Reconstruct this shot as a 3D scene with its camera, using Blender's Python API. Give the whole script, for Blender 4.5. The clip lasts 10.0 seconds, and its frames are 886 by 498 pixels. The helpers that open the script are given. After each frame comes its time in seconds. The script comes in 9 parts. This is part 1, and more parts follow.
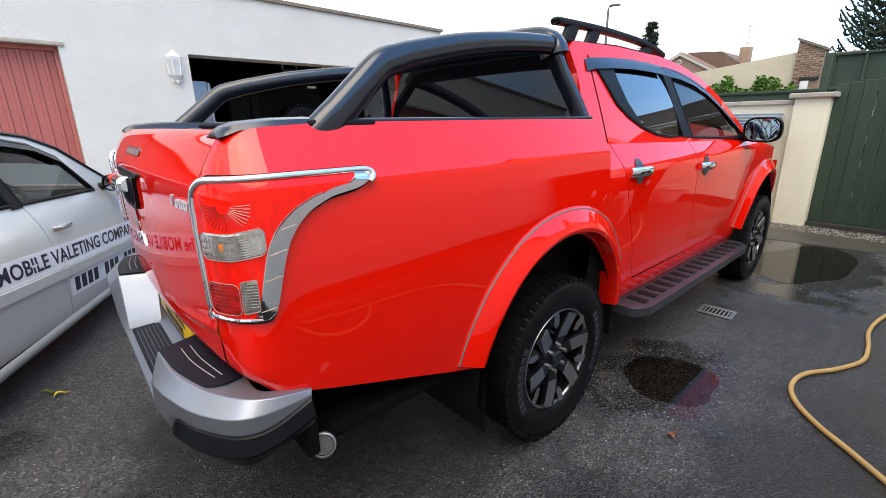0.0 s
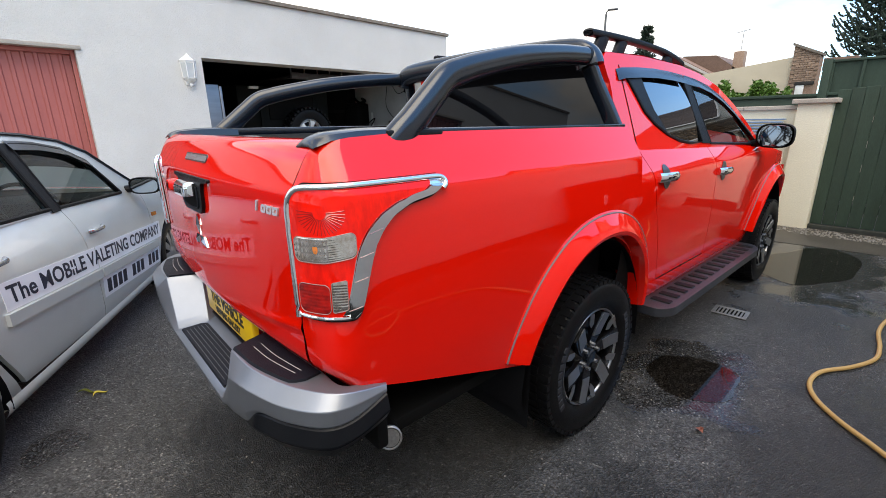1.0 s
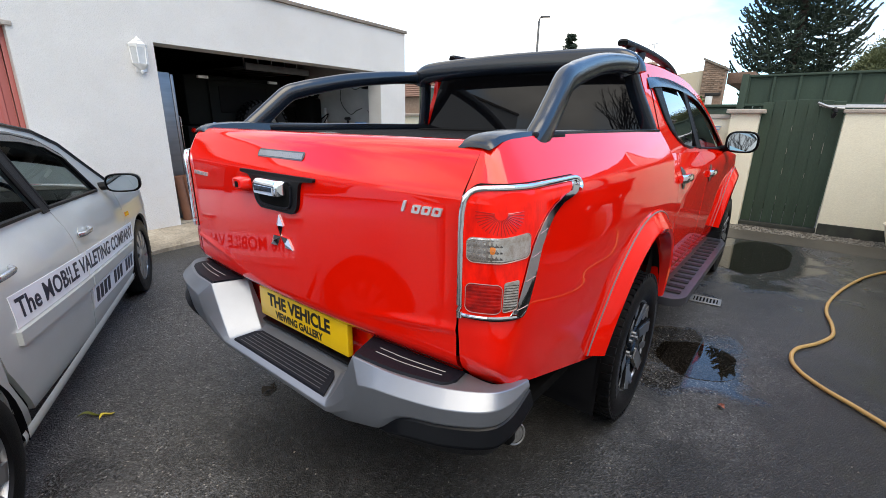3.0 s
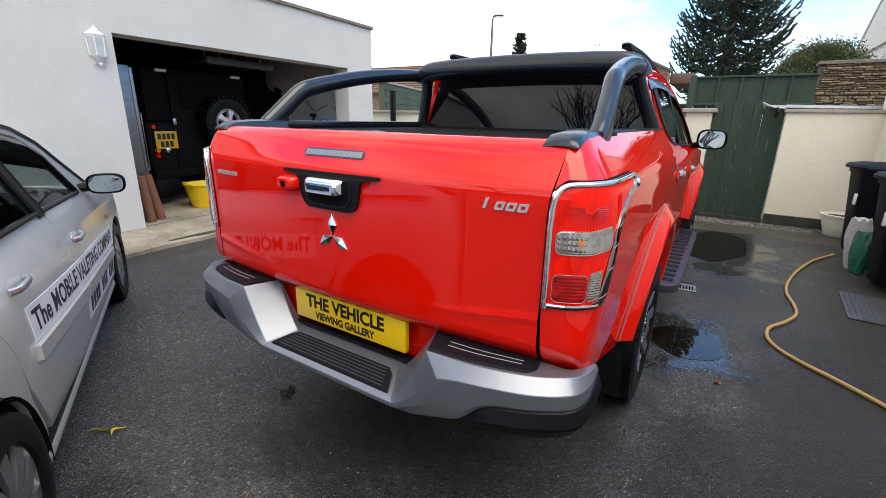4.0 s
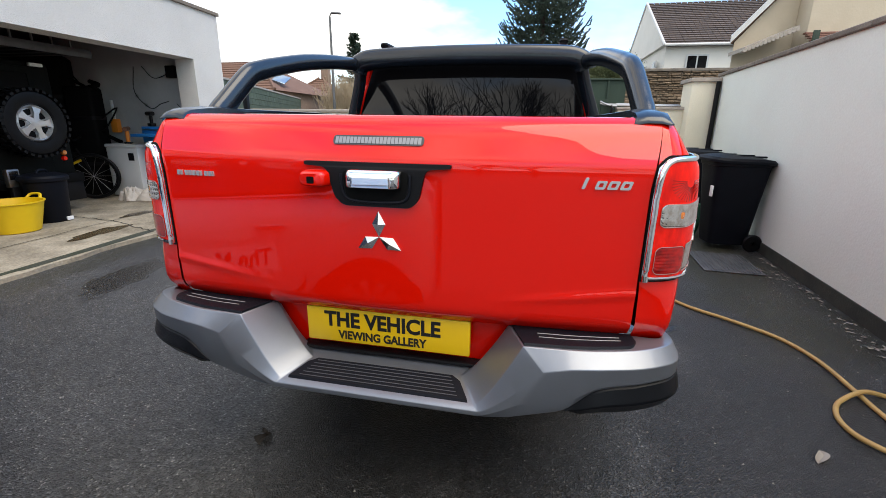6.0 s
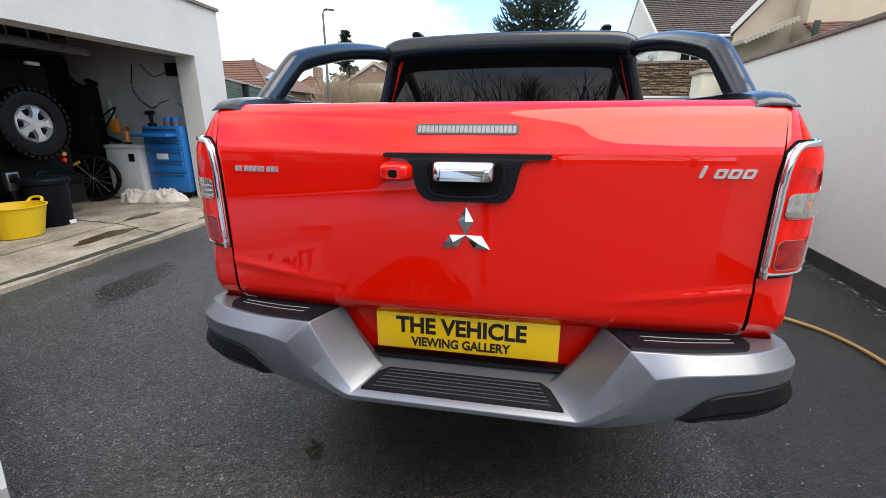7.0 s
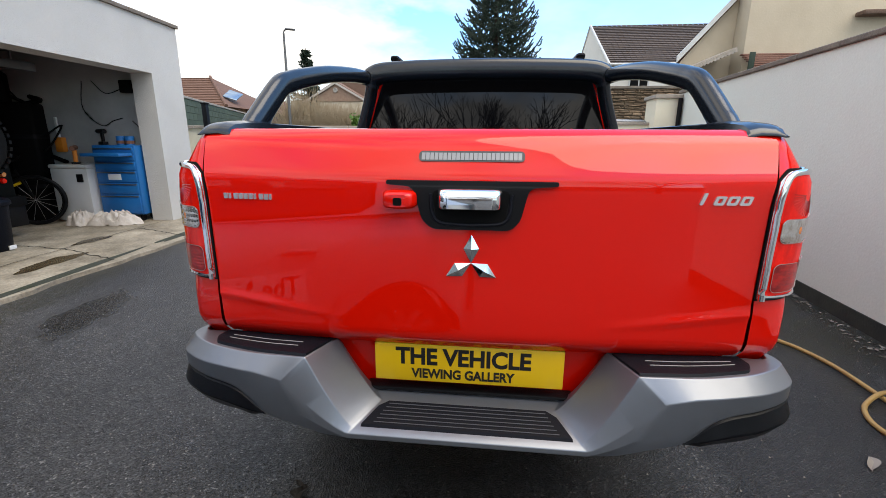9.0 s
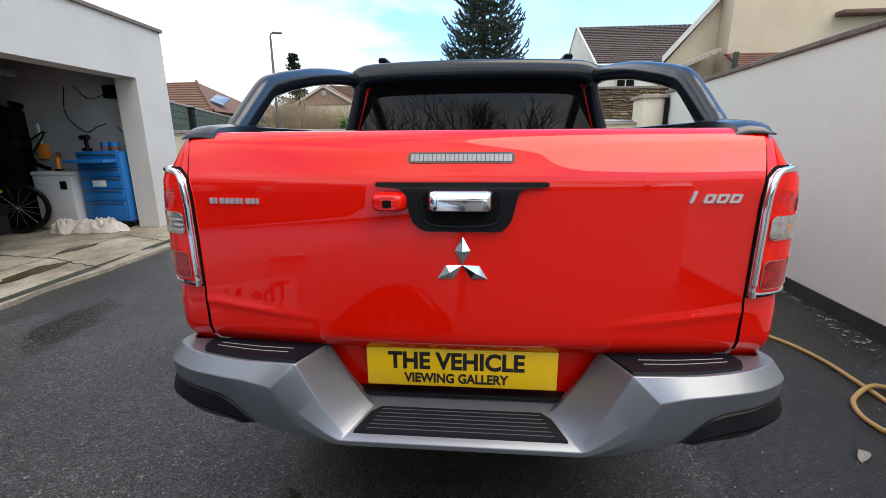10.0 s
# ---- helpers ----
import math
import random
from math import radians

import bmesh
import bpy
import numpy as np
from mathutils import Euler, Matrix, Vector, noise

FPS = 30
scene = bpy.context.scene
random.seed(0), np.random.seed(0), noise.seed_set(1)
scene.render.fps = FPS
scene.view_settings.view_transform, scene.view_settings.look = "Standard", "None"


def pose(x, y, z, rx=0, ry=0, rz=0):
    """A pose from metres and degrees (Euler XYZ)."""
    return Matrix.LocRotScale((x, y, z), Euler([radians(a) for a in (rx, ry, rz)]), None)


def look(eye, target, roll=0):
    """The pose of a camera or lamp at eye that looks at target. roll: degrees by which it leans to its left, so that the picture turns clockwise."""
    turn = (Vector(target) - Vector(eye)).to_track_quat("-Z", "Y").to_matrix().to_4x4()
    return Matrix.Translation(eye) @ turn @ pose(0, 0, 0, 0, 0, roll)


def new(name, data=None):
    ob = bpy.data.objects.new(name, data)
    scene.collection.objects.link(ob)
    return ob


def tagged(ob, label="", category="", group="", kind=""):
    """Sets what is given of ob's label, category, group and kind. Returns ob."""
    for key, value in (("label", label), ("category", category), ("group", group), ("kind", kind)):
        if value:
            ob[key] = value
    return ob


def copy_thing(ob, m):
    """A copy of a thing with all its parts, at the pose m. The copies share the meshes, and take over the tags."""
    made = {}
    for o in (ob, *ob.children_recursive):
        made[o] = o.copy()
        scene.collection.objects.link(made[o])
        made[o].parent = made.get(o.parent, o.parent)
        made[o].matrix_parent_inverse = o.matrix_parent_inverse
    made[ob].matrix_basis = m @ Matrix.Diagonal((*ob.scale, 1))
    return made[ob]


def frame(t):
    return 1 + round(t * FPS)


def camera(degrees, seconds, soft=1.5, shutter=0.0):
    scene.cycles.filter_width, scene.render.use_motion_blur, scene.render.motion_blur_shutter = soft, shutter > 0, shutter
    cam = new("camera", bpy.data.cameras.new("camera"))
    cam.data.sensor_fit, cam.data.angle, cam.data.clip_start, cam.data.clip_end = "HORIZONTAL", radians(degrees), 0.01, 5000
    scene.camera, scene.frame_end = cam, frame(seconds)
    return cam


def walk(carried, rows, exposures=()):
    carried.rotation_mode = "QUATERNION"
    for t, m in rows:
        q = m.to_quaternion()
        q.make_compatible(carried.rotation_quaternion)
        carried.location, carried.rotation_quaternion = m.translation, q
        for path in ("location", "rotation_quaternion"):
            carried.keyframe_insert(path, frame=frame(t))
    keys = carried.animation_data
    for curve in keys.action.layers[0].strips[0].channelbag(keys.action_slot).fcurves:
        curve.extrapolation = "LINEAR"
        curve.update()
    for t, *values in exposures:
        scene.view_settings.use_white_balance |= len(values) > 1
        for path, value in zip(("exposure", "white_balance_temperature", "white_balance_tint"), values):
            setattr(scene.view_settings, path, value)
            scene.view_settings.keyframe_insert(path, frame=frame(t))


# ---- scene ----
cam = camera(90.8, 10.0, soft=0.8)
PATH = [
    (0, (-0.281, -1.879, 1.413), (0.986, -0.438, 0.85), -0.9),
    (0.5, (-0.331, -1.858, 1.425), (0.939, -0.419, 0.863), -1.0),
    (1, (-0.476, -1.796, 1.438), (0.809, -0.368, 0.883), -0.7),
    (1.5, (-0.64, -1.719, 1.438), (0.727, -0.365, 0.892), 0.1),
    (2, (-0.724, -1.632, 1.445), (0.692, -0.33, 0.895), 0.6),
    (2.5, (-0.787, -1.51, 1.443), (0.654, -0.238, 0.89), 0.6),
    (2.7, (-0.816, -1.457, 1.446), (0.643, -0.208, 0.889), 0.8),
    (3.8, (-1.114, -1.184, 1.447), (0.49, -0.136, 0.876), 1.1),
    (4, (-1.129, -1.125, 1.448), (0.491, -0.099, 0.876), 1.2),
    (4.5, (-1.145, -0.954, 1.433), (0.542, -0.036, 0.871), -0.3),
    (5, (-1.17, -0.787, 1.424), (0.568, 0.026, 0.861), -0.5),
    (5.5, (-1.261, -0.618, 1.402), (0.572, -0.034, 0.851), 1.2),
    (5.7, (-1.297, -0.559, 1.394), (0.576, -0.12, 0.848), 1.6),
    (7, (-1.248, -0.171, 1.354), (0.634, 0.2, 0.785), -0.1),
    (7.5, (-1.185, -0.125, 1.355), (0.696, 0.238, 0.78), -0.2),
    (8, (-1.203, -0.09, 1.371), (0.696, 0.214, 0.823), 0.3),
    (8.5, (-1.224, -0.065, 1.375), (0.689, 0.192, 0.854), 0.1),
    (9, (-1.23, -0.052, 1.373), (0.699, 0.155, 0.885), 0.3),
    (9.5, (-1.223, -0.052, 1.37), (0.711, 0.127, 0.893), 0.1),
    (10, (-1.218, -0.052, 1.371), (0.716, 0.116, 0.892), -0.4),
]
walk(cam, [(t, look(eye, target, roll)) for t, eye, target, roll in PATH],
     [(t, v, 7050, 10) for t, v in ((0, 0.67), (1.5, 0.46), (2.5, 0.58), (4.5, 0.40), (5.5, 0.40), (7.5, 0.56), (9, 0.29), (10, 0.31))])

# ---- world and sun ----
world = bpy.data.worlds.new("sky")
scene.world = world
world.use_nodes = True
wn, wl = world.node_tree.nodes, world.node_tree.links
wn.clear()
w_out = wn.new("ShaderNodeOutputWorld")
w_bg = wn.new("ShaderNodeBackground")
w_sky = wn.new("ShaderNodeTexSky")
w_sky.sky_type = "NISHITA"
w_sky.sun_disc = False
w_sky.sun_elevation = radians(60)
w_sky.sun_rotation = radians(208)
w_sky.air_density, w_sky.dust_density, w_sky.ozone_density = 1.0, 0.6, 1.5
w_tc = wn.new("ShaderNodeTexCoord")
w_map = wn.new("ShaderNodeMapping")
w_map.inputs["Scale"].default_value = (1.0, 1.0, 2.4)
w_map.inputs["Rotation"].default_value = (0, 0, radians(35))
w_noise = wn.new("ShaderNodeTexNoise")
w_noise.inputs["Scale"].default_value = 1.9
w_noise.inputs["Detail"].default_value = 7.0
w_noise.inputs["Roughness"].default_value = 0.56
w_ramp = wn.new("ShaderNodeValToRGB")
w_ramp.color_ramp.elements[0].position = 0.36
w_ramp.color_ramp.elements[1].position = 0.56
w_grey = wn.new("ShaderNodeTexNoise")
w_grey.inputs["Scale"].default_value = 3.4
w_grey.inputs["Detail"].default_value = 5.0
w_cloud = wn.new("ShaderNodeValToRGB")
w_cloud.color_ramp.elements[0].position = 0.3
w_cloud.color_ramp.elements[0].color = (4.3, 4.5, 4.8, 1)
w_cloud.color_ramp.elements[1].position = 0.62
w_cloud.color_ramp.elements[1].color = (10.6, 10.6, 10.6, 1)
w_mix = wn.new("ShaderNodeMixRGB")
wl.new(w_tc.outputs["Generated"], w_map.inputs["Vector"])
wl.new(w_map.outputs["Vector"], w_noise.inputs["Vector"])
wl.new(w_map.outputs["Vector"], w_grey.inputs["Vector"])
wl.new(w_noise.outputs["Fac"], w_ramp.inputs["Fac"])
wl.new(w_grey.outputs["Fac"], w_cloud.inputs["Fac"])
# the clouds break open high up on the side of the long wall
w_up = wn.new("ShaderNodeVectorMath")
w_up.operation = "DOT_PRODUCT"
w_up.inputs[1].default_value = (0.62, -0.42, 0.66)
w_thin = wn.new("ShaderNodeMapRange")
w_thin.interpolation_type = "SMOOTHSTEP"
for key, v in (("From Min", 0.66), ("From Max", 0.90), ("To Min", 1.0), ("To Max", 0.05)):
    w_thin.inputs[key].default_value = v
w_cover = wn.new("ShaderNodeMath")
w_cover.operation = "MULTIPLY"
wl.new(w_tc.outputs["Generated"], w_up.inputs[0])
wl.new(w_up.outputs["Value"], w_thin.inputs["Value"])
wl.new(w_ramp.outputs["Color"], w_cover.inputs[0])
wl.new(w_thin.outputs["Result"], w_cover.inputs[1])
wl.new(w_cover.outputs["Value"], w_mix.inputs["Fac"])
w_blue = wn.new("ShaderNodeVectorMath")
w_blue.operation = "MULTIPLY"
w_blue.inputs[1].default_value = (1.4, 2.05, 2.5)
wl.new(w_sky.outputs["Color"], w_blue.inputs[0])
wl.new(w_blue.outputs["Vector"], w_mix.inputs["Color1"])
wl.new(w_cloud.outputs["Color"], w_mix.inputs["Color2"])
# an overcast sky grows brighter towards the zenith
w_sep = wn.new("ShaderNodeSeparateXYZ")
w_lift = wn.new("ShaderNodeMapRange")
for key, v in (("From Min", 0.05), ("From Max", 0.9), ("To Min", 1.02), ("To Max", 1.35)):
    w_lift.inputs[key].default_value = v
w_mul = wn.new("ShaderNodeVectorMath")
w_mul.operation = "SCALE"
wl.new(w_tc.outputs["Generated"], w_sep.inputs["Vector"])
wl.new(w_sep.outputs["Z"], w_lift.inputs["Value"])
wl.new(w_mix.outputs["Color"], w_mul.inputs[0])
wl.new(w_lift.outputs["Result"], w_mul.inputs["Scale"])
wl.new(w_mul.outputs["Vector"], w_bg.inputs["Color"])
w_bg.inputs["Strength"].default_value = 0.125
wl.new(w_bg.outputs["Background"], w_out.inputs["Surface"])

sun = new("sun", bpy.data.lights.new("sun", "SUN"))
sun.data.energy = 2.2
sun.data.angle = radians(55)
sun.data.color = (1.0, 0.89, 0.72)
sun.matrix_world = look((-2.2, -4.2, 8.5), (0, 0, 0))

# ---- materials ----
def pbr(name, base, rough=0.5, metal=0.0, coat=0.0, second=None, scale=3.0, amount=0.5, grain=0.0, grain_scale=120.0,
        bump=0.0, bump_scale=150.0, rough_var=0.0, spec=0.5, coat_rough=0.03, stretch=(1, 1, 1), random_tint=0.0):
    """A surface with large patches (second colour), fine grain and relief, in metres of the object."""
    m = bpy.data.materials.new(name)
    m.use_nodes = True
    n, l = m.node_tree.nodes, m.node_tree.links
    b = n["Principled BSDF"]
    b.inputs["Roughness"].default_value = rough
    b.inputs["Metallic"].default_value = metal
    b.inputs["Coat Weight"].default_value = coat
    b.inputs["Coat Roughness"].default_value = coat_rough
    b.inputs["Specular IOR Level"].default_value = spec
    tc = n.new("ShaderNodeTexCoord")
    mp = n.new("ShaderNodeMapping")
    mp.inputs["Scale"].default_value = stretch
    l.new(tc.outputs["Object"], mp.inputs["Vector"])
    vec = mp.outputs["Vector"]
    col = None
    if second is not None:
        big = n.new("ShaderNodeTexNoise")
        big.inputs["Scale"].default_value = scale
        big.inputs["Detail"].default_value = 6.0
        big.inputs["Roughness"].default_value = 0.62
        l.new(vec, big.inputs["Vector"])
        rmp = n.new("ShaderNodeValToRGB")
        rmp.color_ramp.elements[0].position = 0.5 - 0.25 * amount - 0.05
        rmp.color_ramp.elements[1].position = 0.5 + 0.35 * (1 - amount) + 0.1
        rmp.color_ramp.elements[0].color = (*base, 1)
        rmp.color_ramp.elements[1].color = (*second, 1)
        l.new(big.outputs["Fac"], rmp.inputs["Fac"])
        col = rmp.outputs["Color"]
        if rough_var:
            mr = n.new("ShaderNodeMapRange")
            mr.inputs["To Min"].default_value = max(0.02, rough - rough_var)
            mr.inputs["To Max"].default_value = min(1, rough + rough_var)
            l.new(big.outputs["Fac"], mr.inputs["Value"])
            l.new(mr.outputs["Result"], b.inputs["Roughness"])
    if grain:
        fine = n.new("ShaderNodeTexNoise")
        fine.inputs["Scale"].default_value = grain_scale
        fine.inputs["Detail"].default_value = 3.0
        l.new(vec, fine.inputs["Vector"])
        mr = n.new("ShaderNodeMapRange")
        mr.inputs["From Min"].default_value = 0.3
        mr.inputs["From Max"].default_value = 0.7
        mr.inputs["To Min"].default_value = 1 - grain
        mr.inputs["To Max"].default_value = 1 + grain
        l.new(fine.outputs["Fac"], mr.inputs["Value"])
        mul = n.new("ShaderNodeVectorMath")
        mul.operation = "SCALE"
        if col is None:
            mul.inputs[0].default_value = base
        else:
            l.new(col, mul.inputs[0])
        l.new(mr.outputs["Result"], mul.inputs["Scale"])
        col = mul.outputs["Vector"]
    if random_tint:
        oi = n.new("ShaderNodeObjectInfo")
        mr = n.new("ShaderNodeMapRange")
        mr.inputs["To Min"].default_value = 1 - random_tint
        mr.inputs["To Max"].default_value = 1 + random_tint
        l.new(oi.outputs["Random"], mr.inputs["Value"])
        mul = n.new("ShaderNodeVectorMath")
        mul.operation = "SCALE"
        if col is None:
            mul.inputs[0].default_value = base
        else:
            l.new(col, mul.inputs[0])
        l.new(mr.outputs["Result"], mul.inputs["Scale"])
        col = mul.outputs["Vector"]
    if col is None:
        b.inputs["Base Color"].default_value = (*base, 1)
    else:
        l.new(col, b.inputs["Base Color"])
    if bump:
        bn = n.new("ShaderNodeTexNoise")
        bn.inputs["Scale"].default_value = bump_scale
        bn.inputs["Detail"].default_value = 4.0
        l.new(vec, bn.inputs["Vector"])
        bp = n.new("ShaderNodeBump")
        bp.inputs["Strength"].default_value = 1.0
        bp.inputs["Distance"].default_value = bump
        l.new(bn.outputs["Fac"], bp.inputs["Height"])
        l.new(bp.outputs["Normal"], b.inputs["Normal"])
    return m


def clear_glass(name, tint, rough=0.0):
    """Thin glass: mostly clear and tinted, with a mirror share after Fresnel."""
    m = bpy.data.materials.new(name)
    m.use_nodes = True
    n, l = m.node_tree.nodes, m.node_tree.links
    n.remove(n["Principled BSDF"])
    tr = n.new("ShaderNodeBsdfTransparent")
    tr.inputs["Color"].default_value = (*tint, 1)
    gl = n.new("ShaderNodeBsdfGlossy")
    gl.inputs["Roughness"].default_value = rough
    fr = n.new("ShaderNodeFresnel")
    fr.inputs["IOR"].default_value = 1.6
    mx = n.new("ShaderNodeMixShader")
    l.new(fr.outputs["Fac"], mx.inputs["Fac"])
    l.new(tr.outputs["BSDF"], mx.inputs[1])
    l.new(gl.outputs["BSDF"], mx.inputs[2])
    l.new(mx.outputs["Shader"], n["Material Output"].inputs["Surface"])
    return m


M = {}
M["red"] = pbr("red_paint", (0.70, 0.007, 0.002), 0.5, 0.0, 1.0, spec=0.0, grain=0.05, grain_scale=900, coat_rough=0.012)
M["red"].node_tree.nodes["Principled BSDF"].inputs["Coat IOR"].default_value = 1.54
M["gap"] = pbr("gap_black", (0.004, 0.004, 0.004), 0.8, spec=0.1)
M["chrome"] = pbr("chrome", (0.86, 0.87, 0.88), 0.06, 1.0, second=(0.8, 0.81, 0.83), scale=20)
M["silver"] = pbr("bumper_silver", (0.222, 0.240, 0.272), 0.38, 0.70, 0.30, second=(0.20, 0.214, 0.242), scale=6, grain=0.05, grain_scale=700)
M["plastic"] = pbr("black_plastic", (0.004, 0.004, 0.005), 0.45, spec=0.18, second=(0.006, 0.006, 0.007), scale=9, bump=0.0006, bump_scale=600)
M["seam"] = pbr("seam_grey", (0.16, 0.13, 0.13), 0.5)
M["guard"] = pbr("guard_plastic", (0.002, 0.0025, 0.004), 0.30, spec=0.2, second=(0.004, 0.0045, 0.006), scale=9, bump=0.0004, bump_scale=700)
M["pad"] = pbr("pad_plastic", (0.004, 0.005, 0.009), 0.5, spec=0.2, second=(0.006, 0.007, 0.011), scale=8, bump=0.0006, bump_scale=700)
M["gloss"] = pbr("satin_black_bar", (0.004, 0.006, 0.010), 0.20, 0.0, 0.0, spec=0.7, second=(0.006, 0.010, 0.017), scale=5)
M["tyre"] = pbr("tyre_rubber", (0.003, 0.003, 0.004), 0.40, spec=0.16, second=(0.007, 0.007, 0.007), scale=12, bump=0.0008, bump_scale=300)
M["rim_dark"] = pbr("rim_black", (0.003, 0.003, 0.004), 0.25, 0.0, 0.15, second=(0.005, 0.005, 0.006), scale=10)
M["rim_cut"] = pbr("rim_machined", (0.30, 0.31, 0.33), 0.34, 0.9, 0.2, grain=0.1, grain_scale=300)
M["glass_dark"] = pbr("privacy_glass", (0.004, 0.004, 0.005), 0.012, 0.0, 0.0, spec=0.36)
M["glass_side"] = pbr("side_privacy_glass", (0.004, 0.005, 0.006), 0.012, 0.0, 1.0, spec=1.0, coat_rough=0.01)
M["glass"] = clear_glass("window_glass", (0.70, 0.76, 0.75))
M["lamp_red"] = pbr("lens_red", (0.92, 0.010, 0.002), 0.4, 0.0, 0.7, spec=0.0, second=(0.55, 0.004, 0.002), scale=22, amount=0.5, stretch=(2, 2, 0.7), coat_rough=0.006)
M["lamp_dkred"] = pbr("lens_deep_red", (0.48, 0.006, 0.003), 0.3, 0.0, 0.9, spec=0.1, second=(0.10, 0.002, 0.002), scale=30, amount=0.6, stretch=(1, 1, 1.6), coat_rough=0.01)
M["lamp_clear"] = pbr("lens_clear", (0.80, 0.77, 0.74), 0.06, 0.9, 0.8, second=(0.34, 0.24, 0.16), scale=42, amount=0.5, stretch=(1.4, 1.4, 0.9))
M["amber"] = pbr("lens_amber", (0.62, 0.22, 0.05), 0.15, 0.0, 1.0, second=(0.66, 0.14, 0.01), scale=40)
M["yellow_plate"] = pbr("plate_yellow", (0.80, 0.50, 0.01), 0.3, 0.0, 0.3, second=(0.76, 0.46, 0.01), scale=8)
M["ink"] = pbr("ink_black", (0.01, 0.01, 0.011), 0.45)
M["ink_navy"] = pbr("ink_navy", (0.012, 0.014, 0.03), 0.4)
M["white_vinyl"] = pbr("white_vinyl", (0.78, 0.78, 0.77), 0.35, second=(0.72, 0.72, 0.72), scale=4)
M["car_silver"] = pbr("car_silver", (0.62, 0.635, 0.60), 0.36, 0.35, 0.9, second=(0.57, 0.585, 0.55), scale=4, grain=0.06, grain_scale=800)
M["asphalt"] = None
M["render_white"] = pbr("roughcast_white", (0.58, 0.565, 0.535), 0.85, second=(0.50, 0.487, 0.46), scale=1.3, amount=0.35, grain=0.08, grain_scale=130, bump=0.008, bump_scale=120)
M["cream"] = pbr("cream_render", (0.80, 0.755, 0.60), 0.85, second=(0.70, 0.655, 0.51), scale=1.2, amount=0.4, grain=0.05, grain_scale=60, bump=0.003, bump_scale=80)
M["wall_grey"] = pbr("painted_render", (0.73, 0.765, 0.70), 0.8, second=(0.68, 0.69, 0.63), scale=0.8, amount=0.35, grain=0.03, grain_scale=60, bump=0.002, bump_scale=50)
M["plinth"] = pbr("black_plinth", (0.02, 0.022, 0.02), 0.75, second=(0.05, 0.055, 0.04), scale=5, bump=0.003, bump_scale=60)
M["coping"] = pbr("coping_stone", (0.13, 0.11, 0.09), 0.85, second=(0.24, 0.2, 0.16), scale=6, grain=0.2, bump=0.004, bump_scale=60)
M["coping_pale"] = pbr("coping_pale", (0.40, 0.35, 0.30), 0.85, second=(0.28, 0.25, 0.21), scale=6, grain=0.15, bump=0.003, bump_scale=60)
M["concrete"] = pbr("concrete_slab", (0.40, 0.345, 0.26), 0.8, second=(0.11, 0.09, 0.06), scale=2.2, amount=0.55, grain=0.22, grain_scale=45, bump=0.003, bump_scale=110, rough_var=0.15)
M["red_door"] = pbr("red_painted_steel", (0.36, 0.10, 0.085), 0.55, second=(0.30, 0.075, 0.065), scale=2, stretch=(4, 1, 0.6))
M["green_wood"] = pbr("green_stained_wood", (0.016, 0.034, 0.020), 0.7, second=(0.026, 0.048, 0.030), scale=3, stretch=(3, 3, 0.4), grain=0.2, grain_scale=60, bump=0.002, bump_scale=70, random_tint=0.12)
# the shade inside the garage is put into these wall and ceiling colours
M["shade_in"] = pbr("garage_wall_shade", (0.05, 0.048, 0.045), 0.9, second=(0.03, 0.029, 0.028), scale=1.2, bump=0.003, bump_scale=40)
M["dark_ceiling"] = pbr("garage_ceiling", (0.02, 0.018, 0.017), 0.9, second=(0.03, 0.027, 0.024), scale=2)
M["bin"] = pbr("bin_plastic", (0.003, 0.004, 0.007), 0.5, spec=0.12, second=(0.006, 0.007, 0.011), scale=4, bump=0.0008, bump_scale=300)
M["hose"] = pbr("hose_yellow", (0.50, 0.32, 0.11), 0.5, second=(0.42, 0.26, 0.09), scale=9, grain=0.1, grain_scale=300)
M["water"] = clear_glass("puddle_water", (0.62, 0.58, 0.54), 0.01)
M["brk"] = pbr("brake_lens", (0.03, 0.03, 0.032), 0.2, 0.0, 0.5, second=(0.05, 0.05, 0.052), scale=40)
M["lens_pale"] = pbr("lens_cells", (0.27, 0.275, 0.29), 0.25, 0.3, 0.4)
M["seat_grey"] = pbr("seat_grey", (0.10, 0.10, 0.105), 0.9, second=(0.07, 0.07, 0.075), scale=6, bump=0.001, bump_scale=400)
M["seat"] = pbr("seat_cloth", (0.03, 0.03, 0.032), 0.9, bump=0.001, bump_scale=400)
M["mirror"] = pbr("mirror_glass", (0.50, 0.56, 0.60), 0.02, 1.0)
M["mirror_tint"] = pbr("tinted_mirror_glass", (0.24, 0.28, 0.32), 0.02, 1.0)
M["chrome_dull"] = pbr("handle_silver", (0.5, 0.52, 0.54), 0.22, 0.8)
M["steel"] = pbr("galvanised_steel", (0.36, 0.36, 0.36), 0.45, 0.7, second=(0.24, 0.24, 0.24), scale=20)
M["moss"] = pbr("moss_film", (0.030, 0.036, 0.018), 0.7, second=(0.05, 0.05, 0.042), scale=4, amount=0.4, grain=0.4, grain_scale=90, bump=0.003, bump_scale=80)
M["old_plastic"] = pbr("old_plastic", (0.05, 0.052, 0.056), 0.5, second=(0.11, 0.11, 0.115), scale=7, amount=0.4)
M["soil"] = pbr("soil", (0.03, 0.022, 0.014), 0.95, second=(0.015, 0.012, 0.008), scale=20, bump=0.004, bump_scale=80)
M["bare_wood"] = pbr("bare_wood", (0.30, 0.28, 0.24), 0.8, second=(0.22, 0.2, 0.17), scale=20)
M["gravel"] = pbr("gravel", (0.30, 0.28, 0.25), 0.85, second=(0.16, 0.15, 0.13), scale=30)
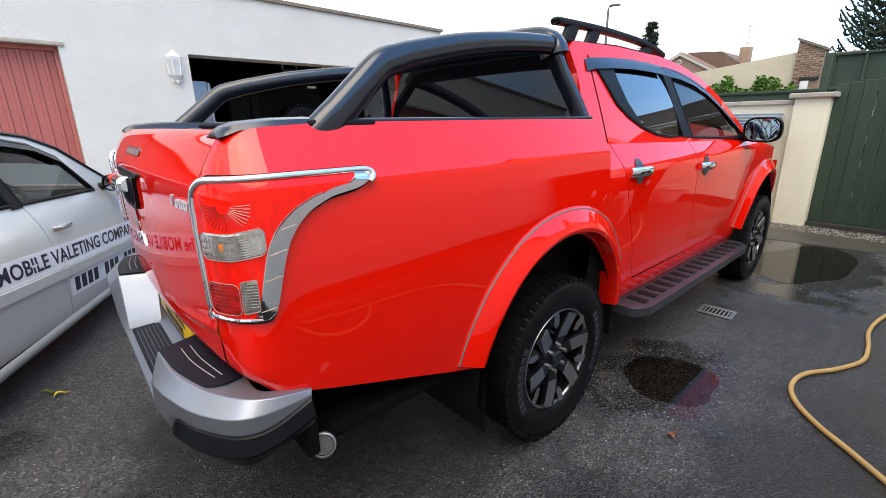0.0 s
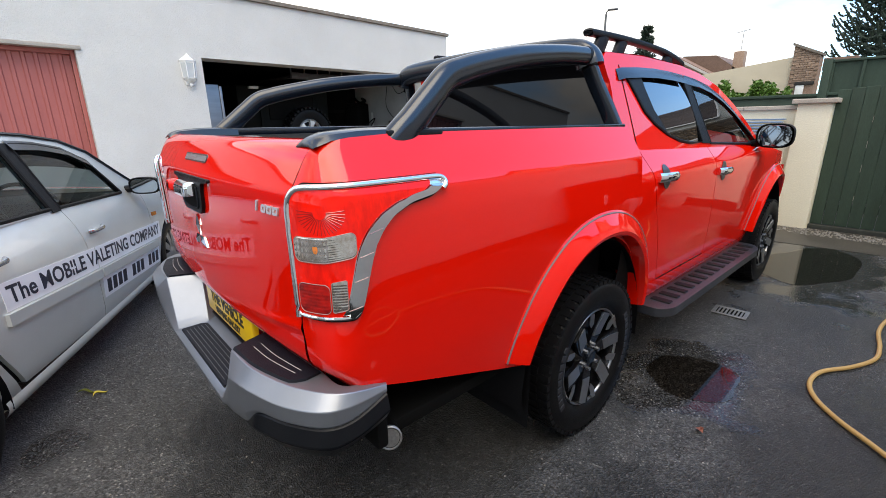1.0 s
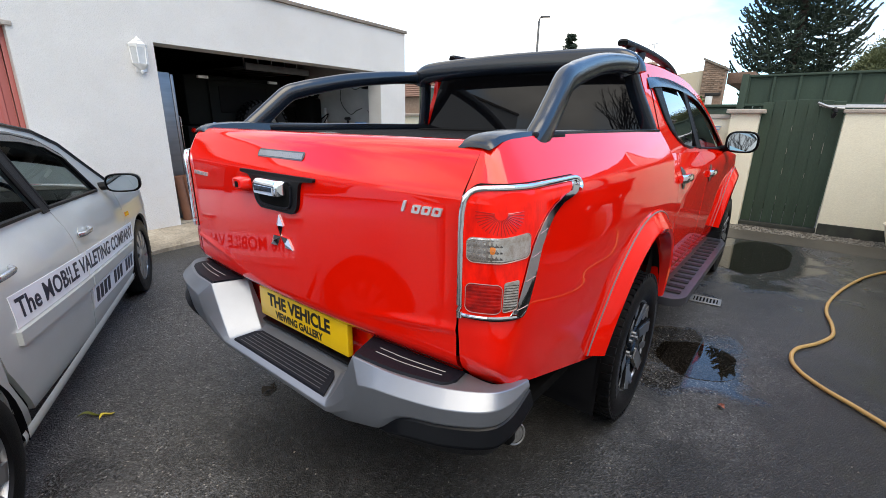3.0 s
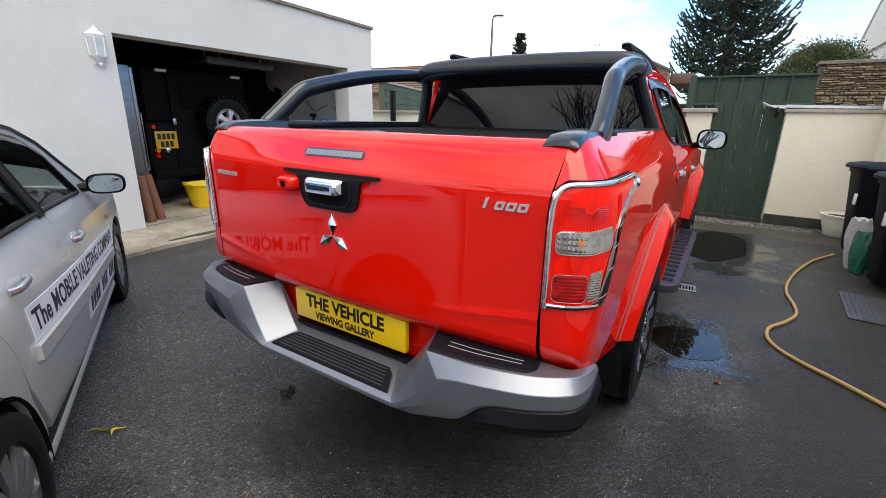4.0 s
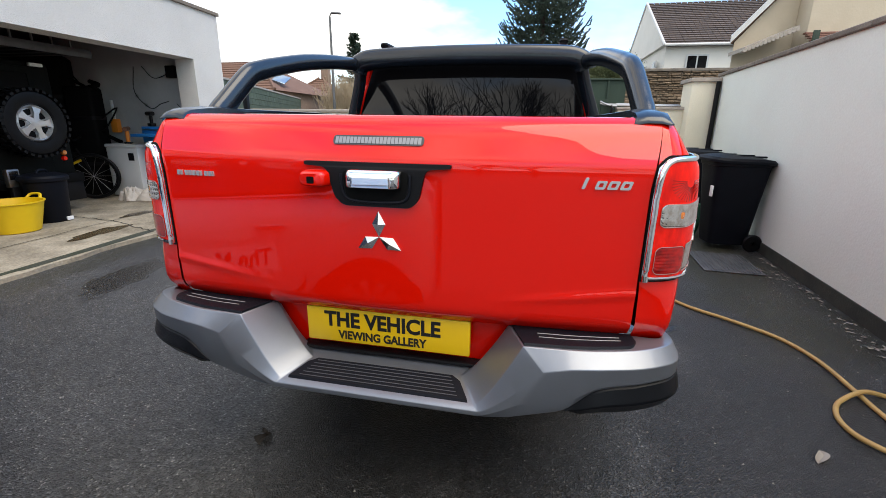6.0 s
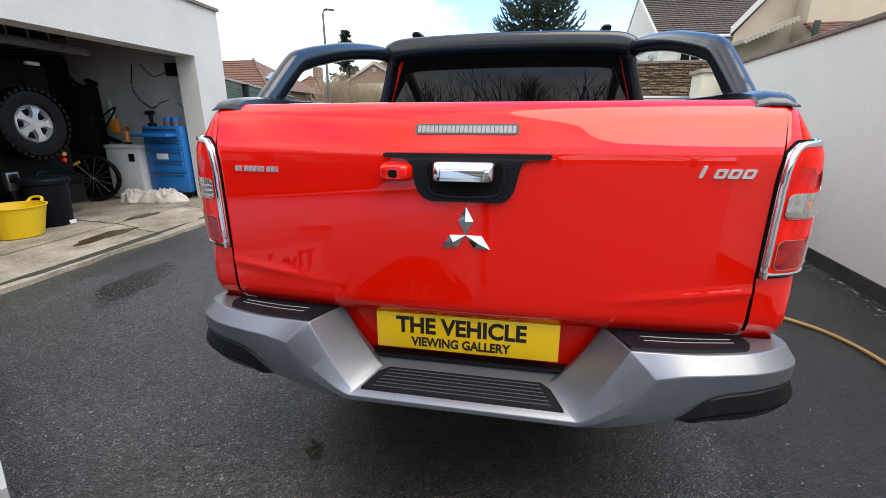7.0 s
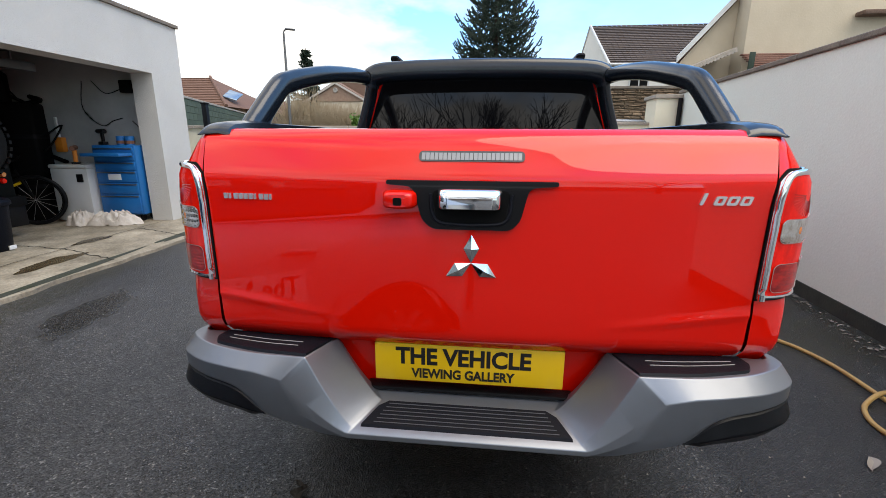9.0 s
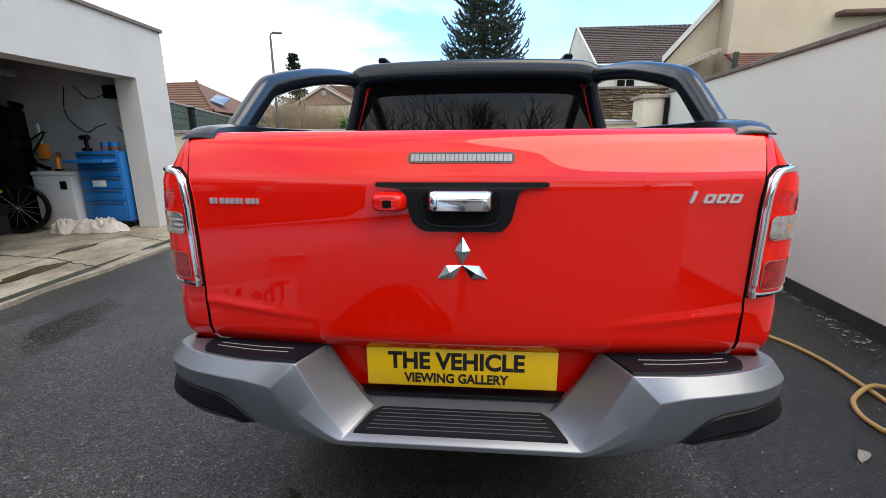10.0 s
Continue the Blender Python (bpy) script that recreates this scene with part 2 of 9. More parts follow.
M["dirt"] = pbr("silt", (0.060, 0.053, 0.042), 0.5, second=(0.030, 0.028, 0.022), scale=2.5, grain=0.25, grain_scale=80, bump=0.002, bump_scale=90)
M["timber"] = pbr("timber", (0.30, 0.19, 0.10), 0.7, second=(0.22, 0.14, 0.07), scale=5, stretch=(1, 1, 4))
M["blue_slat"] = pbr("blue_slat", (0.13, 0.20, 0.30), 0.35, second=(0.18, 0.25, 0.34), scale=6)
M["lamp_white"] = pbr("lantern_white", (0.76, 0.76, 0.74), 0.4, second=(0.66, 0.66, 0.64), scale=12)
M["pane_frost"] = pbr("frosted_pane", (0.48, 0.50, 0.51), 0.25, second=(0.38, 0.40, 0.41), scale=14)
M["leaf_yellow"] = pbr("leaf_yellow", (0.50, 0.38, 0.02), 0.5, second=(0.4, 0.34, 0.03), scale=40)
M["leaf_green"] = pbr("leaf_olive", (0.12, 0.13, 0.02), 0.5, second=(0.08, 0.09, 0.02), scale=40)
M["flake"] = pbr("pale_flake", (0.34, 0.31, 0.27), 0.7, second=(0.20, 0.15, 0.11), scale=3)
M["leaf_red"] = pbr("leaf_red", (0.22, 0.07, 0.04), 0.6, second=(0.15, 0.05, 0.03), scale=40)
M["alloy_bright"] = pbr("alloy_bright", (0.62, 0.62, 0.62), 0.3, 0.6, 0.4, second=(0.52, 0.52, 0.52), scale=12)
M["skyglass"] = pbr("skylight_glass", (0.25, 0.33, 0.42), 0.05, 0.6)
M["lining"] = pbr("garage_lining", (0.46, 0.455, 0.445), 0.9, second=(0.30, 0.295, 0.285), scale=1.2, bump=0.003, bump_scale=40)
M["badge"] = pbr("badge_chrome", (0.78, 0.78, 0.78), 0.22, 0.6, 0.5, second=(0.55, 0.55, 0.56), scale=60)
M["soot"] = pbr("soot_grey", (0.10, 0.10, 0.10), 0.8, second=(0.04, 0.04, 0.04), scale=120)
M["dark_chrome"] = pbr("dark_chrome", (0.58, 0.59, 0.60), 0.05, 1.0, second=(0.50, 0.51, 0.52), scale=20)
M["lamp_ray"] = pbr("lens_ray", (0.34, 0.004, 0.003), 0.2, 0.0, 0.9)
M["step"] = pbr("step_grey", (0.030, 0.032, 0.040), 0.32, spec=0.7, second=(0.022, 0.024, 0.030), scale=8, bump=0.0004, bump_scale=500)
M["lens_edge"] = pbr("lens_edge", (0.34, 0.20, 0.18), 0.2, 0.0, 0.5)

# ---- builders ----
from mathutils.geometry import tessellate_polygon as tessellate


def finish(bm, name, material, smooth=35.0):
    bmesh.ops.remove_doubles(bm, verts=bm.verts, dist=0.00005)
    bmesh.ops.recalc_face_normals(bm, faces=bm.faces)
    me = bpy.data.meshes.new(name)
    bm.to_mesh(me)
    bm.free()
    me.materials.append(material)
    if smooth:
        me.shade_smooth()
        me.set_sharp_from_angle(angle=radians(smooth))
    return me


def part(name, bm, material, parent=None, label="", smooth=35.0):
    ob = new(name, finish(bm, name, material, smooth))
    ob.parent = parent
    if label:
        tagged(ob, label)
    return ob


def thing(name, label, category, at=None, group="", kind=""):
    ob = new(name)
    if at is not None:
        ob.matrix_basis = at
    return tagged(ob, label, category, group, kind)


def structure(name, bm, material, label, category, smooth=0.0):
    ob = new(name, finish(bm, name, material, smooth))
    return tagged(ob, label, category, kind="structure")


def box(bm, x0, y0, z0, x1, y1, z1, bevel=0.0, m=None, seg=2):
    got = bmesh.ops.create_cube(bm, size=1.0)
    vs = got["verts"]
    for v in vs:
        v.co = Vector(((x0 + x1) / 2 + v.co.x * (x1 - x0), (y0 + y1) / 2 + v.co.y * (y1 - y0), (z0 + z1) / 2 + v.co.z * (z1 - z0)))
    if m is not None:
        bmesh.ops.transform(bm, matrix=m, verts=vs)
    if bevel:
        es = list({e for v in vs for e in v.link_edges})
        bmesh.ops.bevel(bm, geom=es, offset=bevel, segments=seg, profile=0.5, affect="EDGES")
    return bm


def B(*a, **k):
    return box(bmesh.new(), *a, **k)


def cyl(bm, p0, p1, r0, r1=None, n=20, caps=True):
    """A round bar from p0 to p1."""
    p0, p1 = Vector(p0), Vector(p1)
    r1 = r0 if r1 is None else r1
    d = p1 - p0
    q = d.to_track_quat("Z", "Y").to_matrix().to_4x4()
    bmesh.ops.create_cone(bm, cap_ends=caps, segments=n, radius1=r0, radius2=r1, depth=d.length,
                          matrix=Matrix.Translation((p0 + p1) / 2) @ q)
    return bm


def grid(bm, fn, us, vs, close_u=False):
    """A sheet of quads through fn(u, v)."""
    rows = [[bm.verts.new(fn(u, v)) for v in vs] for u in us]
    pairs = list(zip(rows, rows[1:])) + ([(rows[-1], rows[0])] if close_u else [])
    for a, b in pairs:
        for i in range(len(vs) - 1):
            bm.faces.new((a[i], b[i], b[i + 1], a[i + 1]))
    return bm


def lathe(bm, prof, n=48, m=None, closed=False):
    """Turn a profile of (radius, axial) about the local y axis."""
    made = []
    for k in range(n):
        a = 2 * math.pi * k / n
        made.append([bm.verts.new((r * math.cos(a), y, r * math.sin(a))) for r, y in prof])
    cnt = len(prof)
    for k in range(n):
        a, b = made[k], made[(k + 1) % n]
        for i in range(cnt if closed else cnt - 1):
            j = (i + 1) % cnt
            bm.faces.new((a[i], b[i], b[j], a[j]))
    if m is not None:
        bmesh.ops.transform(bm, matrix=m, verts=[v for row in made for v in row])
    return bm


def smooth_path(pts, n=8):
    """Points on a Catmull-Rom curve through pts."""
    P = [Vector(p) for p in pts]
    P = [2 * P[0] - P[1]] + P + [2 * P[-1] - P[-2]]
    out = []
    for i in range(1, len(P) - 2):
        for k in range(n):
            t = k / n
            a, b, c, d = P[i - 1], P[i], P[i + 1], P[i + 2]
            out.append(0.5 * ((2 * b) + (c - a) * t + (2 * a - 5 * b + 4 * c - d) * t * t + (3 * b - a - 3 * c + d) * t ** 3))
    out.append(P[-2])
    return out


def tube(bm, pts, r, n=12, r2=None, caps=True, up=(0, 0, 1), power=2.0):
    """A bar of round or flattened section (r across, r2 high) along pts; r may be a function of the way along."""
    pts = [Vector(p) for p in pts]
    rows = []
    for i, p in enumerate(pts):
        d = (pts[min(i + 1, len(pts) - 1)] - pts[max(i - 1, 0)]).normalized()
        side = d.cross(Vector(up))
        side = side.normalized() if side.length > 1e-4 else Vector((1, 0, 0))
        top = side.cross(d).normalized()
        f = i / max(1, len(pts) - 1)
        a = r(f) if callable(r) else r
        b = a if r2 is None else (r2(f) if callable(r2) else r2)
        row = []
        for k in range(n):
            w = 2 * math.pi * k / n
            c, s = math.cos(w), math.sin(w)
            c = math.copysign(abs(c) ** (2 / power), c)
            s = math.copysign(abs(s) ** (2 / power), s)
            row.append(bm.verts.new(p + side * a * c + top * b * s))
        rows.append(row)
    for a, b in zip(rows, rows[1:]):
        for k in range(n):
            bm.faces.new((a[k], a[(k + 1) % n], b[(k + 1) % n], b[k]))
    if caps:
        bm.faces.new(rows[0][::-1])
        bm.faces.new(rows[-1])
    return bm


def poly(bm, loops, fn, depth=None):
    """A flat outline (with holes) placed by fn(a, b, off); with depth it is a slab from off 0 to depth."""
    from_loops = [[Vector((a, b, 0)) for a, b in lp] for lp in loops]
    tris = tessellate(from_loops)
    flat = [p for lp in loops for p in lp]
    lo = [bm.verts.new(fn(a, b, 0.0)) for a, b in flat]
    hi = lo if depth is None else [bm.verts.new(fn(a, b, depth)) for a, b in flat]
    for t in tris:
        bm.faces.new([hi[i] for i in t])
        if depth is not None:
            bm.faces.new([lo[i] for i in reversed(t)])
    if depth is not None:
        s = 0
        for lp in loops:
            c = len(lp)
            for i in range(c):
                j = (i + 1) % c
                bm.faces.new((lo[s + i], lo[s + j], hi[s + j], hi[s + i]))
            s += c
    return bm


def curve_of(table):
    """A smooth function through rows (place, value)."""
    xs = np.array([a for a, _ in table], float)
    vs = np.array([b for _, b in table], float)
    g = np.linspace(xs[0], xs[-1], 400)
    v = np.interp(g, xs, vs)
    k = max(1, int(0.025 / ((xs[-1] - xs[0]) / 399)))
    ker = np.hanning(2 * k + 1)
    ker /= ker.sum()
    pad = np.concatenate([2 * v[0] - v[k:0:-1], v, 2 * v[-1] - v[-2:-k - 2:-1]])
    v = np.convolve(pad, ker, "valid")
    return lambda x: float(np.interp(x, g, v))


def lin(a, b, n):
    return [a + (b - a) * i / n for i in range(n + 1)]


def text_mesh(body, size, depth=0.002, spacing=1.0, shear=0.0, bold=0.0):
    """Letters as a mesh in the local xy plane, centred, of cap height about 0.7 size."""
    cu = bpy.data.curves.new("letters", "FONT")
    cu.body, cu.size, cu.extrude, cu.space_character, cu.shear, cu.offset = body, size, depth, spacing, shear, bold
    cu.align_x, cu.align_y = "CENTER", "CENTER"
    cu.resolution_u = 3
    ob = bpy.data.objects.new("letters", cu)
    scene.collection.objects.link(ob)
    me = bpy.data.meshes.new_from_object(ob.evaluated_get(bpy.context.evaluated_depsgraph_get()))
    bpy.data.objects.remove(ob)
    bpy.data.curves.remove(cu)
    return me


def letters(name, body, size, material, m, parent=None, width=None, label="", **k):
    me = text_mesh(body, size, **k)
    xs = [v.co.x for v in me.vertices]
    if width:
        f = width / (max(xs) - min(xs))
        for v in me.vertices:
            v.co.x *= f
    me.materials.append(material)
    me.transform(m)
    ob = new(name, me)
    ob.parent = parent
    if label:
        tagged(ob, label)
    return ob

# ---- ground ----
# wet, stained and darkened areas of the tarmac: x, y, half lengths, turn, wetness, darkness
# (0.7, -0.25) and (0.25, 0.1) put the shade under the pickup into the colour
WET_SHADE = [(2.10, -1.07, 0.50, 0.44, 0.0, 1.0, 0.62), (5.1, -1.2, 1.5, 0.85, 0.0, 0.95, 0.7), (1.70, 3.12, 0.62, 0.24, 0.35, 0.55, 0.85),
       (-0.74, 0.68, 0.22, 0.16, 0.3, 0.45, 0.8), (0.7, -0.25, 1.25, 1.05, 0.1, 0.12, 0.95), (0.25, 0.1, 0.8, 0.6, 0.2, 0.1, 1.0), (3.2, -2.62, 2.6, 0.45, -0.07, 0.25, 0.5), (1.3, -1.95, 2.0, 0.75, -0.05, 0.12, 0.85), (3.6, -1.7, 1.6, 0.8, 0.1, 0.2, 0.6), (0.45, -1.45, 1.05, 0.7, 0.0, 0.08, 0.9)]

# mossy areas: x, y, half lengths, turn, cover
MOSS = [(4.3, -2.3, 2.3, 0.6, -0.07, 1.0), (2.6, -2.35, 1.5, 0.5, -0.07, 0.9), (6.0, -2.3, 0.9, 0.5, 0.0, 0.8), (2.0, -2.7, 1.6, 0.25, -0.06, 0.7), (1.5, 3.8, 3.0, 0.25, 0.06, 0.6)]


def asphalt():
    m = bpy.data.materials.new("asphalt")
    m.use_nodes = True
    n, l = m.node_tree.nodes, m.node_tree.links
    b = n["Principled BSDF"]
    tc = n.new("ShaderNodeTexCoord")

    def noise_tex(scale, detail=4.0):
        t = n.new("ShaderNodeTexNoise")
        t.inputs["Scale"].default_value = scale
        t.inputs["Detail"].default_value = detail
        l.new(tc.outputs["Object"], t.inputs["Vector"])
        return t.outputs["Fac"]

    def span(value, f0, f1, t0, t1, smooth=False):
        r = n.new("ShaderNodeMapRange")
        r.interpolation_type = "SMOOTHSTEP" if smooth else "LINEAR"
        for key, v in zip(("From Min", "From Max", "To Min", "To Max"), (f0, f1, t0, t1)):
            r.inputs[key].default_value = v
        l.new(value, r.inputs["Value"])
        return r.outputs["Result"]

    def math2(op, a, c):
        k = n.new("ShaderNodeMath")
        k.operation = op
        for i, v in enumerate((a, c)):
            if isinstance(v, (int, float)):
                k.inputs[i].default_value = v
            else:
                l.new(v, k.inputs[i])
        return k.outputs["Value"]

    vor = n.new("ShaderNodeTexVoronoi")
    vor.inputs["Scale"].default_value = 150.0
    l.new(tc.outputs["Object"], vor.inputs["Vector"])
    sep = n.new("ShaderNodeSeparateColor")
    l.new(vor.outputs["Color"], sep.inputs["Color"])
    chips = n.new("ShaderNodeValToRGB")
    e = chips.color_ramp.elements
    e[0].position, e[0].color = 0.0, (0.012, 0.0115, 0.011, 1)
    e[1].position, e[1].color = 1.0, (0.34, 0.325, 0.30, 1)
    for pos, c in ((0.40, 0.050), (0.75, 0.084), (0.965, 0.135)):
        el = chips.color_ramp.elements.new(pos)
        el.color = (c * 0.97, c * 0.965, c * 0.975, 1)
    l.new(sep.outputs["Red"], chips.inputs["Fac"])
    tone = math2("MULTIPLY", span(noise_tex(0.9, 7.0), 0.3, 0.7, 0.62, 1.05), span(noise_tex(14.0, 4.0), 0.3, 0.7, 0.8, 1.2))
    wob = span(noise_tex(2.6, 6.0), 0.3, 0.7, -0.38, 0.38)
    wet, dark = None, None
    for x, y, rx, ry, turn, w, d in WET_SHADE:
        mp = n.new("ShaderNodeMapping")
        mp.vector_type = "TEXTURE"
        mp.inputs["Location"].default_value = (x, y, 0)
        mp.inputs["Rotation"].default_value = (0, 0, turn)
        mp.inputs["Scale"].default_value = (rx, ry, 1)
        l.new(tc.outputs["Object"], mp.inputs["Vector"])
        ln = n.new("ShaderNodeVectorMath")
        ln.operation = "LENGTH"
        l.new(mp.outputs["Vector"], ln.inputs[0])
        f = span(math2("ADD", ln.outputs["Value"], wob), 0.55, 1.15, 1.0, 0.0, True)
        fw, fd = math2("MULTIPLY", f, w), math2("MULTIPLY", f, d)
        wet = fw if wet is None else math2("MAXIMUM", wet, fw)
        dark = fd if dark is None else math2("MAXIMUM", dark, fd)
    # darker tone for the wet patches and the painted shade below the pickup
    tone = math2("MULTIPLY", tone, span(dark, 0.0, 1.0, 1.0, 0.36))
    mul = n.new("ShaderNodeVectorMath")
    mul.operation = "SCALE"
    l.new(chips.outputs["Color"], mul.inputs[0])
    l.new(tone, mul.inputs["Scale"])
    # green film where the ground stays damp
    moss = None
    for x, y, rx, ry, turn, w in MOSS:
        mp = n.new("ShaderNodeMapping")
        mp.vector_type = "TEXTURE"
        mp.inputs["Location"].default_value = (x, y, 0)
        mp.inputs["Rotation"].default_value = (0, 0, turn)
        mp.inputs["Scale"].default_value = (rx, ry, 1)
        l.new(tc.outputs["Object"], mp.inputs["Vector"])
        ln = n.new("ShaderNodeVectorMath")
        ln.operation = "LENGTH"
        l.new(mp.outputs["Vector"], ln.inputs[0])
        f = math2("MULTIPLY", span(math2("ADD", ln.outputs["Value"], wob), 0.4, 1.2, 1.0, 0.0, True), w)
        moss = f if moss is None else math2("MAXIMUM", moss, f)
    moss = math2("MULTIPLY", moss, span(noise_tex(26.0, 6.0), 0.38, 0.58, 0.2, 0.95))
    mixm = n.new("ShaderNodeMixRGB")
    mixm.inputs["Color2"].default_value = (0.034, 0.031, 0.012, 1)
    l.new(moss, mixm.inputs["Fac"])
    l.new(mul.outputs["Vector"], mixm.inputs["Color1"])
    l.new(mixm.outputs["Color"], b.inputs["Base Color"])
    rough = math2("MULTIPLY", span(noise_tex(0.55, 5.0), 0.35, 0.65, 0.32, 0.52), span(wet, 0.0, 1.0, 1.0, 0.04))
    l.new(rough, b.inputs["Roughness"])
    l.new(span(wet, 0.0, 0.6, 0.40, 0.5), b.inputs["Specular IOR Level"])
    bp = n.new("ShaderNodeBump")
    l.new(math2("ADD", vor.outputs["Distance"], noise_tex(85.0)), bp.inputs["Height"])
    l.new(span(wet, 0.0, 1.0, 0.0052, 0.00005), bp.inputs["Distance"])
    l.new(bp.outputs["Normal"], b.inputs["Normal"])
    return m


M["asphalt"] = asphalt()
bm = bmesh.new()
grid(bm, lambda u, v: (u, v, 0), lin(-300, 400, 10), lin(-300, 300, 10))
structure("ground", bm, M["asphalt"], "dark damp tarmac yard with fine pale chippings, shade painted under the pickup", "ground")

# ---- the white garage along one side ----
FA = math.atan2(0.27, 4.42)
FM = Matrix.Translation((1.27, 4.65, 0)) @ Matrix.Rotation(FA, 4, "Z")


def fac(s, z, off=0.0):
    """A point of the facade: s along it, z up, off out of it towards the yard."""
    return FM @ Vector((s, -off, z))


bm = bmesh.new()
poly(bm, [[(-7, -0.1), (-3.75, -0.1), (-3.75, 2.24), (-1.25, 2.24), (-1.25, -0.1), (0, -0.1), (0, 2.26), (3.77, 2.28), (3.77, -0.1), (4.46, -0.1), (4.46, 3.02), (-7, 3.0)]],
     lambda a, b, o: fac(a, b, -o), 0.32)
structure("wall_garage", bm, M["render_white"], "white roughcast garage wall with two wide openings", "wall")
bm = bmesh.new()
for i in range(11):
    a = -7 + i * 1.045
    box(bm, a + 0.003, -0.035, 3.0 + 0.0017 * i, a + 1.042, 0.36, 3.05 + 0.0017 * i, 0.006, FM)
structure("trim_parapet", bm, M["coping"], "dark weathered coping slabs along the garage parapet", "coping")
# side wall of the garage behind its corner
bm = box(bmesh.new(), 4.14, 0.32, -0.1, 4.46, 8.2, 3.02, 0, FM)
structure("wall_garage_side", bm, M["render_white"], "white roughcast side wall of the garage", "wall")
# back wall, dividing wall and ceiling carry the indoor shade as near-black colour
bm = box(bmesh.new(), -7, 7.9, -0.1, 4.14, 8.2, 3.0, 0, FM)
structure("wall_garage_back", bm, M["shade_in"], "back wall inside the garage, coloured near black for shade", "wall")
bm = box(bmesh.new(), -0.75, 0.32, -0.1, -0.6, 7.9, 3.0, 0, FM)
structure("wall_garage_inner", bm, M["shade_in"], "dividing wall inside the garage, coloured near black for shade", "wall")
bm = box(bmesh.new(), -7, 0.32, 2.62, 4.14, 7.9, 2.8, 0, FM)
structure("ceiling", bm, M["dark_ceiling"], "garage ceiling, coloured near black for shade", "ceiling")
bm = box(bmesh.new(), 3.98, 0.322, 0.0, 4.14, 7.898, 2.618, 0, FM)
structure("wall_garage_lining", bm, M["lining"], "pale painted inner face of the garage side wall", "wall")

# concrete apron and garage floor, rising to the doors
bm = bmesh.new()
ss = lin(-7, 7.5, 58)
random.seed(4)
edge = [-0.72 + 0.05 * math.sin(1.3 * s + 1) + 0.03 * random.uniform(-1, 1) for s in ss]


def apron_z(y):
    return max(0.012, min(0.12, 0.03 + 0.09 * (y + 0.8) / 0.85))


rows = []
for s, e in zip(ss, edge):
    ys_ = [e, e + 0.002, -0.5, -0.25, 0.0, 0.32, 2.0, 7.9]
    zs_ = [-0.05] + [apron_z(y) for y in ys_[1:]]
    rows.append([bm.verts.new(FM @ Vector((s, y, z))) for y, z in zip(ys_, zs_)])
for a, b in zip(rows, rows[1:]):
    for i in range(7):
        bm.faces.new((a[i], b[i], b[i + 1], a[i + 1]))
structure("floor", bm, M["concrete"], "stained cracked concrete apron and garage floor", "floor")

# cracks, stains and a mossy edge on the apron
def on_apron(s, y, up=0.004):
    return FM @ Vector((s, y, apron_z(y) + up))


def apron_patch(name, s0, y0, rs, ry, seed, mt, label, up=0.003):
    rnd = random.Random(seed)
    ph = [rnd.uniform(0, 6.28) for _ in range(5)]
    def fn(a, r):
        k = 1 + 0.16 * math.sin(2 * a + ph[0]) + 0.12 * math.sin(3 * a + ph[1]) + 0.09 * math.sin(5 * a + ph[2]) + 0.05 * math.sin(9 * a + ph[3])
        return on_apron(s0 + rs * r * k * math.cos(a), max(-0.66, y0 + ry * r * k * math.sin(a)), up)
    structure(name, grid(bmesh.new(), fn, lin(0, 2 * math.pi, 48), lin(0.02, 1, 8)), mt, label, "stain")


M["damp"] = pbr("damp_concrete", (0.055, 0.040, 0.022), 0.22, second=(0.10, 0.08, 0.05), scale=5, amount=0.4, grain=0.2, grain_scale=60, bump=0.001, bump_scale=60)
M["crack"] = pbr("crack_dark", (0.02, 0.018, 0.012), 0.95)
apron_patch("damp_stain", 1.45, -0.22, 0.34, 0.10, 3, M["damp"], "dark brown damp stain on the concrete apron")
apron_patch("damp_stain", 2.35, 0.10, 0.26, 0.08, 5, M["damp"], "dark brown damp stain on the concrete apron", 0.0035)
apron_patch("moss_edge", 1.1, -0.60, 1.0, 0.055, 8, M["moss"], "mossy strip along the apron edge", 0.002)
apron_patch("moss_edge", 3.4, -0.60, 0.9, 0.06, 9, M["moss"], "mossy strip along the apron edge", 0.002)
for k, (a, b, c, d) in enumerate(((1.75, -0.66, 2.05, 0.9), (0.0, 0.02, 3.8, 0.10), (3.0, -0.68, 3.12, 0.05))):
    rnd = random.Random(40 + k)
    path_ = [(a + (c - a) * t + rnd.uniform(-0.02, 0.02), b + (d - b) * t + rnd.uniform(-0.012, 0.012)) for t in lin(0, 1, 26)]
    bm = bmesh.new()
    w = 0.008 if k != 1 else 0.005
    grid(bm, lambda i, v: on_apron(path_[i][0] + (v * w if k != 1 else 0), path_[i][1] + (v * w if k == 1 else 0), 0.0045), range(len(path_)), [-1, 1])
    structure("apron_crack", bm, M["crack"], "dark dirt-filled crack across the concrete apron", "crack")

# ---- the red up-and-over door ----
door = thing("door_1", "closed red ribbed steel garage door with white edge", "garage door", kind="structure")
bm = bmesh.new()
pts = []
for i in range(26):
    a = -3.75 + i * 0.1
    pts += [(a, -0.14), (a + 0.055, -0.14), (a + 0.065, -0.128), (a + 0.09, -0.128)]
pts.append((-1.25, -0.14))
low = [bm.verts.new(fac(a, 0.1, o)) for a, o in pts]
top = [bm.verts.new(fac(a, 2.24, o)) for a, o in pts]
for i in range(len(pts) - 1):
    bm.faces.new((low[i], low[i + 1], top[i + 1], top[i]))
part("door_panel", bm, M["red_door"], door)
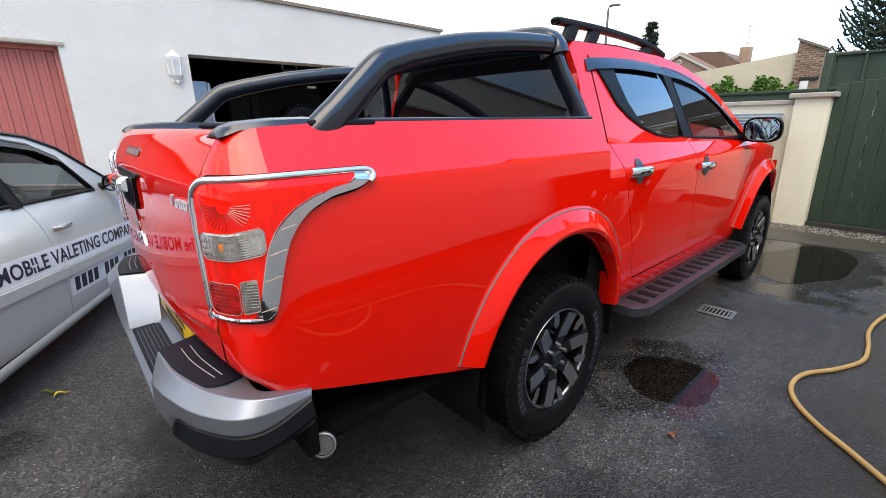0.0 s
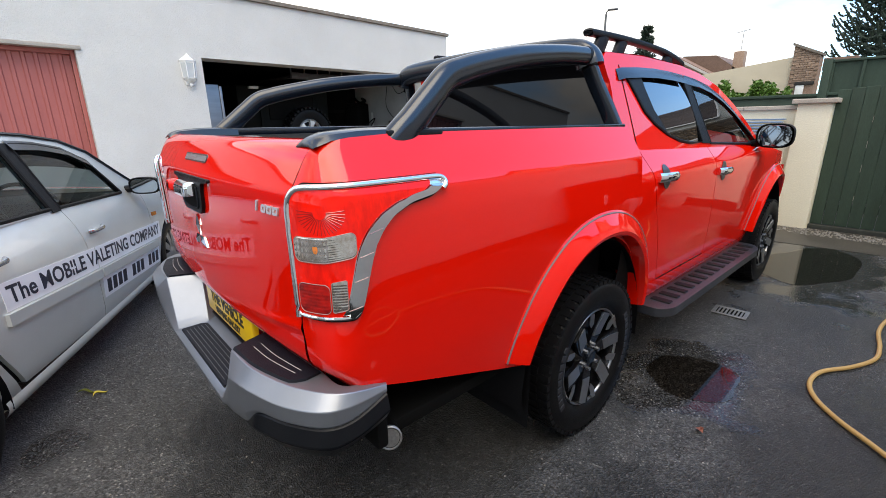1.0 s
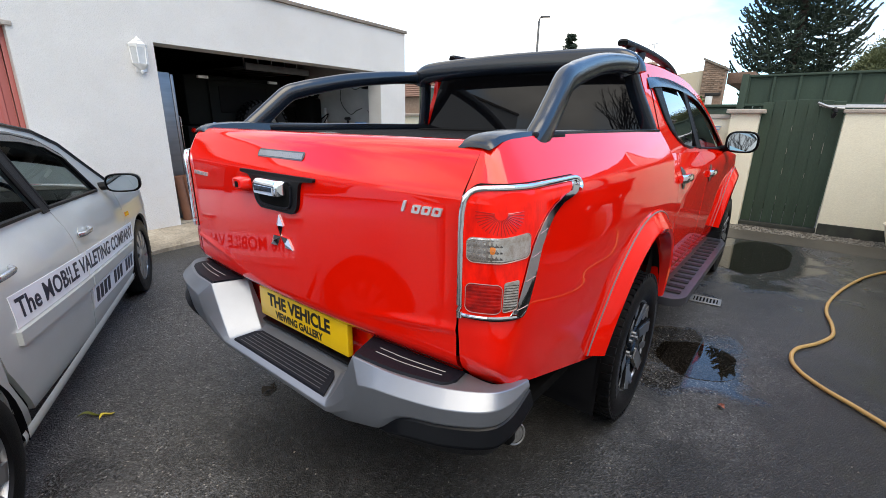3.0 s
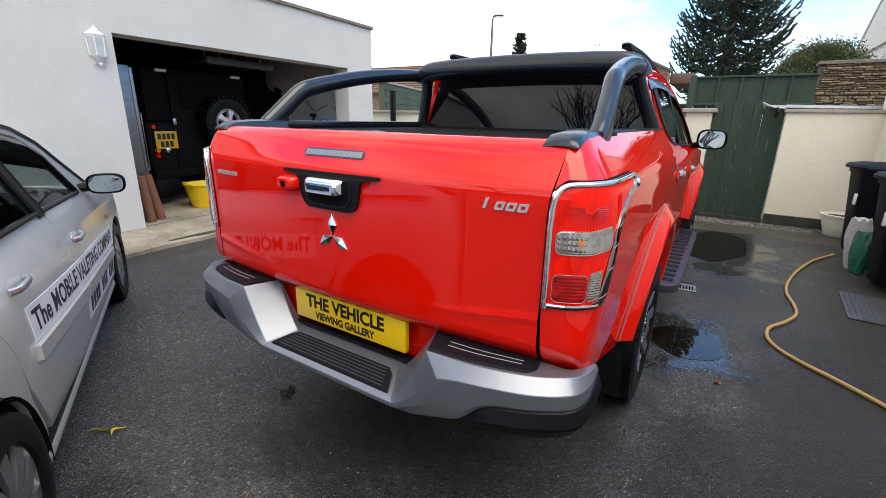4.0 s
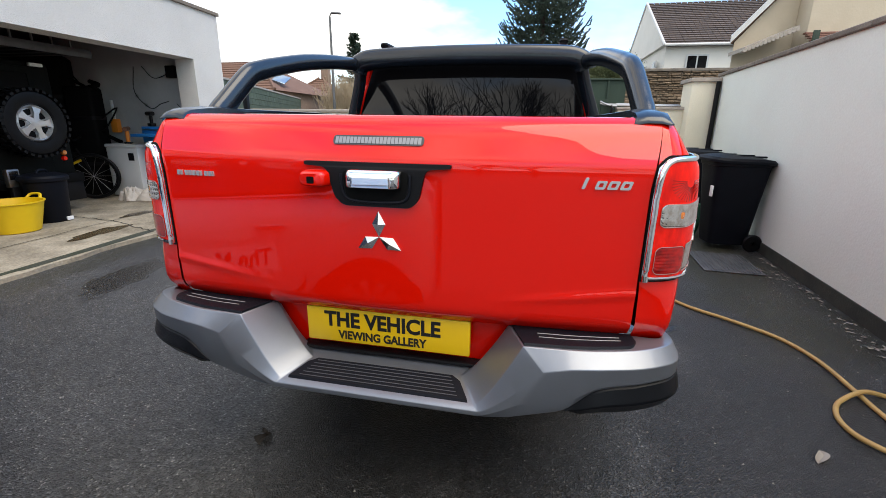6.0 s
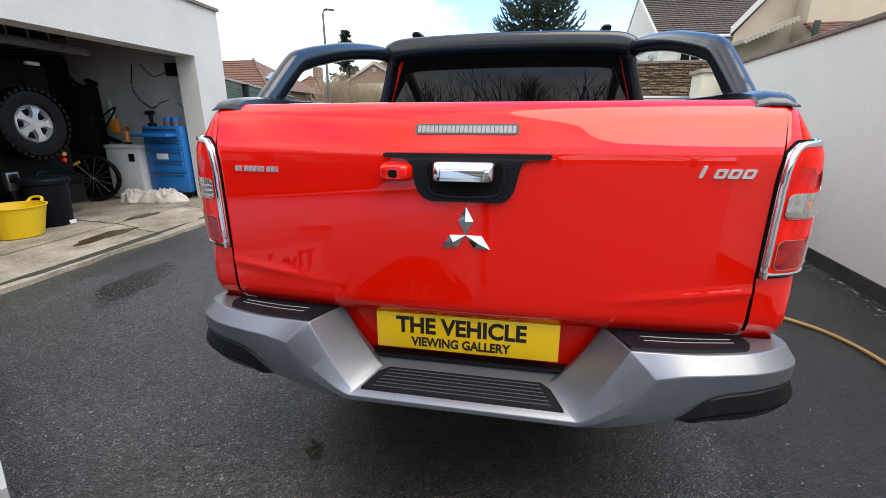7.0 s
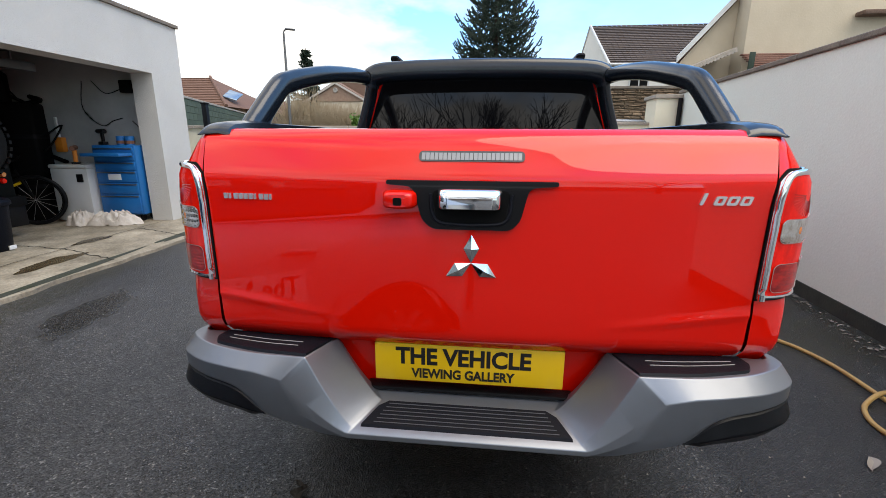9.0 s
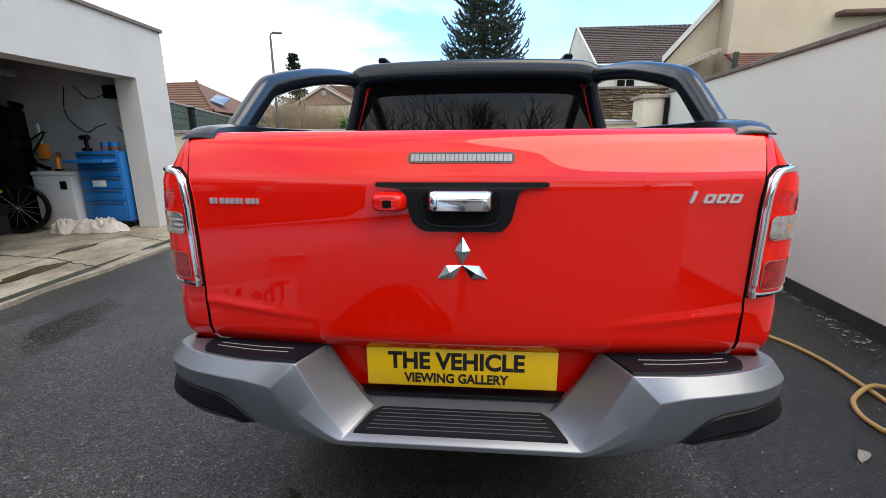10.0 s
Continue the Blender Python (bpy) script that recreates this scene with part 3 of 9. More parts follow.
part("door_frame", box(box(bmesh.new(), -1.29, 0.09, 0.1, -1.25, 0.15, 2.24, 0.004, FM), -3.75, 0.09, 2.19, -1.29, 0.15, 2.24, 0.004, FM), M["red_door"], door, "red painted door frame")
part("lintel_strip", box(bmesh.new(), -3.8, -0.02, 2.235, -1.2, 0.1, 2.275, 0.004, FM), M["coping_pale"], door, "weathered concrete lintel edge")

# ---- long wall on the other side ----
WA = math.atan2(-0.18, 2.49)
WM = Matrix.Translation((2.2, -2.85, 0)) @ Matrix.Rotation(WA, 4, "Z")
bm = box(bmesh.new(), -5.2, -0.22, -0.1, 4.72, 0, 2.13, 0, WM)
structure("wall_right", bm, M["wall_grey"], "long smooth off-white painted yard wall", "wall")
bm = bmesh.new()
for i in range(17):
    a = -5.2 + i * 0.6
    box(bm, a + 0.002, -0.26, 2.13, min(a + 0.598, 4.76), 0.03, 2.18, 0.008, WM, 1)
structure("trim_right", bm, M["coping"], "brown weathered coping along the yard wall", "coping")
bm = box(bmesh.new(), -5.2, 0.0005, -0.02, 4.72, 0.012, 0.125, 0.003, WM, 1)
structure("baseboard_right", bm, M["plinth"], "black painted plinth with moss along the yard wall", "plinth")

# ---- walls and gate across the end ----
bm = box(bmesh.new(), 7.08, -0.46, -0.1, 7.28, 9.5, 1.55)
structure("wall_end", bm, M["cream"], "low cream rendered boundary wall", "wall")
bm = bmesh.new()
for i in range(16):
    a = -0.46 + i * 0.62
    box(bm, 7.03, a + 0.003, 1.55, 7.33, a + 0.617, 1.605, 0.008, seg=1)
structure("trim_end", bm, M["coping_pale"], "pale concrete coping slabs on the low wall", "coping")
bm = box(bmesh.new(), 7.0, -0.81, -0.1, 7.36, -0.46, 1.62)
structure("pillar", bm, M["cream"], "cream rendered gate pillar", "pillar")
bm = box(bmesh.new(), 6.94, -0.87, 1.62, 7.42, -0.40, 1.68, 0.012)
structure("trim_pillar", bm, M["coping_pale"], "pale concrete cap on the gate pillar", "coping")
bm = box(bmesh.new(), 7.06, -2.9, -0.1, 7.28, -1.73, 1.63)
structure("wall_end_short", bm, M["cream"], "cream rendered wall beside the gate", "wall")
bm = box(bmesh.new(), 7.03, -2.78, 1.63, 7.31, -1.70, 1.675, 0.008)
structure("trim_end_short", bm, M["coping_pale"], "pale coping on the wall beside the gate", "coping")
bm = box(bmesh.new(), 6.80, -3.22, -0.1, 7.3, -2.77, 2.05)
structure("pillar_tall", bm, M["cream"], "tall cream rendered pier at the wall corner", "pillar")
bm = box(bmesh.new(), 6.76, -3.24, 2.05, 7.34, -2.73, 2.11, 0.01)
structure("trim_pillar_tall", bm, M["coping_pale"], "pale coping on the tall pier", "coping")
bm = box(bmesh.new(), 7.03, -2.77, -0.02, 7.0595, -1.735, 0.16, 0.003)
structure("baseboard_end", bm, M["plinth"], "black painted plinth below the cream wall", "plinth")

# ---- the red pickup ----
truck = thing("pickup_truck", "bright red double-cab pickup, clean and wet, parked on tarmac", "pickup truck")

side_y = curve_of([(0.40, 0.835), (0.55, 0.858), (0.75, 0.882), (0.95, 0.898), (1.08, 0.902), (1.2, 0.898), (1.275, 0.889), (1.30, 0.875), (1.36, 0.838), (1.40, 0.811), (1.43, 0.79)])
cab_y = curve_of([(0.40, 0.83), (0.55, 0.855), (0.75, 0.878), (0.95, 0.888), (1.08, 0.892), (1.165, 0.888), (1.19, 0.880), (1.23, 0.853), (1.27, 0.823), (1.32, 0.793)])
gate_x = curve_of([(0.55, 0.0), (0.755, -0.020), (0.785, -0.052), (0.808, -0.075), (0.833, -0.081), (0.9, -0.083), (1.08, -0.084), (1.25, -0.086), (1.275, -0.084), (1.30, -0.072), (1.36, -0.042), (1.385, -0.024), (1.40, 0.004)])
YK, LC, XC = 0.755, 0.24, 0.10


def rear_x(y, z):
    # a pressed line climbs towards each lamp low on the tailgate
    f = min(1.0, max(0.0, (y - 0.33) / 0.25))
    ridge = 0.0045 * f * math.exp(-((z - 0.868 - 0.13 * max(0.0, y - 0.38)) / 0.013) ** 2)
    return gate_x(z) + 0.036 * (y / YK) ** 2 - ridge


def gate_half(z):
    """Half the tailgate's width, which grows towards the top rail."""
    t = min(1.0, max(0.0, (z - 1.20) / 0.19))
    return YK + 0.020 * t * t * (3 - 2 * t)


def skin(u, z, off=0.0, s=-1):
    """The outer skin round the load bed: u runs from the middle of the tailgate round the corner and forward; s is the side."""
    def at(w):
        if w <= YK:
            return Vector((rear_x(w, z), w * gate_half(z) / YK, z))
        Y = side_y(z)
        if w <= YK + LC:
            t = (w - YK) / LC
            x0 = rear_x(YK, z)
            g = min(gate_half(z), Y - 0.004)
            p0, p1, p2 = Vector((x0, g, z)), Vector((x0 + 0.10 * (Y - YK) + 0.004, Y, z)), Vector((XC, Y, z))
            w = 1.0 + 1.5 * min(1.0, max(0.0, (0.97 - z) / 0.2))
            a, b, c = (1 - t) ** 2, 2 * t * (1 - t) * w, t * t
            return (a * p0 + b * p1 + c * p2) / (a + b + c)
        x = XC + (w - YK - LC)
        return Vector((x, Y + 0.004 * math.sin(min(1, x / 1.6) * math.pi), z))
    p = at(u)
    if off:
        d = at(u + 0.004) - at(max(0, u - 0.004))
        p = p + Vector((-d.y, d.x, 0)).normalized() * off
    return Vector((p.x, s * p.y, p.z))


def u_of(x):
    return YK + LC + x - XC


def bed_low(x):
    z = float(np.interp(x, [-1, 0.06, 0.2, 0.5, 0.8, 1.9], [0.755, 0.75, 0.70, 0.60, 0.50, 0.50]))
    d = (x - 1.26) / 0.485
    return max(z, 0.40 + 0.55 * math.sqrt(1 - d * d)) if abs(d) < 1 else z


def both(name, build, material, label="", parent=None, smooth=35.0):
    for s in (-1, 1):
        bm = bmesh.new()
        build(bm, s)
        part(name, bm, material, parent or truck, label, smooth)


def bed_side(bm, s):
    us = lin(YK + 0.006, YK + LC, 14) + [u_of(x) for x in lin(0.12, 0.76, 22) + lin(0.775, 0.90, 14) + lin(0.92, 1.585, 30)]
    def top(u):
        return 1.392 + 0.022 * min(1, max(0, (u - YK) / 0.4))
    def fn(u, v):
        x = skin(u, 1.0).x
        lo, hi = bed_low(x), top(u)
        return skin(u, lo + (hi - lo) * v, 0, s)
    vs = lin(0, 0.55, 14) + lin(0.575, 1, 22)
    grid(bm, fn, us, vs)
    # inward roll of the top edge and a return of the lower edge
    grid(bm, lambda u, v: skin(u, top(u), 0, s) + Vector((0.012 * v if u < YK + LC else 0, -s * 0.09 * v, 0.006 * v)), us, lin(0, 1, 2))
    grid(bm, lambda u, v: skin(u, bed_low(skin(u, 1.0).x), 0, s) + Vector((0, -s * 0.03 * v, 0)), us, lin(0, 1, 2))


both("bed_side", bed_side, M["red"], "glossy red load bed side with a sharp shoulder crease")

# tailgate
tg = part("tailgate", grid(grid(bmesh.new(), lambda y, z: (rear_x(abs(y), z), y * gate_half(z) / YK, z), lin(-YK - 0.002, YK + 0.002, 48), lin(0.775, 0.96, 44) + lin(0.975, 1.2, 10) + lin(1.215, 1.398, 18)),
     lambda y, v: (rear_x(abs(y), 1.398) + 0.05 * v, y * gate_half(1.398) / YK, 1.398 + 0.004 * math.sin(v * 2.2)), lin(-YK - 0.002, YK + 0.002, 48), lin(0, 1, 4)), M["red"], truck, "glossy red tailgate")
bm = bmesh.new()
grid(bm, lambda y, v: (-0.02 + 0.02 * v, y, 0.79 - 0.01 * v), lin(-0.75, 0.75, 4), lin(0, 1, 2))
grid(bm, lambda y, z: (0.03 - 0.02 * (z - 0.55) / 0.25, y, z), lin(-0.74, 0.74, 8), lin(0.56, 0.80, 4))
part("lower_panel", bm, M["red"], truck, "red panel below the tailgate")
part("bed_shell", B(0.05, -0.74, 0.62, 1.57, 0.74, 1.36, 0.02), M["plastic"], truck, "black load bed liner")

# cab sides: quarter, two doors, front wing
def arch_low(x, base, xc):
    d = (x - xc) / 0.485
    return max(base, 0.40 + 0.55 * math.sqrt(1 - d * d)) if abs(d) < 1 else base


def flank_y(x, z):
    y = cab_y(z)
    k = max(0.0, (x - 3.9) / 1.2)
    return y - 0.20 * k * k * k


def belt(x):
    return float(np.interp(x, [1.58, 2.3, 2.94, 3.9, 5.2], [1.30, 1.28, 1.262, 1.225, 1.06]))


rear_edge = curve_of([(0.40, 2.03), (0.55, 2.02), (0.62, 1.985), (0.75, 1.93), (0.9, 1.865), (1.05, 1.80), (1.2, 1.745), (1.34, 1.715)])
mid_edge = curve_of([(0.40, 2.76), (0.6, 2.745), (0.9, 2.70), (1.2, 2.655), (1.34, 2.64)])
fore_edge = curve_of([(0.40, 3.74), (0.6, 3.745), (1.0, 3.80), (1.25, 3.83), (1.34, 3.84)])


def panel(bm, s, xa, xb, lo, n=24, hi=None):
    def fn(a, v):
        z = 0.9
        for _ in range(3):
            x = xa(z) + (xb(z) - xa(z)) * a
            l0, h0 = lo(x), (hi or belt)(x)
            z = l0 + (h0 - l0) * v
        x = xa(z) + (xb(z) - xa(z)) * a
        return (x, s * flank_y(x, z), z)
    us, vs = lin(0, 1, n), lin(0, 1, 26)
    grid(bm, fn, us, vs)
    for a in (0, 1):
        col = [Vector(fn(a, v)) for v in vs]
        grid(bm, lambda i, w: col[int(i)] + Vector((0, -s * 0.02 * w, 0)), range(len(vs)), [0, 1])
    for v in (0, 1):
        row = [Vector(fn(a, v)) for a in us]
        grid(bm, lambda i, w: row[int(i)] + Vector((0, -s * 0.02 * w, 0)), range(len(us)), [0, 1])


both("cab_quarter", lambda bm, s: panel(bm, s, lambda z: 1.595, lambda z: rear_edge(z) - 0.003, lambda x: arch_low(x, 0.5, 1.26), 10), M["red"])
both("rear_door", lambda bm, s: panel(bm, s, lambda z: rear_edge(z) + 0.003, lambda z: mid_edge(z) - 0.003, lambda x: 0.565), M["red"])
both("front_door", lambda bm, s: panel(bm, s, lambda z: mid_edge(z) + 0.003, lambda z: fore_edge(z) - 0.003, lambda x: 0.545), M["red"])
both("sill", lambda bm, s: grid(bm, lambda x, v: (x, s * (0.86 - 0.05 * v * v), 0.56 - 0.14 * v), lin(1.80, 3.78, 20), lin(0, 1, 5)), M["red"])
both("front_wing", lambda bm, s: panel(bm, s, lambda z: fore_edge(z) + 0.003, lambda z: 5.08, lambda x: arch_low(x, 0.5, 4.26), 40), M["red"])
both("door_gap", lambda bm, s: grid(bm, lambda x, v: (x, s * (cab_y(0.55 + 0.7 * v) - 0.03), 0.55 + 0.7 * v), lin(1.55, 3.9, 10), lin(0, 1, 12)), M["gap"])

# wheel arch flares
def flare(xc):
    def build(bm, s):
        def fn(ph, v):
            a = 0.485 + (0.625 - 0.485) * v
            b = 0.575 + (0.70 - 0.575) * v
            c, q = math.cos(ph), math.sin(ph)
            c2 = math.copysign(abs(c) ** 0.92, c)
            x, z = xc + a * c2, 0.375 + b * q
            bulge = [0.0, 0.05, 0.056, 0.050, 0.040, 0.030, 0.020, 0.009, -0.004]
            f = v * 8
            i = min(7, int(f))
            y = (flank_y(x, z) if xc > 3 else side_y(z)) + bulge[i] + (bulge[i + 1] - bulge[i]) * (f - i)
            return (x, s * y, z)
        phs = lin(radians(11), radians(164), 48)
        vs = [0, 0.06, 0.125, 0.25, 0.375, 0.5, 0.625, 0.75, 0.85, 0.9, 0.95, 1]
        grid(bm, fn, phs, vs)
        grid(bm, lambda ph, w: Vector(fn(ph, 0)) + Vector((0, -s * 0.10 * w, 0)), phs, lin(0, 1, 2))
        for ph in (phs[0], phs[-1]):
            grid(bm, lambda v, w: Vector(fn(ph, v)) + Vector((0, -s * 0.05 * w, 0.0)), vs, [0, 1])
    return build


def flare_line(xc):
    def build(bm, s):
        def p(ph):
            a, b = 0.605, 0.682
            c = math.cos(ph)
            x, z = xc + a * math.copysign(abs(c) ** 0.92, c), 0.375 + b * math.sin(ph)
            y = (flank_y(x, z) if xc > 3 else side_y(z)) + 0.0095
            return (x, s * y, z)
        tube(bm, [p(a) for a in lin(radians(30), radians(164), 50)], 0.0045, 6)
    return build


def well(xc):
    def build(bm, s):
        grid(bm, lambda ph, v: (xc + 0.50 * math.cos(ph), s * (0.88 - 0.42 * v), 0.36 + 0.58 * math.sin(ph)), lin(radians(-5), radians(185), 24), lin(0, 1, 3))
        grid(bm, lambda r, ph: (xc + 0.50 * r * math.cos(ph), s * 0.46, 0.36 + 0.58 * r * math.sin(ph)), lin(0.01, 1, 3), lin(radians(-5), radians(185), 24))
    return build


for xc in (1.26, 4.26):
    both("wheel_arch_flare", flare(xc), M["red"], "flared red wheel arch")
    both("flare_seam", flare_line(xc), M["seam"], "thin grey rubber seam")
    both("wheel_well", well(xc), M["plastic"], "black wheel arch liner")

# cab top: frames with window openings
def cab_side(a, b, o=0.0, s=-1):
    y = 0.815 + (0.655 - 0.815) * (b - 1.26) / (1.75 - 1.26)
    return Vector((a, s * (y + o), b))


frame_out = [(1.60, 1.296), (1.585, 1.42), (1.58, 1.60), (1.555, 1.72), (1.60, 1.752), (2.0, 1.768), (2.5, 1.755), (2.8, 1.725), (3.1, 1.662), (3.4, 1.545), (3.7, 1.38), (3.93, 1.224), (2.94, 1.262), (2.3, 1.28)]
win_rear = [(1.745, 1.655), (2.10, 1.68), (2.475, 1.672), (2.60, 1.305), (2.42, 1.305), (2.25, 1.325), (2.10, 1.365), (1.97, 1.42), (1.88, 1.48)]
win_front = [(2.575, 1.664), (2.80, 1.645), (3.05, 1.595), (3.30, 1.50), (3.55, 1.37), (3.80, 1.245), (3.3, 1.268), (2.745, 1.292)]
both("cab_frame", lambda bm, s: poly(bm, [frame_out, win_rear[::-1], win_front[::-1]], lambda a, b, o: cab_side(a, b, o, s), -0.03), M["red"], "red roof pillar and window frame", smooth=20)
def bowed(win, bow=0.020):
    """A side window that bows outwards between its edges."""
    def build(bm, s):
        xs_ = [a for a, _ in win]
        x0, x1 = min(xs_), max(xs_)
        def span(a):
            hit = []
            for (a0, b0), (a1, b1) in zip(win, win[1:] + win[:1]):
                if a0 != a1 and min(a0, a1) - 1e-9 <= a <= max(a0, a1) + 1e-9:
                    hit.append(b0 + (b1 - b0) * (a - a0) / (a1 - a0))
            return min(hit), max(hit)
        mid = 1.48
        def fn(a, v):
            lo, hi = span(a)
            b = lo + (hi - lo) * v
            return cab_side(a, b, bow * (1 - ((b - mid) / 0.21) ** 2) - 0.012, s)
        grid(bm, fn, lin(x0 + 0.0005, x1 - 0.0005, 40), lin(0, 1, 14))
    return build


both("rear_door_glass", bowed(win_rear), M["glass_side"], "dark tinted rear door glass")
both("front_door_glass", bowed(win_front), M["glass"], "clear front door glass")
both("door_post_trim", lambda bm, s: poly(bm, [[(2.47, 1.672), (2.58, 1.664), (2.75, 1.29), (2.595, 1.30)]], lambda a, b, o: cab_side(a, b, o + 0.001, s), 0.006), M["plastic"], "black door post")
def seal(win):
    def build(bm, s):
        tube(bm, [cab_side(a, b, 0.001, s) for a, b in win + win[:1]], 0.009, 6, up=(0, 1, 0))
    return build
both("rear_quarter_trim", lambda bm, s: poly(bm, [[(1.745, 1.655), (1.90, 1.666), (1.925, 1.60), (1.985, 1.49), (2.08, 1.395), (2.10, 1.365), (1.97, 1.42), (1.88, 1.48)]], lambda a, b, o: cab_side(a, b, o + 0.003, s), 0.006), M["plastic"], "black wedge of trim behind the rear door glass")
both("frame_shut_line", lambda bm, s: tube(bm, smooth_path([cab_side(a, b, 0.0005, s) for a, b in ((1.70, 1.70), (1.705, 1.60), (1.712, 1.50), (1.716, 1.40), (1.718, 1.30))], 4), 0.0028, 6), M["gap"], "dark shut line round the rear door frame")
both("window_seal", seal(win_rear), M["plastic"], "black rubber window seal")
both("window_seal", seal(win_front), M["plastic"], "black rubber window seal")
# smoked wind deflectors
def deflector(pts):
    def build(bm, s):
        def fn(i, v):
            a, b = pts[int(i)]
            return cab_side(a, b - 0.052 * v + 0.017, 0.002 + 0.017 * math.sin(min(1, v * 1.2) * 1.5) * min(1.0, 0.25 + 0.75 * i), s)
        grid(bm, fn, range(len(pts)), lin(0, 1, 6))
    return build
both("wind_deflector", deflector([(1.66, 1.66), (1.72, 1.672), (1.9, 1.685), (2.1, 1.692), (2.3, 1.69), (2.49, 1.682)]), M["gloss"], "smoked black wind deflector")
both("wind_deflector", deflector([(2.51, 1.682), (2.7, 1.668), (2.9, 1.64), (3.1, 1.588), (3.3, 1.51), (3.5, 1.41), (3.62, 1.35)]), M["gloss"], "smoked black wind deflector")

roof_z = curve_of([(1.50, 1.742), (1.6, 1.753), (2.0, 1.770), (2.5, 1.757), (2.8, 1.728), (3.0, 1.688)])
def roof(bm):
    def fn(x, y):
        w = 0.655 + 0.02 * (1.75 - roof_z(x))
        f = y
        return (x, w * f, roof_z(x) + 0.032 * (1 - f * f) * min(1, (x - 1.40) / 0.2))
    grid(bm, fn, lin(1.54, 2.98, 26), lin(-1, 1, 24))
    return bm
part("roof", roof(bmesh.new()), M["red"], truck, "red cab roof")
part("windscreen", grid(bmesh.new(), lambda t, f: (2.98 + 0.83 * t + 0.10 * (1 - f * f), (0.66 + 0.12 * t) * f, 1.69 - 0.46 * t + 0.03 * (1 - f * f)), lin(0, 1, 8), lin(-1, 1, 12)), M["glass"], truck, "curved clear windscreen")
part("cab_back", poly(bmesh.new(), [[(-0.80, 1.27), (0.80, 1.27), (0.72, 1.56), (0.655, 1.74), (-0.655, 1.74), (-0.72, 1.56)], [(-0.60, 1.40), (-0.56, 1.62), (-0.52, 1.67), (0.52, 1.67), (0.56, 1.62), (0.60, 1.40)]], lambda a, b, o: Vector((1.545 + 0.045 * (b - 1.27) / 0.47 + o, a, b)), 0.03), M["red"], truck, "red back panel of the cab")
part("rear_window", poly(bmesh.new(), [[(-0.722, 1.36), (0.722, 1.36), (0.712, 1.42), (0.675, 1.56), (0.646, 1.65), (0.615, 1.735), (-0.615, 1.735), (-0.646, 1.65), (-0.675, 1.56), (-0.712, 1.42)]], lambda a, b, o: Vector((1.541 + 0.045 * (b - 1.27) / 0.47 - o, a, b)), 0.008), M["glass_dark"], truck, "dark tinted rear cab window", smooth=0)
part("rear_window_header", B(1.56, -0.60, 1.738, 1.60, 0.60, 1.775, 0.01), M["gap"], truck, "black strip above the rear window")
part("bonnet", grid(bmesh.new(), lambda x, f: (x, (0.84 - 0.20 * max(0, (x - 3.9) / 1.2) ** 3) * f, float(np.interp(x, [3.75, 4.3, 4.8, 5.05, 5.12], [1.225, 1.19, 1.12, 1.04, 0.96])) + 0.05 * (1 - f * f)), lin(3.75, 5.12, 20), lin(-1, 1, 14)), M["red"], truck, "red bonnet")
bm = bmesh.new()
grid(bm, lambda f, z: (5.13 + 0.05 * math.sin((z - 0.45) * 5) - 0.14 * abs(f) ** 3, 0.80 * f, z), lin(-1, 1, 16), lin(0.42, 1.0, 10))
part("front_bumper", bm, M["red"], truck, "red front bumper")
part("front_grille", B(5.12, -0.45, 0.72, 5.20, 0.45, 0.92, 0.02), M["chrome"], truck, "chrome front grille")
both("headlight", lambda bm, s: box(bm, 4.93, s * 0.62 - 0.13, 0.86, 5.09, s * 0.62 + 0.13, 1.0, 0.03), M["lamp_clear"], "clear headlight")
part("chassis", box(box(B(0.3, -0.62, 0.40, 4.9, 0.62, 0.62, 0.02), 0.35, -0.45, 0.33, 0.9, 0.45, 0.45, 0.02), 1.16, -0.75, 0.30, 1.36, 0.75, 0.44, 0.03), M["plastic"], truck, "black chassis and axle")
part("fuel_tank", B(1.75, -0.70, 0.27, 2.9, -0.15, 0.45, 0.04), M["plastic"], truck, "black fuel tank")
part("under_tray", B(1.75, 0.1, 0.27, 3.8, 0.70, 0.45, 0.04), M["plastic"], truck, "black underbody tray")
part("spare_carrier", lathe(bmesh.new(), [(0.001, -0.09), (0.20, -0.09), (0.30, -0.11), (0.36, -0.08), (0.365, 0.06), (0.2, 0.09), (0.001, 0.09)], 40, Matrix.Translation((0.62, 0.0, 0.42)) @ Matrix.Rotation(radians(90), 4, "X")), M["tyre"], truck, "spare tyre slung under the bed")
part("axle_casing", tube(bmesh.new(), [(1.26, -0.68, 0.375), (1.26, 0.68, 0.375)], 0.06, 14), M["gap"], truck, "black rear axle")
part("differential", lathe(bmesh.new(), [(0.001, -0.14), (0.1, -0.12), (0.15, 0.0), (0.1, 0.12), (0.001, 0.14)], 20, Matrix.Translation((1.26, 0.05, 0.375)) @ Matrix.Rotation(radians(90), 4, "Z")), M["gap"], truck, "black differential")
part("rear_valance", B(0.10, -0.86, 0.50, 0.14, 0.86, 0.66, 0.01), M["gap"], truck, "black panel behind the bumper")
# plain panel added below the bed to keep light off the ground
part("bed_underside", B(0.14, -0.80, 0.47, 0.80, 0.80, 0.52, 0.01), M["gap"], truck, "black panel added under the load bed to darken the ground")
part("cab_floor", B(1.65, -0.78, 0.58, 3.9, 0.78, 0.66, 0.01), M["plastic"], truck, "dark cab floor")

# rear lamps
lamp_low = curve_of([(0.70, 0.965), (0.942, 0.965), (0.953, 0.985), (0.966, 1.06), (0.984, 1.13), (1.01, 1.178), (1.05, 1.214), (1.11, 1.240), (1.19, 1.253), (1.228, 1.273), (1.238, 1.299)])
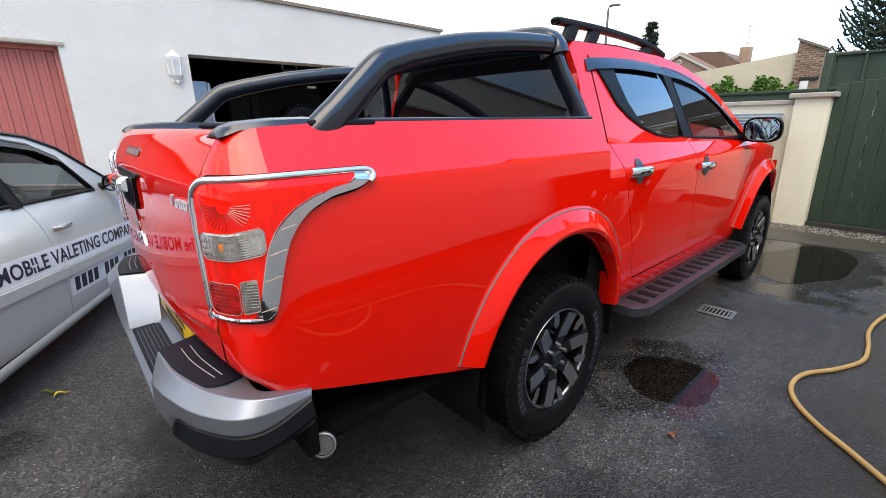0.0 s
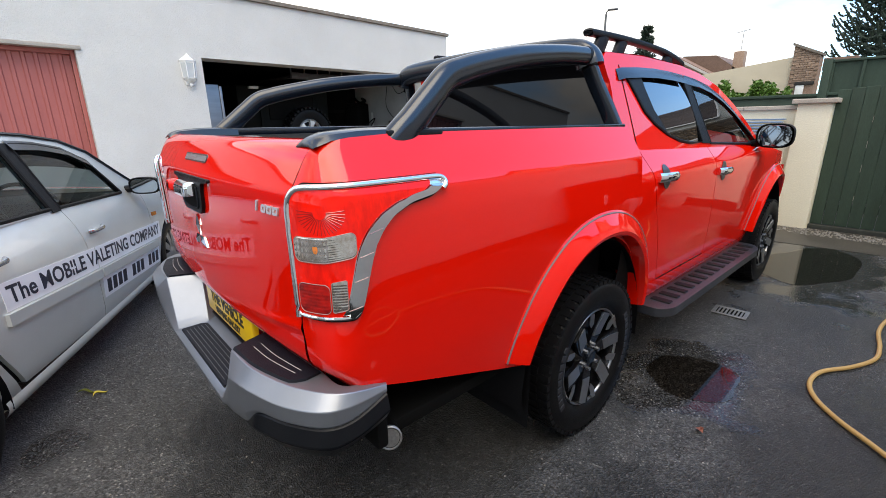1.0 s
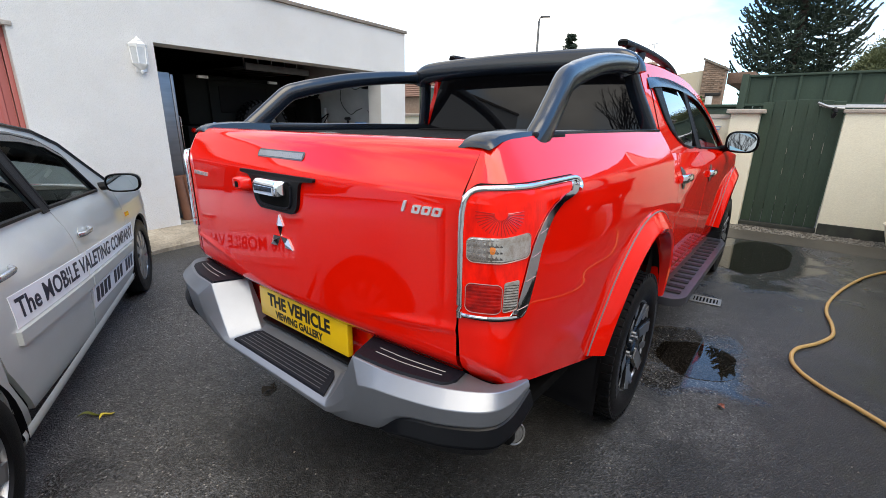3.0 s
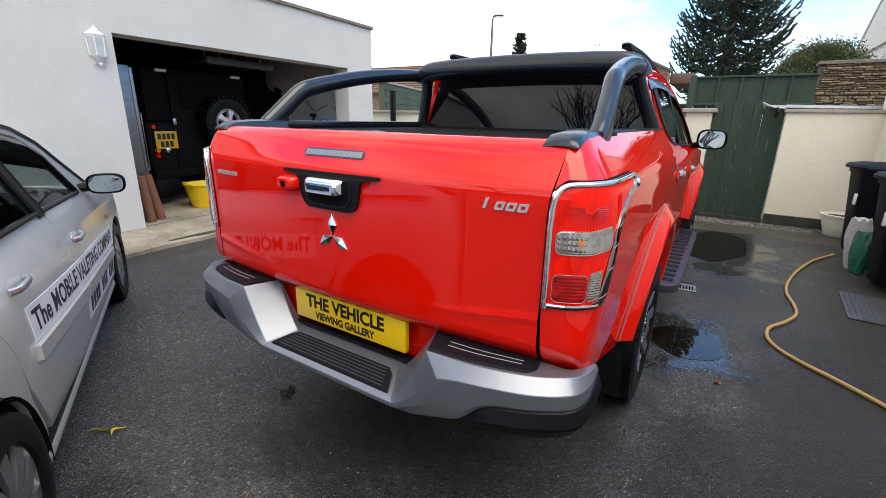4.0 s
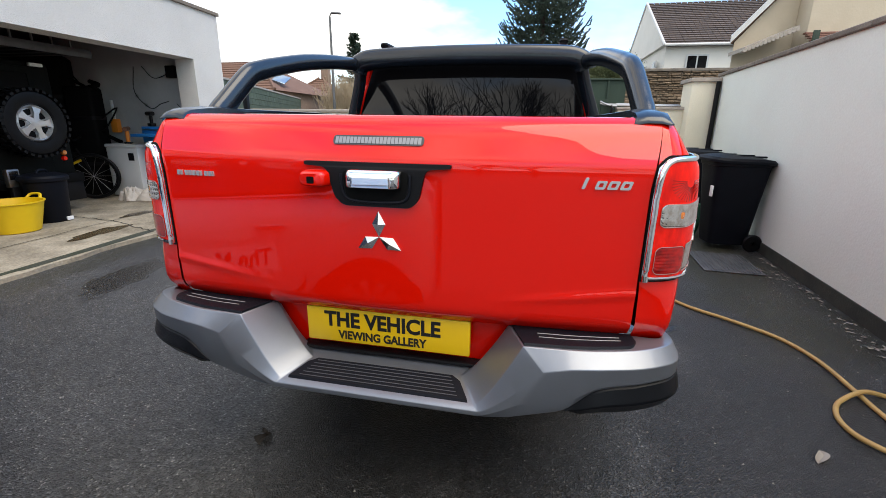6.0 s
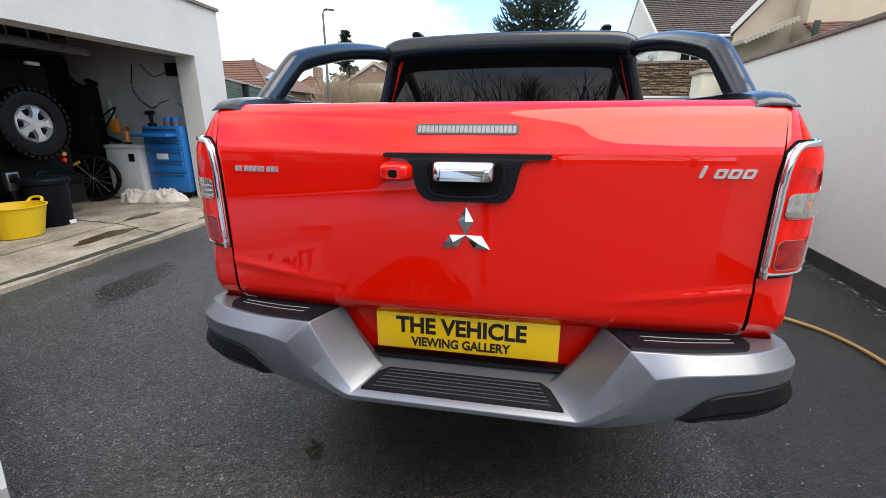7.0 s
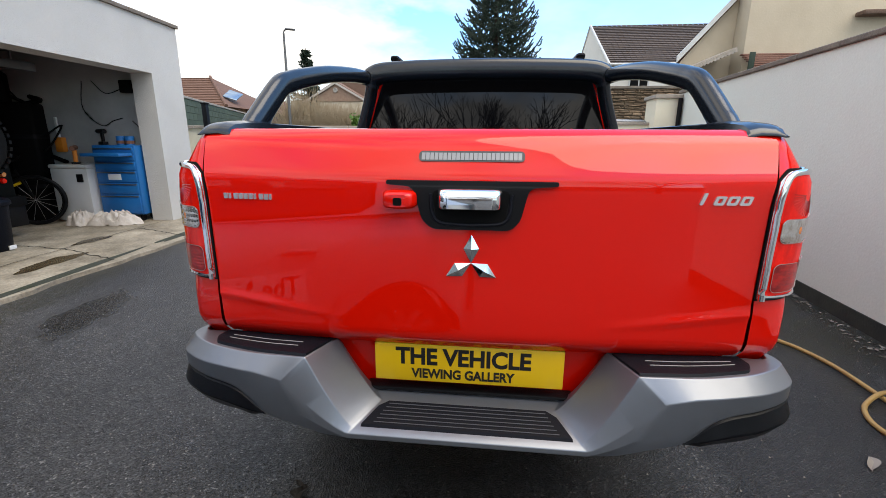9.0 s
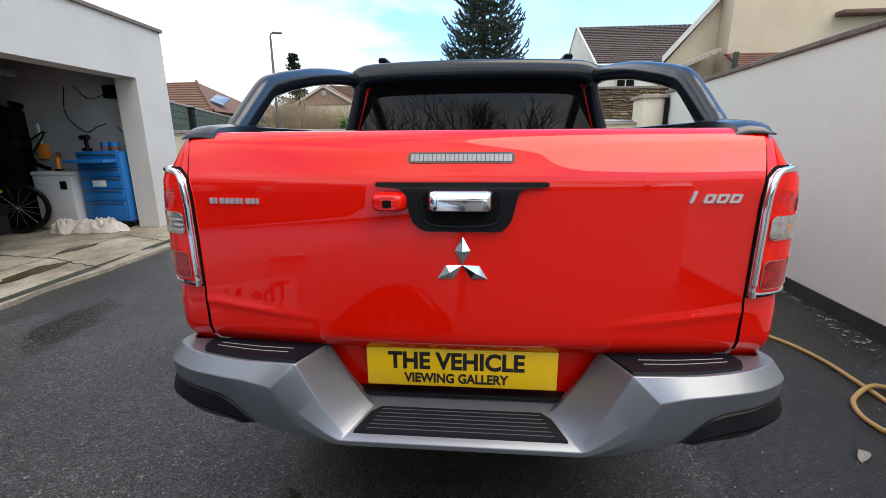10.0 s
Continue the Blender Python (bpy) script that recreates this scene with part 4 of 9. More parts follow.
def lamp_high(u):
    return 1.30 - 0.02 * max(0, (0.80 - u) / 0.035) ** 2


def patch(bm, us, lo, hi, off, s, nz=6, skirt=True):
    """A raised patch of the skin between two heights, with its rim."""
    cols = [(u, lo(u), hi(u)) for u in us if hi(u) - lo(u) > 0.002]
    pts = [[skin(u, a + (b - a) * i / nz, off, s) for i in range(nz + 1)] for u, a, b in cols]
    base = [[skin(u, a + (b - a) * i / nz, 0, s) for i in range(nz + 1)] for u, a, b in cols]
    grid(bm, lambda i, j: pts[i][j], range(len(cols)), range(nz + 1))
    if skirt:
        for j in (0, nz):
            grid(bm, lambda i, w: pts[i][j].lerp(base[i][j], w), range(len(cols)), [0, 1])
        for i in (0, len(cols) - 1):
            grid(bm, lambda j, w: pts[i][j].lerp(base[i][j], w), range(nz + 1), [0, 1])
    return bm


LU = lin(0.761, 0.99, 26) + lin(1.0, 1.238, 30)
def soft_box(u0, u1, z0, z1, r=0.018):
    """Lower and upper edge of a patch with rounded ends, and its columns."""
    def cut(u):
        d = min(u - u0, u1 - u)
        return r - math.sqrt(max(0.0, r * r - (r - max(0.0, min(r, d))) ** 2))
    us = [u0 + r * (1 - math.cos(a)) * 0.999 + 0.0002 for a in lin(0, math.pi / 2, 7)] + lin(u0 + r + 0.004, u1 - r - 0.004, 14) + [u1 - r * (1 - math.cos(a)) - 0.0002 for a in lin(math.pi / 2, 0, 7)]
    return us, (lambda u: z0 + cut(u)), (lambda u: z1 - cut(u))


def rim(us, lo, hi, off, s):
    return [skin(u, lo(u), off, s) for u in us] + [skin(u, hi(u), off, s) for u in us[::-1]] + [skin(us[0], lo(us[0]), off, s)]


def ripple(u0, u1, lo, hi, s, kind):
    """A moulded lens: fine upright flutes crossed by a few steps."""
    bm = bmesh.new()
    us = lin(u0, u1, 72)
    def fn(u, v):
        a, b = lo(u), hi(u)
        f = (u - u0) / (u1 - u0)
        if kind == "lamp_clear":
            cell = abs(math.sin(math.pi * (u - u0) / 0.011)) * abs(math.sin(math.pi * (4 * v + 0.5)))
            dash = math.sin(2 * math.pi * (11 * v + 0.8 * f))
            k = min(1.0, max(0.0, (f - 0.5) / 0.12)) if u1 - u0 > 0.1 else 1.0
            wave = 0.0010 * cell * (1 - k) + 0.00022 * dash * k
        else:
            wave = 0.00022 * math.sin(2 * math.pi * v * 8)
        edge = min(1, 12 * v, 12 * (1 - v))
        return skin(u, a + (b - a) * v, 0.0150 + (0.0012 + wave) * edge, s)
    return grid(bm, fn, us, lin(0, 1, 40))


for s in (-1, 1):
    lamp = part("tail_lamp", patch(bmesh.new(), LU, lamp_low, lamp_high, 0.008, s, 12), M["chrome"], truck, "chrome-rimmed rear lamp cluster")
    def clip(a, b, ia=0.777, ib=1.20):
        lo = lambda u: max(a, lamp_low(u) + 0.010, lamp_low(u + 0.040) + 0.010)
        hi = lambda u: min(b, lamp_high(u) - 0.010)
        return [u for u in lin(ia, ib, 60)], lo, hi
    us, lo, hi = clip(0.97, 1.30, 0.774, 1.205)
    lens = part("red_lens", patch(bmesh.new(), us, lo, hi, 0.013, s, 16), M["lamp_red"], lamp, "deep red moulded lens")
    for name, u0, u1, z0, z1, mt, lb in (("reversing_lens", 0.782, 0.944, 1.117, 1.180, "lamp_clear", "clear reversing lens"),
                                         ("red_reflector", 0.782, 0.870, 0.984, 1.062, "lamp_dkred", "dark red reflector"),
                                         ("lower_lens", 0.874, 0.914, 0.986, 1.066, "lamp_clear", "clear lower lens")):
        us, lo, hi = soft_box(u0, u1, z0, z1, 0.016 if u1 - u0 > 0.07 else 0.006)
        if name != "red_reflector":
            lo, hi = (lambda u, g=lo: g(u) + 0.16 * max(0, u - 0.865)), (lambda u, g=hi: g(u) + 0.16 * max(0, u - 0.865))
        part(name, ripple(us[0], us[-1], lo, hi, s, mt), M[mt], lens, lb)
        part("lens_rim", tube(bmesh.new(), rim(us, lo, hi, 0.0160, s), 0.0009, 6), M["lens_edge"], lens, "thin pale lens rim")
    part("indicator_bulb", grid(bmesh.new(), lambda r, a: skin(0.842 + 0.012 * r * math.cos(a), 1.150 + 0.015 * r * math.sin(a), 0.0172 - 0.002 * r * r, s), lin(0.02, 1, 4), lin(0, 2 * math.pi, 16)), M["amber"], lens, "amber bulb behind clear plastic")
    for k in range(21):
        a = radians(-185 + 190 * k / 20)
        part("lens_ray", tube(bmesh.new(), [skin(0.862 + 0.95 * r * math.cos(a), 1.238 + 0.8 * r * math.sin(a), 0.0132, s) for r in lin(0.018, 0.066, 5)], 0.0011, 5), M["lamp_ray"], lens, "moulded red ray")
    frame_path = smooth_path([(0.768, 0.962, 0), (0.768, 1.05, 0), (0.768, 1.15, 0), (0.769, 1.24, 0), (0.773, 1.272, 0), (0.785, 1.288, 0), (0.81, 1.295, 0), (0.88, 1.297, 0), (0.99, 1.298, 0), (1.1, 1.298, 0), (1.20, 1.298, 0), (1.226, 1.295, 0), (1.236, 1.286, 0), (1.234, 1.274, 0), (1.222, 1.266, 0)], 5)
    part("chrome_frame", tube(bmesh.new(), [skin(p.x, p.y, 0.0125, s) for p in frame_path], 0.0085, 14), M["chrome"], lamp, "polished chrome frame")
    part("chrome_foot", tube(bmesh.new(), [skin(u, lamp_low(u) + 0.006, 0.011, s) for u in lin(0.768, 0.945, 12)], 0.006, 8), M["chrome"], lamp, "polished chrome lower frame")
    part("chrome_blade", patch(bmesh.new(), lin(0.916, 1.230, 48), lambda u: lamp_low(u) + 0.002, lambda u: min(max(lamp_low(u) + 0.020, lamp_low(u + 0.038) + 0.008), lamp_high(u) - 0.02), 0.0165, s, 3), M["dark_chrome"], lamp, "dark mirror-chrome blade round the lens")
    for z in (1.00, 1.075, 1.135, 1.19):
        ub = next(u for u in lin(0.93, 1.2, 200) if lamp_low(u) >= z - 0.012)
        part("blade_line", tube(bmesh.new(), [skin(u, z + 0.25 * (u - ub), 0.0172, s) for u in lin(ub - 0.036, ub - 0.002, 4)], 0.0009, 5), M["lens_edge"], lamp, "thin pale joint line")
    gap_lo, gap_hi = (lambda u: lamp_low(u) - 0.007), (lambda u: lamp_high(u) + 0.006)
    part("lamp_gasket", patch(bmesh.new(), [0.7585] + LU[:-2], gap_lo, gap_hi, 0.003, s, 12), M["gap"], lamp, "black gasket")

# rear bumper
STN = [
    [(-0.005, 0.00, 0.600), (-0.055, 0.000, 0.588), (-0.165, 0.00, 0.562), (-0.180, 0.00, 0.553), (-0.180, 0.00, 0.538), (-0.165, 0.00, 0.526), (-0.03, 0.0, 0.51)],
    [(-0.005, 0.29, 0.600), (-0.055, 0.262, 0.588), (-0.165, 0.32, 0.562), (-0.180, 0.335, 0.553), (-0.180, 0.335, 0.538), (-0.165, 0.325, 0.526), (-0.03, 0.3, 0.51)],
    [(-0.010, 0.40, 0.758), (-0.020, 0.405, 0.770), (-0.155, 0.455, 0.772), (-0.190, 0.515, 0.716), (-0.188, 0.450, 0.600), (-0.170, 0.42, 0.540), (-0.03, 0.4, 0.51)],
    [(-0.008, 0.57, 0.760), (-0.018, 0.57, 0.771), (-0.152, 0.575, 0.774), (-0.190, 0.585, 0.734), (-0.184, 0.575, 0.625), (-0.172, 0.57, 0.588), (-0.07, 0.57, 0.56)],
    [(-0.004, 0.66, 0.760), (-0.012, 0.66, 0.771), (-0.138, 0.665, 0.774), (-0.176, 0.675, 0.738), (-0.168, 0.668, 0.674), (-0.160, 0.665, 0.662), (-0.07, 0.66, 0.66)],
    [(0.0, 0.76, 0.760), (-0.006, 0.76, 0.770), (-0.102, 0.775, 0.772), (-0.138, 0.790, 0.736), (-0.133, 0.787, 0.686), (-0.126, 0.780, 0.676), (-0.05, 0.76, 0.68)],
    [(0.0, 0.84, 0.757), (0.0, 0.845, 0.767), (-0.045, 0.862, 0.769), (-0.075, 0.880, 0.734), (-0.072, 0.880, 0.688), (-0.066, 0.874, 0.679), (0.0, 0.84, 0.68)],
    [(0.05, 0.868, 0.750), (0.05, 0.872, 0.758), (0.015, 0.893, 0.760), (0.000, 0.908, 0.732), (0.002, 0.908, 0.694), (0.006, 0.902, 0.686), (0.04, 0.87, 0.69)],
    [(0.12, 0.885, 0.738), (0.12, 0.888, 0.742), (0.115, 0.898, 0.742), (0.11, 0.905, 0.732), (0.11, 0.905, 0.724), (0.11, 0.902, 0.720), (0.12, 0.888, 0.715)],
]


def station(f, s):
    """The bumper's outline at f, from 0 in the middle to 8 at the tip."""
    i = min(7, int(f))
    t = f - i
    out = []
    for k in range(7):
        P = [Vector(STN[max(0, min(8, j))][k]) for j in (i - 1, i, i + 1, i + 2)]
        if i >= 3:
            a, b, c, d = P
            p = 0.5 * ((2 * b) + (c - a) * t + (2 * a - 5 * b + 4 * c - d) * t * t + (3 * b - a - 3 * c + d) * t ** 3)
        else:
            p = P[1].lerp(P[2], t)
            if i == 1:
                p.z = P[1].z + (P[2].z - P[1].z) * t ** 1.3
        out.append(Vector((p.x, s * p.y, p.z)))
    return out


bm = bmesh.new()
fs = lin(0, 1, 6) + lin(1.06, 2, 16) + lin(2.2, 8, 40)
cols = [station(f, 1) for f in fs[::-1]] + [station(f, -1) for f in fs[1:]]
rows = [[bm.verts.new(p) for p in c] for c in cols]
for a, b in zip(rows, rows[1:]):
    for i in range(6):
        bm.faces.new((a[i], b[i], b[i + 1], a[i + 1]))
bumper = part("rear_bumper", bm, M["silver"], truck, "satin silver rear step bumper", 28)
mod = bumper.modifiers.new("soft", "BEVEL")
mod.width, mod.segments, mod.limit_method, mod.angle_limit = 0.006, 3, "ANGLE", radians(22)


def on_top(f, t, s, up):
    st = station(f, s)
    return st[1].lerp(st[2], t) + Vector((0, 0, up))


M["rib"] = pbr("rib_grey", (0.070, 0.070, 0.078), 0.4)
M["rib_bright"] = pbr("rib_bright", (0.30, 0.29, 0.28), 0.35)


def pad(f0, f1, reach, ribs, rib_mat, rib_span, s=0, n=12):
    """A raised black tread pad along the bumper top; reach(w) gives its back and front edge for w from 0 to 1."""
    side = lambda f: s if s else (1 if f >= 0 else -1)
    def fn(w, v, up):
        f = f0 + (f1 - f0) * w
        a, b = reach(w)
        return on_top(abs(f), a + (b - a) * v, side(f), up)
    ws, vs = lin(0, 1, 2 * n), lin(0.05, 0.95, 6)
    bm = bmesh.new()
    grid(bm, lambda w, v: fn(w, v, 0.0075), ws, vs)
    grid(bm, lambda w, v: fn(w, v, 0.0075 - 0.009 * (0.05 - v) / 0.05), ws, [0, 0.05])
    grid(bm, lambda w, v: fn(w, v, 0.0075 - 0.009 * (v - 0.95) / 0.05), ws, [0.95, 1])
    for w in (0, 1):
        grid(bm, lambda v, q: fn(w, v, 0.0075 - 0.009 * q), vs, [0, 1])
    ob = part("step_pad", bm, M["pad"], bumper, "ribbed black tread pad")
    for v in ribs:
        part("tread_rib", tube(bmesh.new(), [fn(w, v, 0.008) for w in lin(*rib_span, n)], 0.0013, 6), rib_mat, ob, "thin pale rib")


pad(-0.95, 0.95, lambda w: (0.05 + 0.20 * max(0, abs(2 * w - 1) - 0.96) / 0.04, 0.95), [0.16, 0.30, 0.44, 0.58, 0.72, 0.86], M["rib"], (0.05, 0.95), n=14)
for s in (-1, 1):
    pad(2.04, 5.05, lambda w: (0.06, 0.975 - 0.08 * w - 0.30 * max(0, (w - 0.9) / 0.1) ** 2), [0.40, 0.60], M["rib_bright"], (0.14, 0.86), s)


def corner_guard(bm, s):
    def fn(f, v):
        top = station(f, s)[5]
        low = 0.574 + 0.05 * max(0, (f - 6.2) / 1.8) + 0.02 * max(0, (3.6 - f) / 0.5)
        h = max(0.004, top.z - low)
        k = min(1, max(0.12, (f - 3.1) / 0.9))
        n = Vector((-1, 0.25 * s, 0)).lerp(Vector((-0.12, s, 0)), min(1, max(0, (f - 4.4) / 2.4))).normalized()
        o, q = [(-0.004, -0.06), (0.002, 0.0), (0.007, 0.03), (0.020, 0.42), (0.019, 0.50), (-0.004, 0.84), (-0.030, 1.0), (-0.12, 1.06)][v]
        return top + n * o * k + Vector((0, 0, -h * q))
    grid(bm, fn, lin(3.1, 8.0, 40), range(8))


both("bumper_corner", corner_guard, M["guard"], "black plastic bumper corner with a bevelled edge", bumper, 20)
part("plate_lamp_panel", B(-0.026, -0.32, 0.604, 0.02, 0.32, 0.616, 0.004), M["plastic"], bumper, "black strip under the plate")

# number plate with show lettering
plate = part("number_plate", B(-0.036, -0.285, 0.648, -0.012, 0.285, 0.772, 0.004), M["yellow_plate"], truck, "yellow display plate with black letters")
PM = Matrix.Translation((-0.0365, 0.015, 0)) @ Matrix(((0, 0, -1, 0), (-1, 0, 0, 0), (0, 1, 0, 0), (0, 0, 0, 1)))
letters("plate_letters", "THE VEHICLE", 0.074, M["ink"], PM @ Matrix.Translation((0, 0.730, 0)), plate, 0.408, depth=0.0006, bold=0.0026)
letters("plate_letters", "VIEWING GALLERY", 0.042, M["ink"], PM @ Matrix.Translation((0, 0.675, 0)), plate, 0.314, depth=0.0006, bold=0.0015)


def on_gate(y, z, off=0.0):
    return Vector((rear_x(abs(y), z) - off, y, z))


def rounded(pts, r=0.012, n=4):
    """Round the corners of a closed outline."""
    out = []
    c = len(pts)
    for i in range(c):
        p0, p, p1 = (Vector((*pts[j % c], 0)) for j in (i - 1, i, i + 1))
        d0, d1 = (p0 - p), (p1 - p)
        k = min(r, d0.length * 0.45, d1.length * 0.45)
        a, b = p + d0.normalized() * k, p + d1.normalized() * k
        for j in range(n + 1):
            t = j / n
            q = (1 - t) ** 2 * a + 2 * t * (1 - t) * p + t * t * b
            out.append((q.x, q.y))
    return out


def gate_slab(name, pts, mt, off, depth, label="", r=0.012, parent=None):
    return part(name, poly(bmesh.new(), [rounded(pts, r)], lambda a, b, o: on_gate(a, b, off + o), depth), mt, parent or tg, label)


stop = gate_slab("brake_light", [(-0.139, 1.316), (0.139, 1.316), (0.139, 1.343), (-0.139, 1.343)], M["brk"], 0.0, 0.003, "clear high-level brake light", 0.013)
for k in range(23):
    y = -0.1265 + 0.0115 * k
    part("lens_cell", poly(bmesh.new(), [[(y - 0.0048, 1.3205), (y + 0.0048, 1.3205), (y + 0.0048, 1.3385), (y - 0.0048, 1.3385)]], lambda a, b, o: on_gate(a, b, 0.0028 + o), 0.0012), M["lens_pale"], stop)
hs = gate_slab("handle_surround", [(-0.225, 1.268), (0.222, 1.268), (0.222, 1.257), (0.150, 1.252), (0.128, 1.165), (0.100, 1.140), (-0.108, 1.140), (-0.132, 1.165), (-0.152, 1.252), (-0.225, 1.257)], M["plastic"], 0.0, 0.012, "black plastic handle surround", 0.02)
gate_slab("handle_recess", [(-0.105, 1.245), (0.10, 1.245), (0.085, 1.155), (-0.09, 1.155)], M["gap"], 0.0125, 0.001, "dark recess behind the handle", 0.02)
def grip(bm, half, prof, ends):
    """A bar across the tailgate of the section prof (off, z), drawn in at its ends."""
    def fn(y, k):
        off, z = prof[k]
        e = max(0.0, (abs(y) - half + ends) / ends)
        c = 1.222 + (z - 1.222) * (1 - 0.16 * e ** 3)
        return on_gate(y, c, 0.010 + (off - 0.010) * (1 - 0.55 * e ** 4))
    ys_ = [-half * math.cos(a) for a in lin(0, math.pi, 40)]
    grid(bm, fn, ys_, range(len(prof)))
    for y in (-half, half):
        bm.faces.new([bm.verts.new(fn(y, k)) for k in range(len(prof))])
    return bm


part("handle", grip(bmesh.new(), 0.083, [(0.010, 1.250), (0.026, 1.250), (0.036, 1.247), (0.043, 1.240), (0.047, 1.231), (0.047, 1.203), (0.044, 1.199), (0.030, 1.198)], 0.03), M["chrome"], tg, "bright chrome tailgate handle", 40)
part("handle_inset", grip(bmesh.new(), 0.062, [(0.044, 1.229), (0.0495, 1.228), (0.0505, 1.214), (0.0495, 1.201), (0.044, 1.200)], 0.008), M["chrome"], tg, "polished inset plate of the handle", 30)
part("handle_bowl", tube(bmesh.new(), [on_gate(y, z, 0.013) for y, z in [(p.x, p.y) for p in smooth_path([(-0.108, 1.235, 0), (-0.104, 1.185, 0), (-0.085, 1.160, 0), (-0.03, 1.154, 0), (0.03, 1.154, 0), (0.08, 1.160, 0), (0.099, 1.185, 0), (0.103, 1.235, 0)], 5)]], 0.0045, 8), M["pad"], tg, "raised black rim of the handle bowl")
def cam_shell(i, w):
    k, off = ((1.12, -0.002), (1.10, 0.012), (1.0, 0.030), (0.86, 0.042), (0.70, 0.046), (0.01, 0.046))[i]
    a = 2 * math.pi * w
    c, q = math.cos(a), math.sin(a)
    return on_gate(0.186 + 0.042 * k * math.copysign(abs(c) ** 0.5, c), 1.218 + 0.023 * k * math.copysign(abs(q) ** 0.5, q), off)
cam_box = part("camera_cover", grid(bmesh.new(), cam_shell, range(6), lin(0, 1, 28)), M["red"], tg, "red reversing camera housing")
gate_slab("camera_lens", [(0.174, 1.206), (0.197, 1.206), (0.197, 1.226), (0.174, 1.226)], M["gap"], 0.0455, 0.002, "black camera lens", 0.005, cam_box)
# three chrome lozenges
for k in range(3):
    a = radians(90 + 120 * k)
    c, q = math.cos(a), math.sin(a)
    L, W = 0.079, 0.021
    pts = [(0.0, 0.0), (L / 2, W), (L, 0.0), (L / 2, -W)]
    bm = bmesh.new()
    def pl(px, py, o):
        return on_gate(-0.006 + px * c - py * q, 1.047 + px * q + py * c, o)
    vs = [bm.verts.new(pl(x, y, 0.004)) for x, y in pts]
    lo = [bm.verts.new(pl(x, y, -0.002)) for x, y in pts]
    top = bm.verts.new(pl(L / 2, 0, 0.012))
    for i in range(4):
        j = (i + 1) % 4
        bm.faces.new((vs[i], vs[j], top))
        bm.faces.new((vs[j], vs[i], lo[i], lo[j]))
    part("emblem_lozenge", bm, M["chrome"], tg, "chrome lozenge of the emblem", 10)
# chrome badges kept as plain blocks
for k in range(10):
    y = 0.704 - 0.0157 * k
    w = 0.006 if k in (1, 6, 9) else 0.0122
    gate_slab("badge_block", [(y, 1.206), (y - w, 1.206), (y - w, 1.222), (y, 1.222)], M["badge"], 0.0, 0.004, "", 0.002)
for y0, w, h, hollow in ((-0.578, 0.009, 0.031, False), (-0.612, 0.026, 0.023, True), (-0.644, 0.027, 0.023, True), (-0.677, 0.027, 0.023, True)):
    sh = 0.35
    pt = lambda a, b: (y0 - a - sh * b, 1.214 + b)
    outer = rounded([pt(0, 0), pt(w, 0), pt(w, h), pt(0, h)], 0.005)
    loops = [outer]
    if hollow:
        loops.append(rounded([pt(0.0075, 0.006), pt(w - 0.0075, 0.006), pt(w - 0.0075, h - 0.006), pt(0.0075, h - 0.006)], 0.003)[::-1])
    part("badge_block", poly(bmesh.new(), loops, lambda a, b, o: on_gate(a, b, o), 0.005), M["badge"], tg)


# sports bar
def side_bar(bm, s):
    pts = smooth_path([(0.238, s * 0.786, 1.368), (0.266, s * 0.786, 1.392), (0.294, s * 0.785, 1.417), (0.324, s * 0.782, 1.442), (0.396, s * 0.774, 1.504), (0.474, s * 0.763, 1.567), (0.545, s * 0.755, 1.592), (0.64, s * 0.743, 1.616), (0.87, s * 0.720, 1.662), (1.16, s * 0.695, 1.698), (1.43, s * 0.678, 1.716)], 8)
    tube(bm, pts, lambda f: 0.032, 20, lambda f: 0.048 - 0.011 * f, power=2.3)


both("side_bar", side_bar, M["gloss"], "satin black sports bar tube")
both("bar_collar", lambda bm, s: tube(bm, [(1.375, s * 0.681, 1.7125), (1.395, s * 0.680, 1.714)], 0.0335, 20, 0.0385, power=2.3), M["plastic"], "black bar joint")
half = [(1.432, 0.678, 1.672), (1.430, 0.668, 1.700), (1.428, 0.640, 1.726), (1.424, 0.575, 1.742), (1.42, 0.40, 1.750), (1.418, 0.2, 1.754), (1.418, 0.0, 1.756)]
hoop = smooth_path([(a, -b, c) for a, b, c in half] + half[-2::-1], 6)
part("roll_hoop", tube(bmesh.new(), hoop, 0.058, 20, 0.052, up=(1, 0, 0), power=2.8), M["gloss"], truck, "satin black roll hoop over the cab back")
both("hoop_leg", lambda bm, s: tube(bm, smooth_path([(1.545, s * 0.768, 1.395), (1.515, s * 0.726, 1.50), (1.48, s * 0.686, 1.60), (1.445, s * 0.655, 1.70)], 5), 0.036, 16, 0.028, up=(1, 0, 0), power=2.6), M["gloss"], "satin black leg of the roll hoop")
both("bar_foot", lambda bm, s: box(bm, 0.22, s * 0.776 - 0.034, 1.398, 0.42, s * 0.776 + 0.034, 1.422, 0.008), M["plastic"], "black bar foot")
both("bed_rail_cap", lambda bm, s: box(bm, 0.30, s * 0.760 - 0.044, 1.385, 1.565, s * 0.760 + 0.044, 1.424, 0.006), M["gloss"], "black bed rail cap")


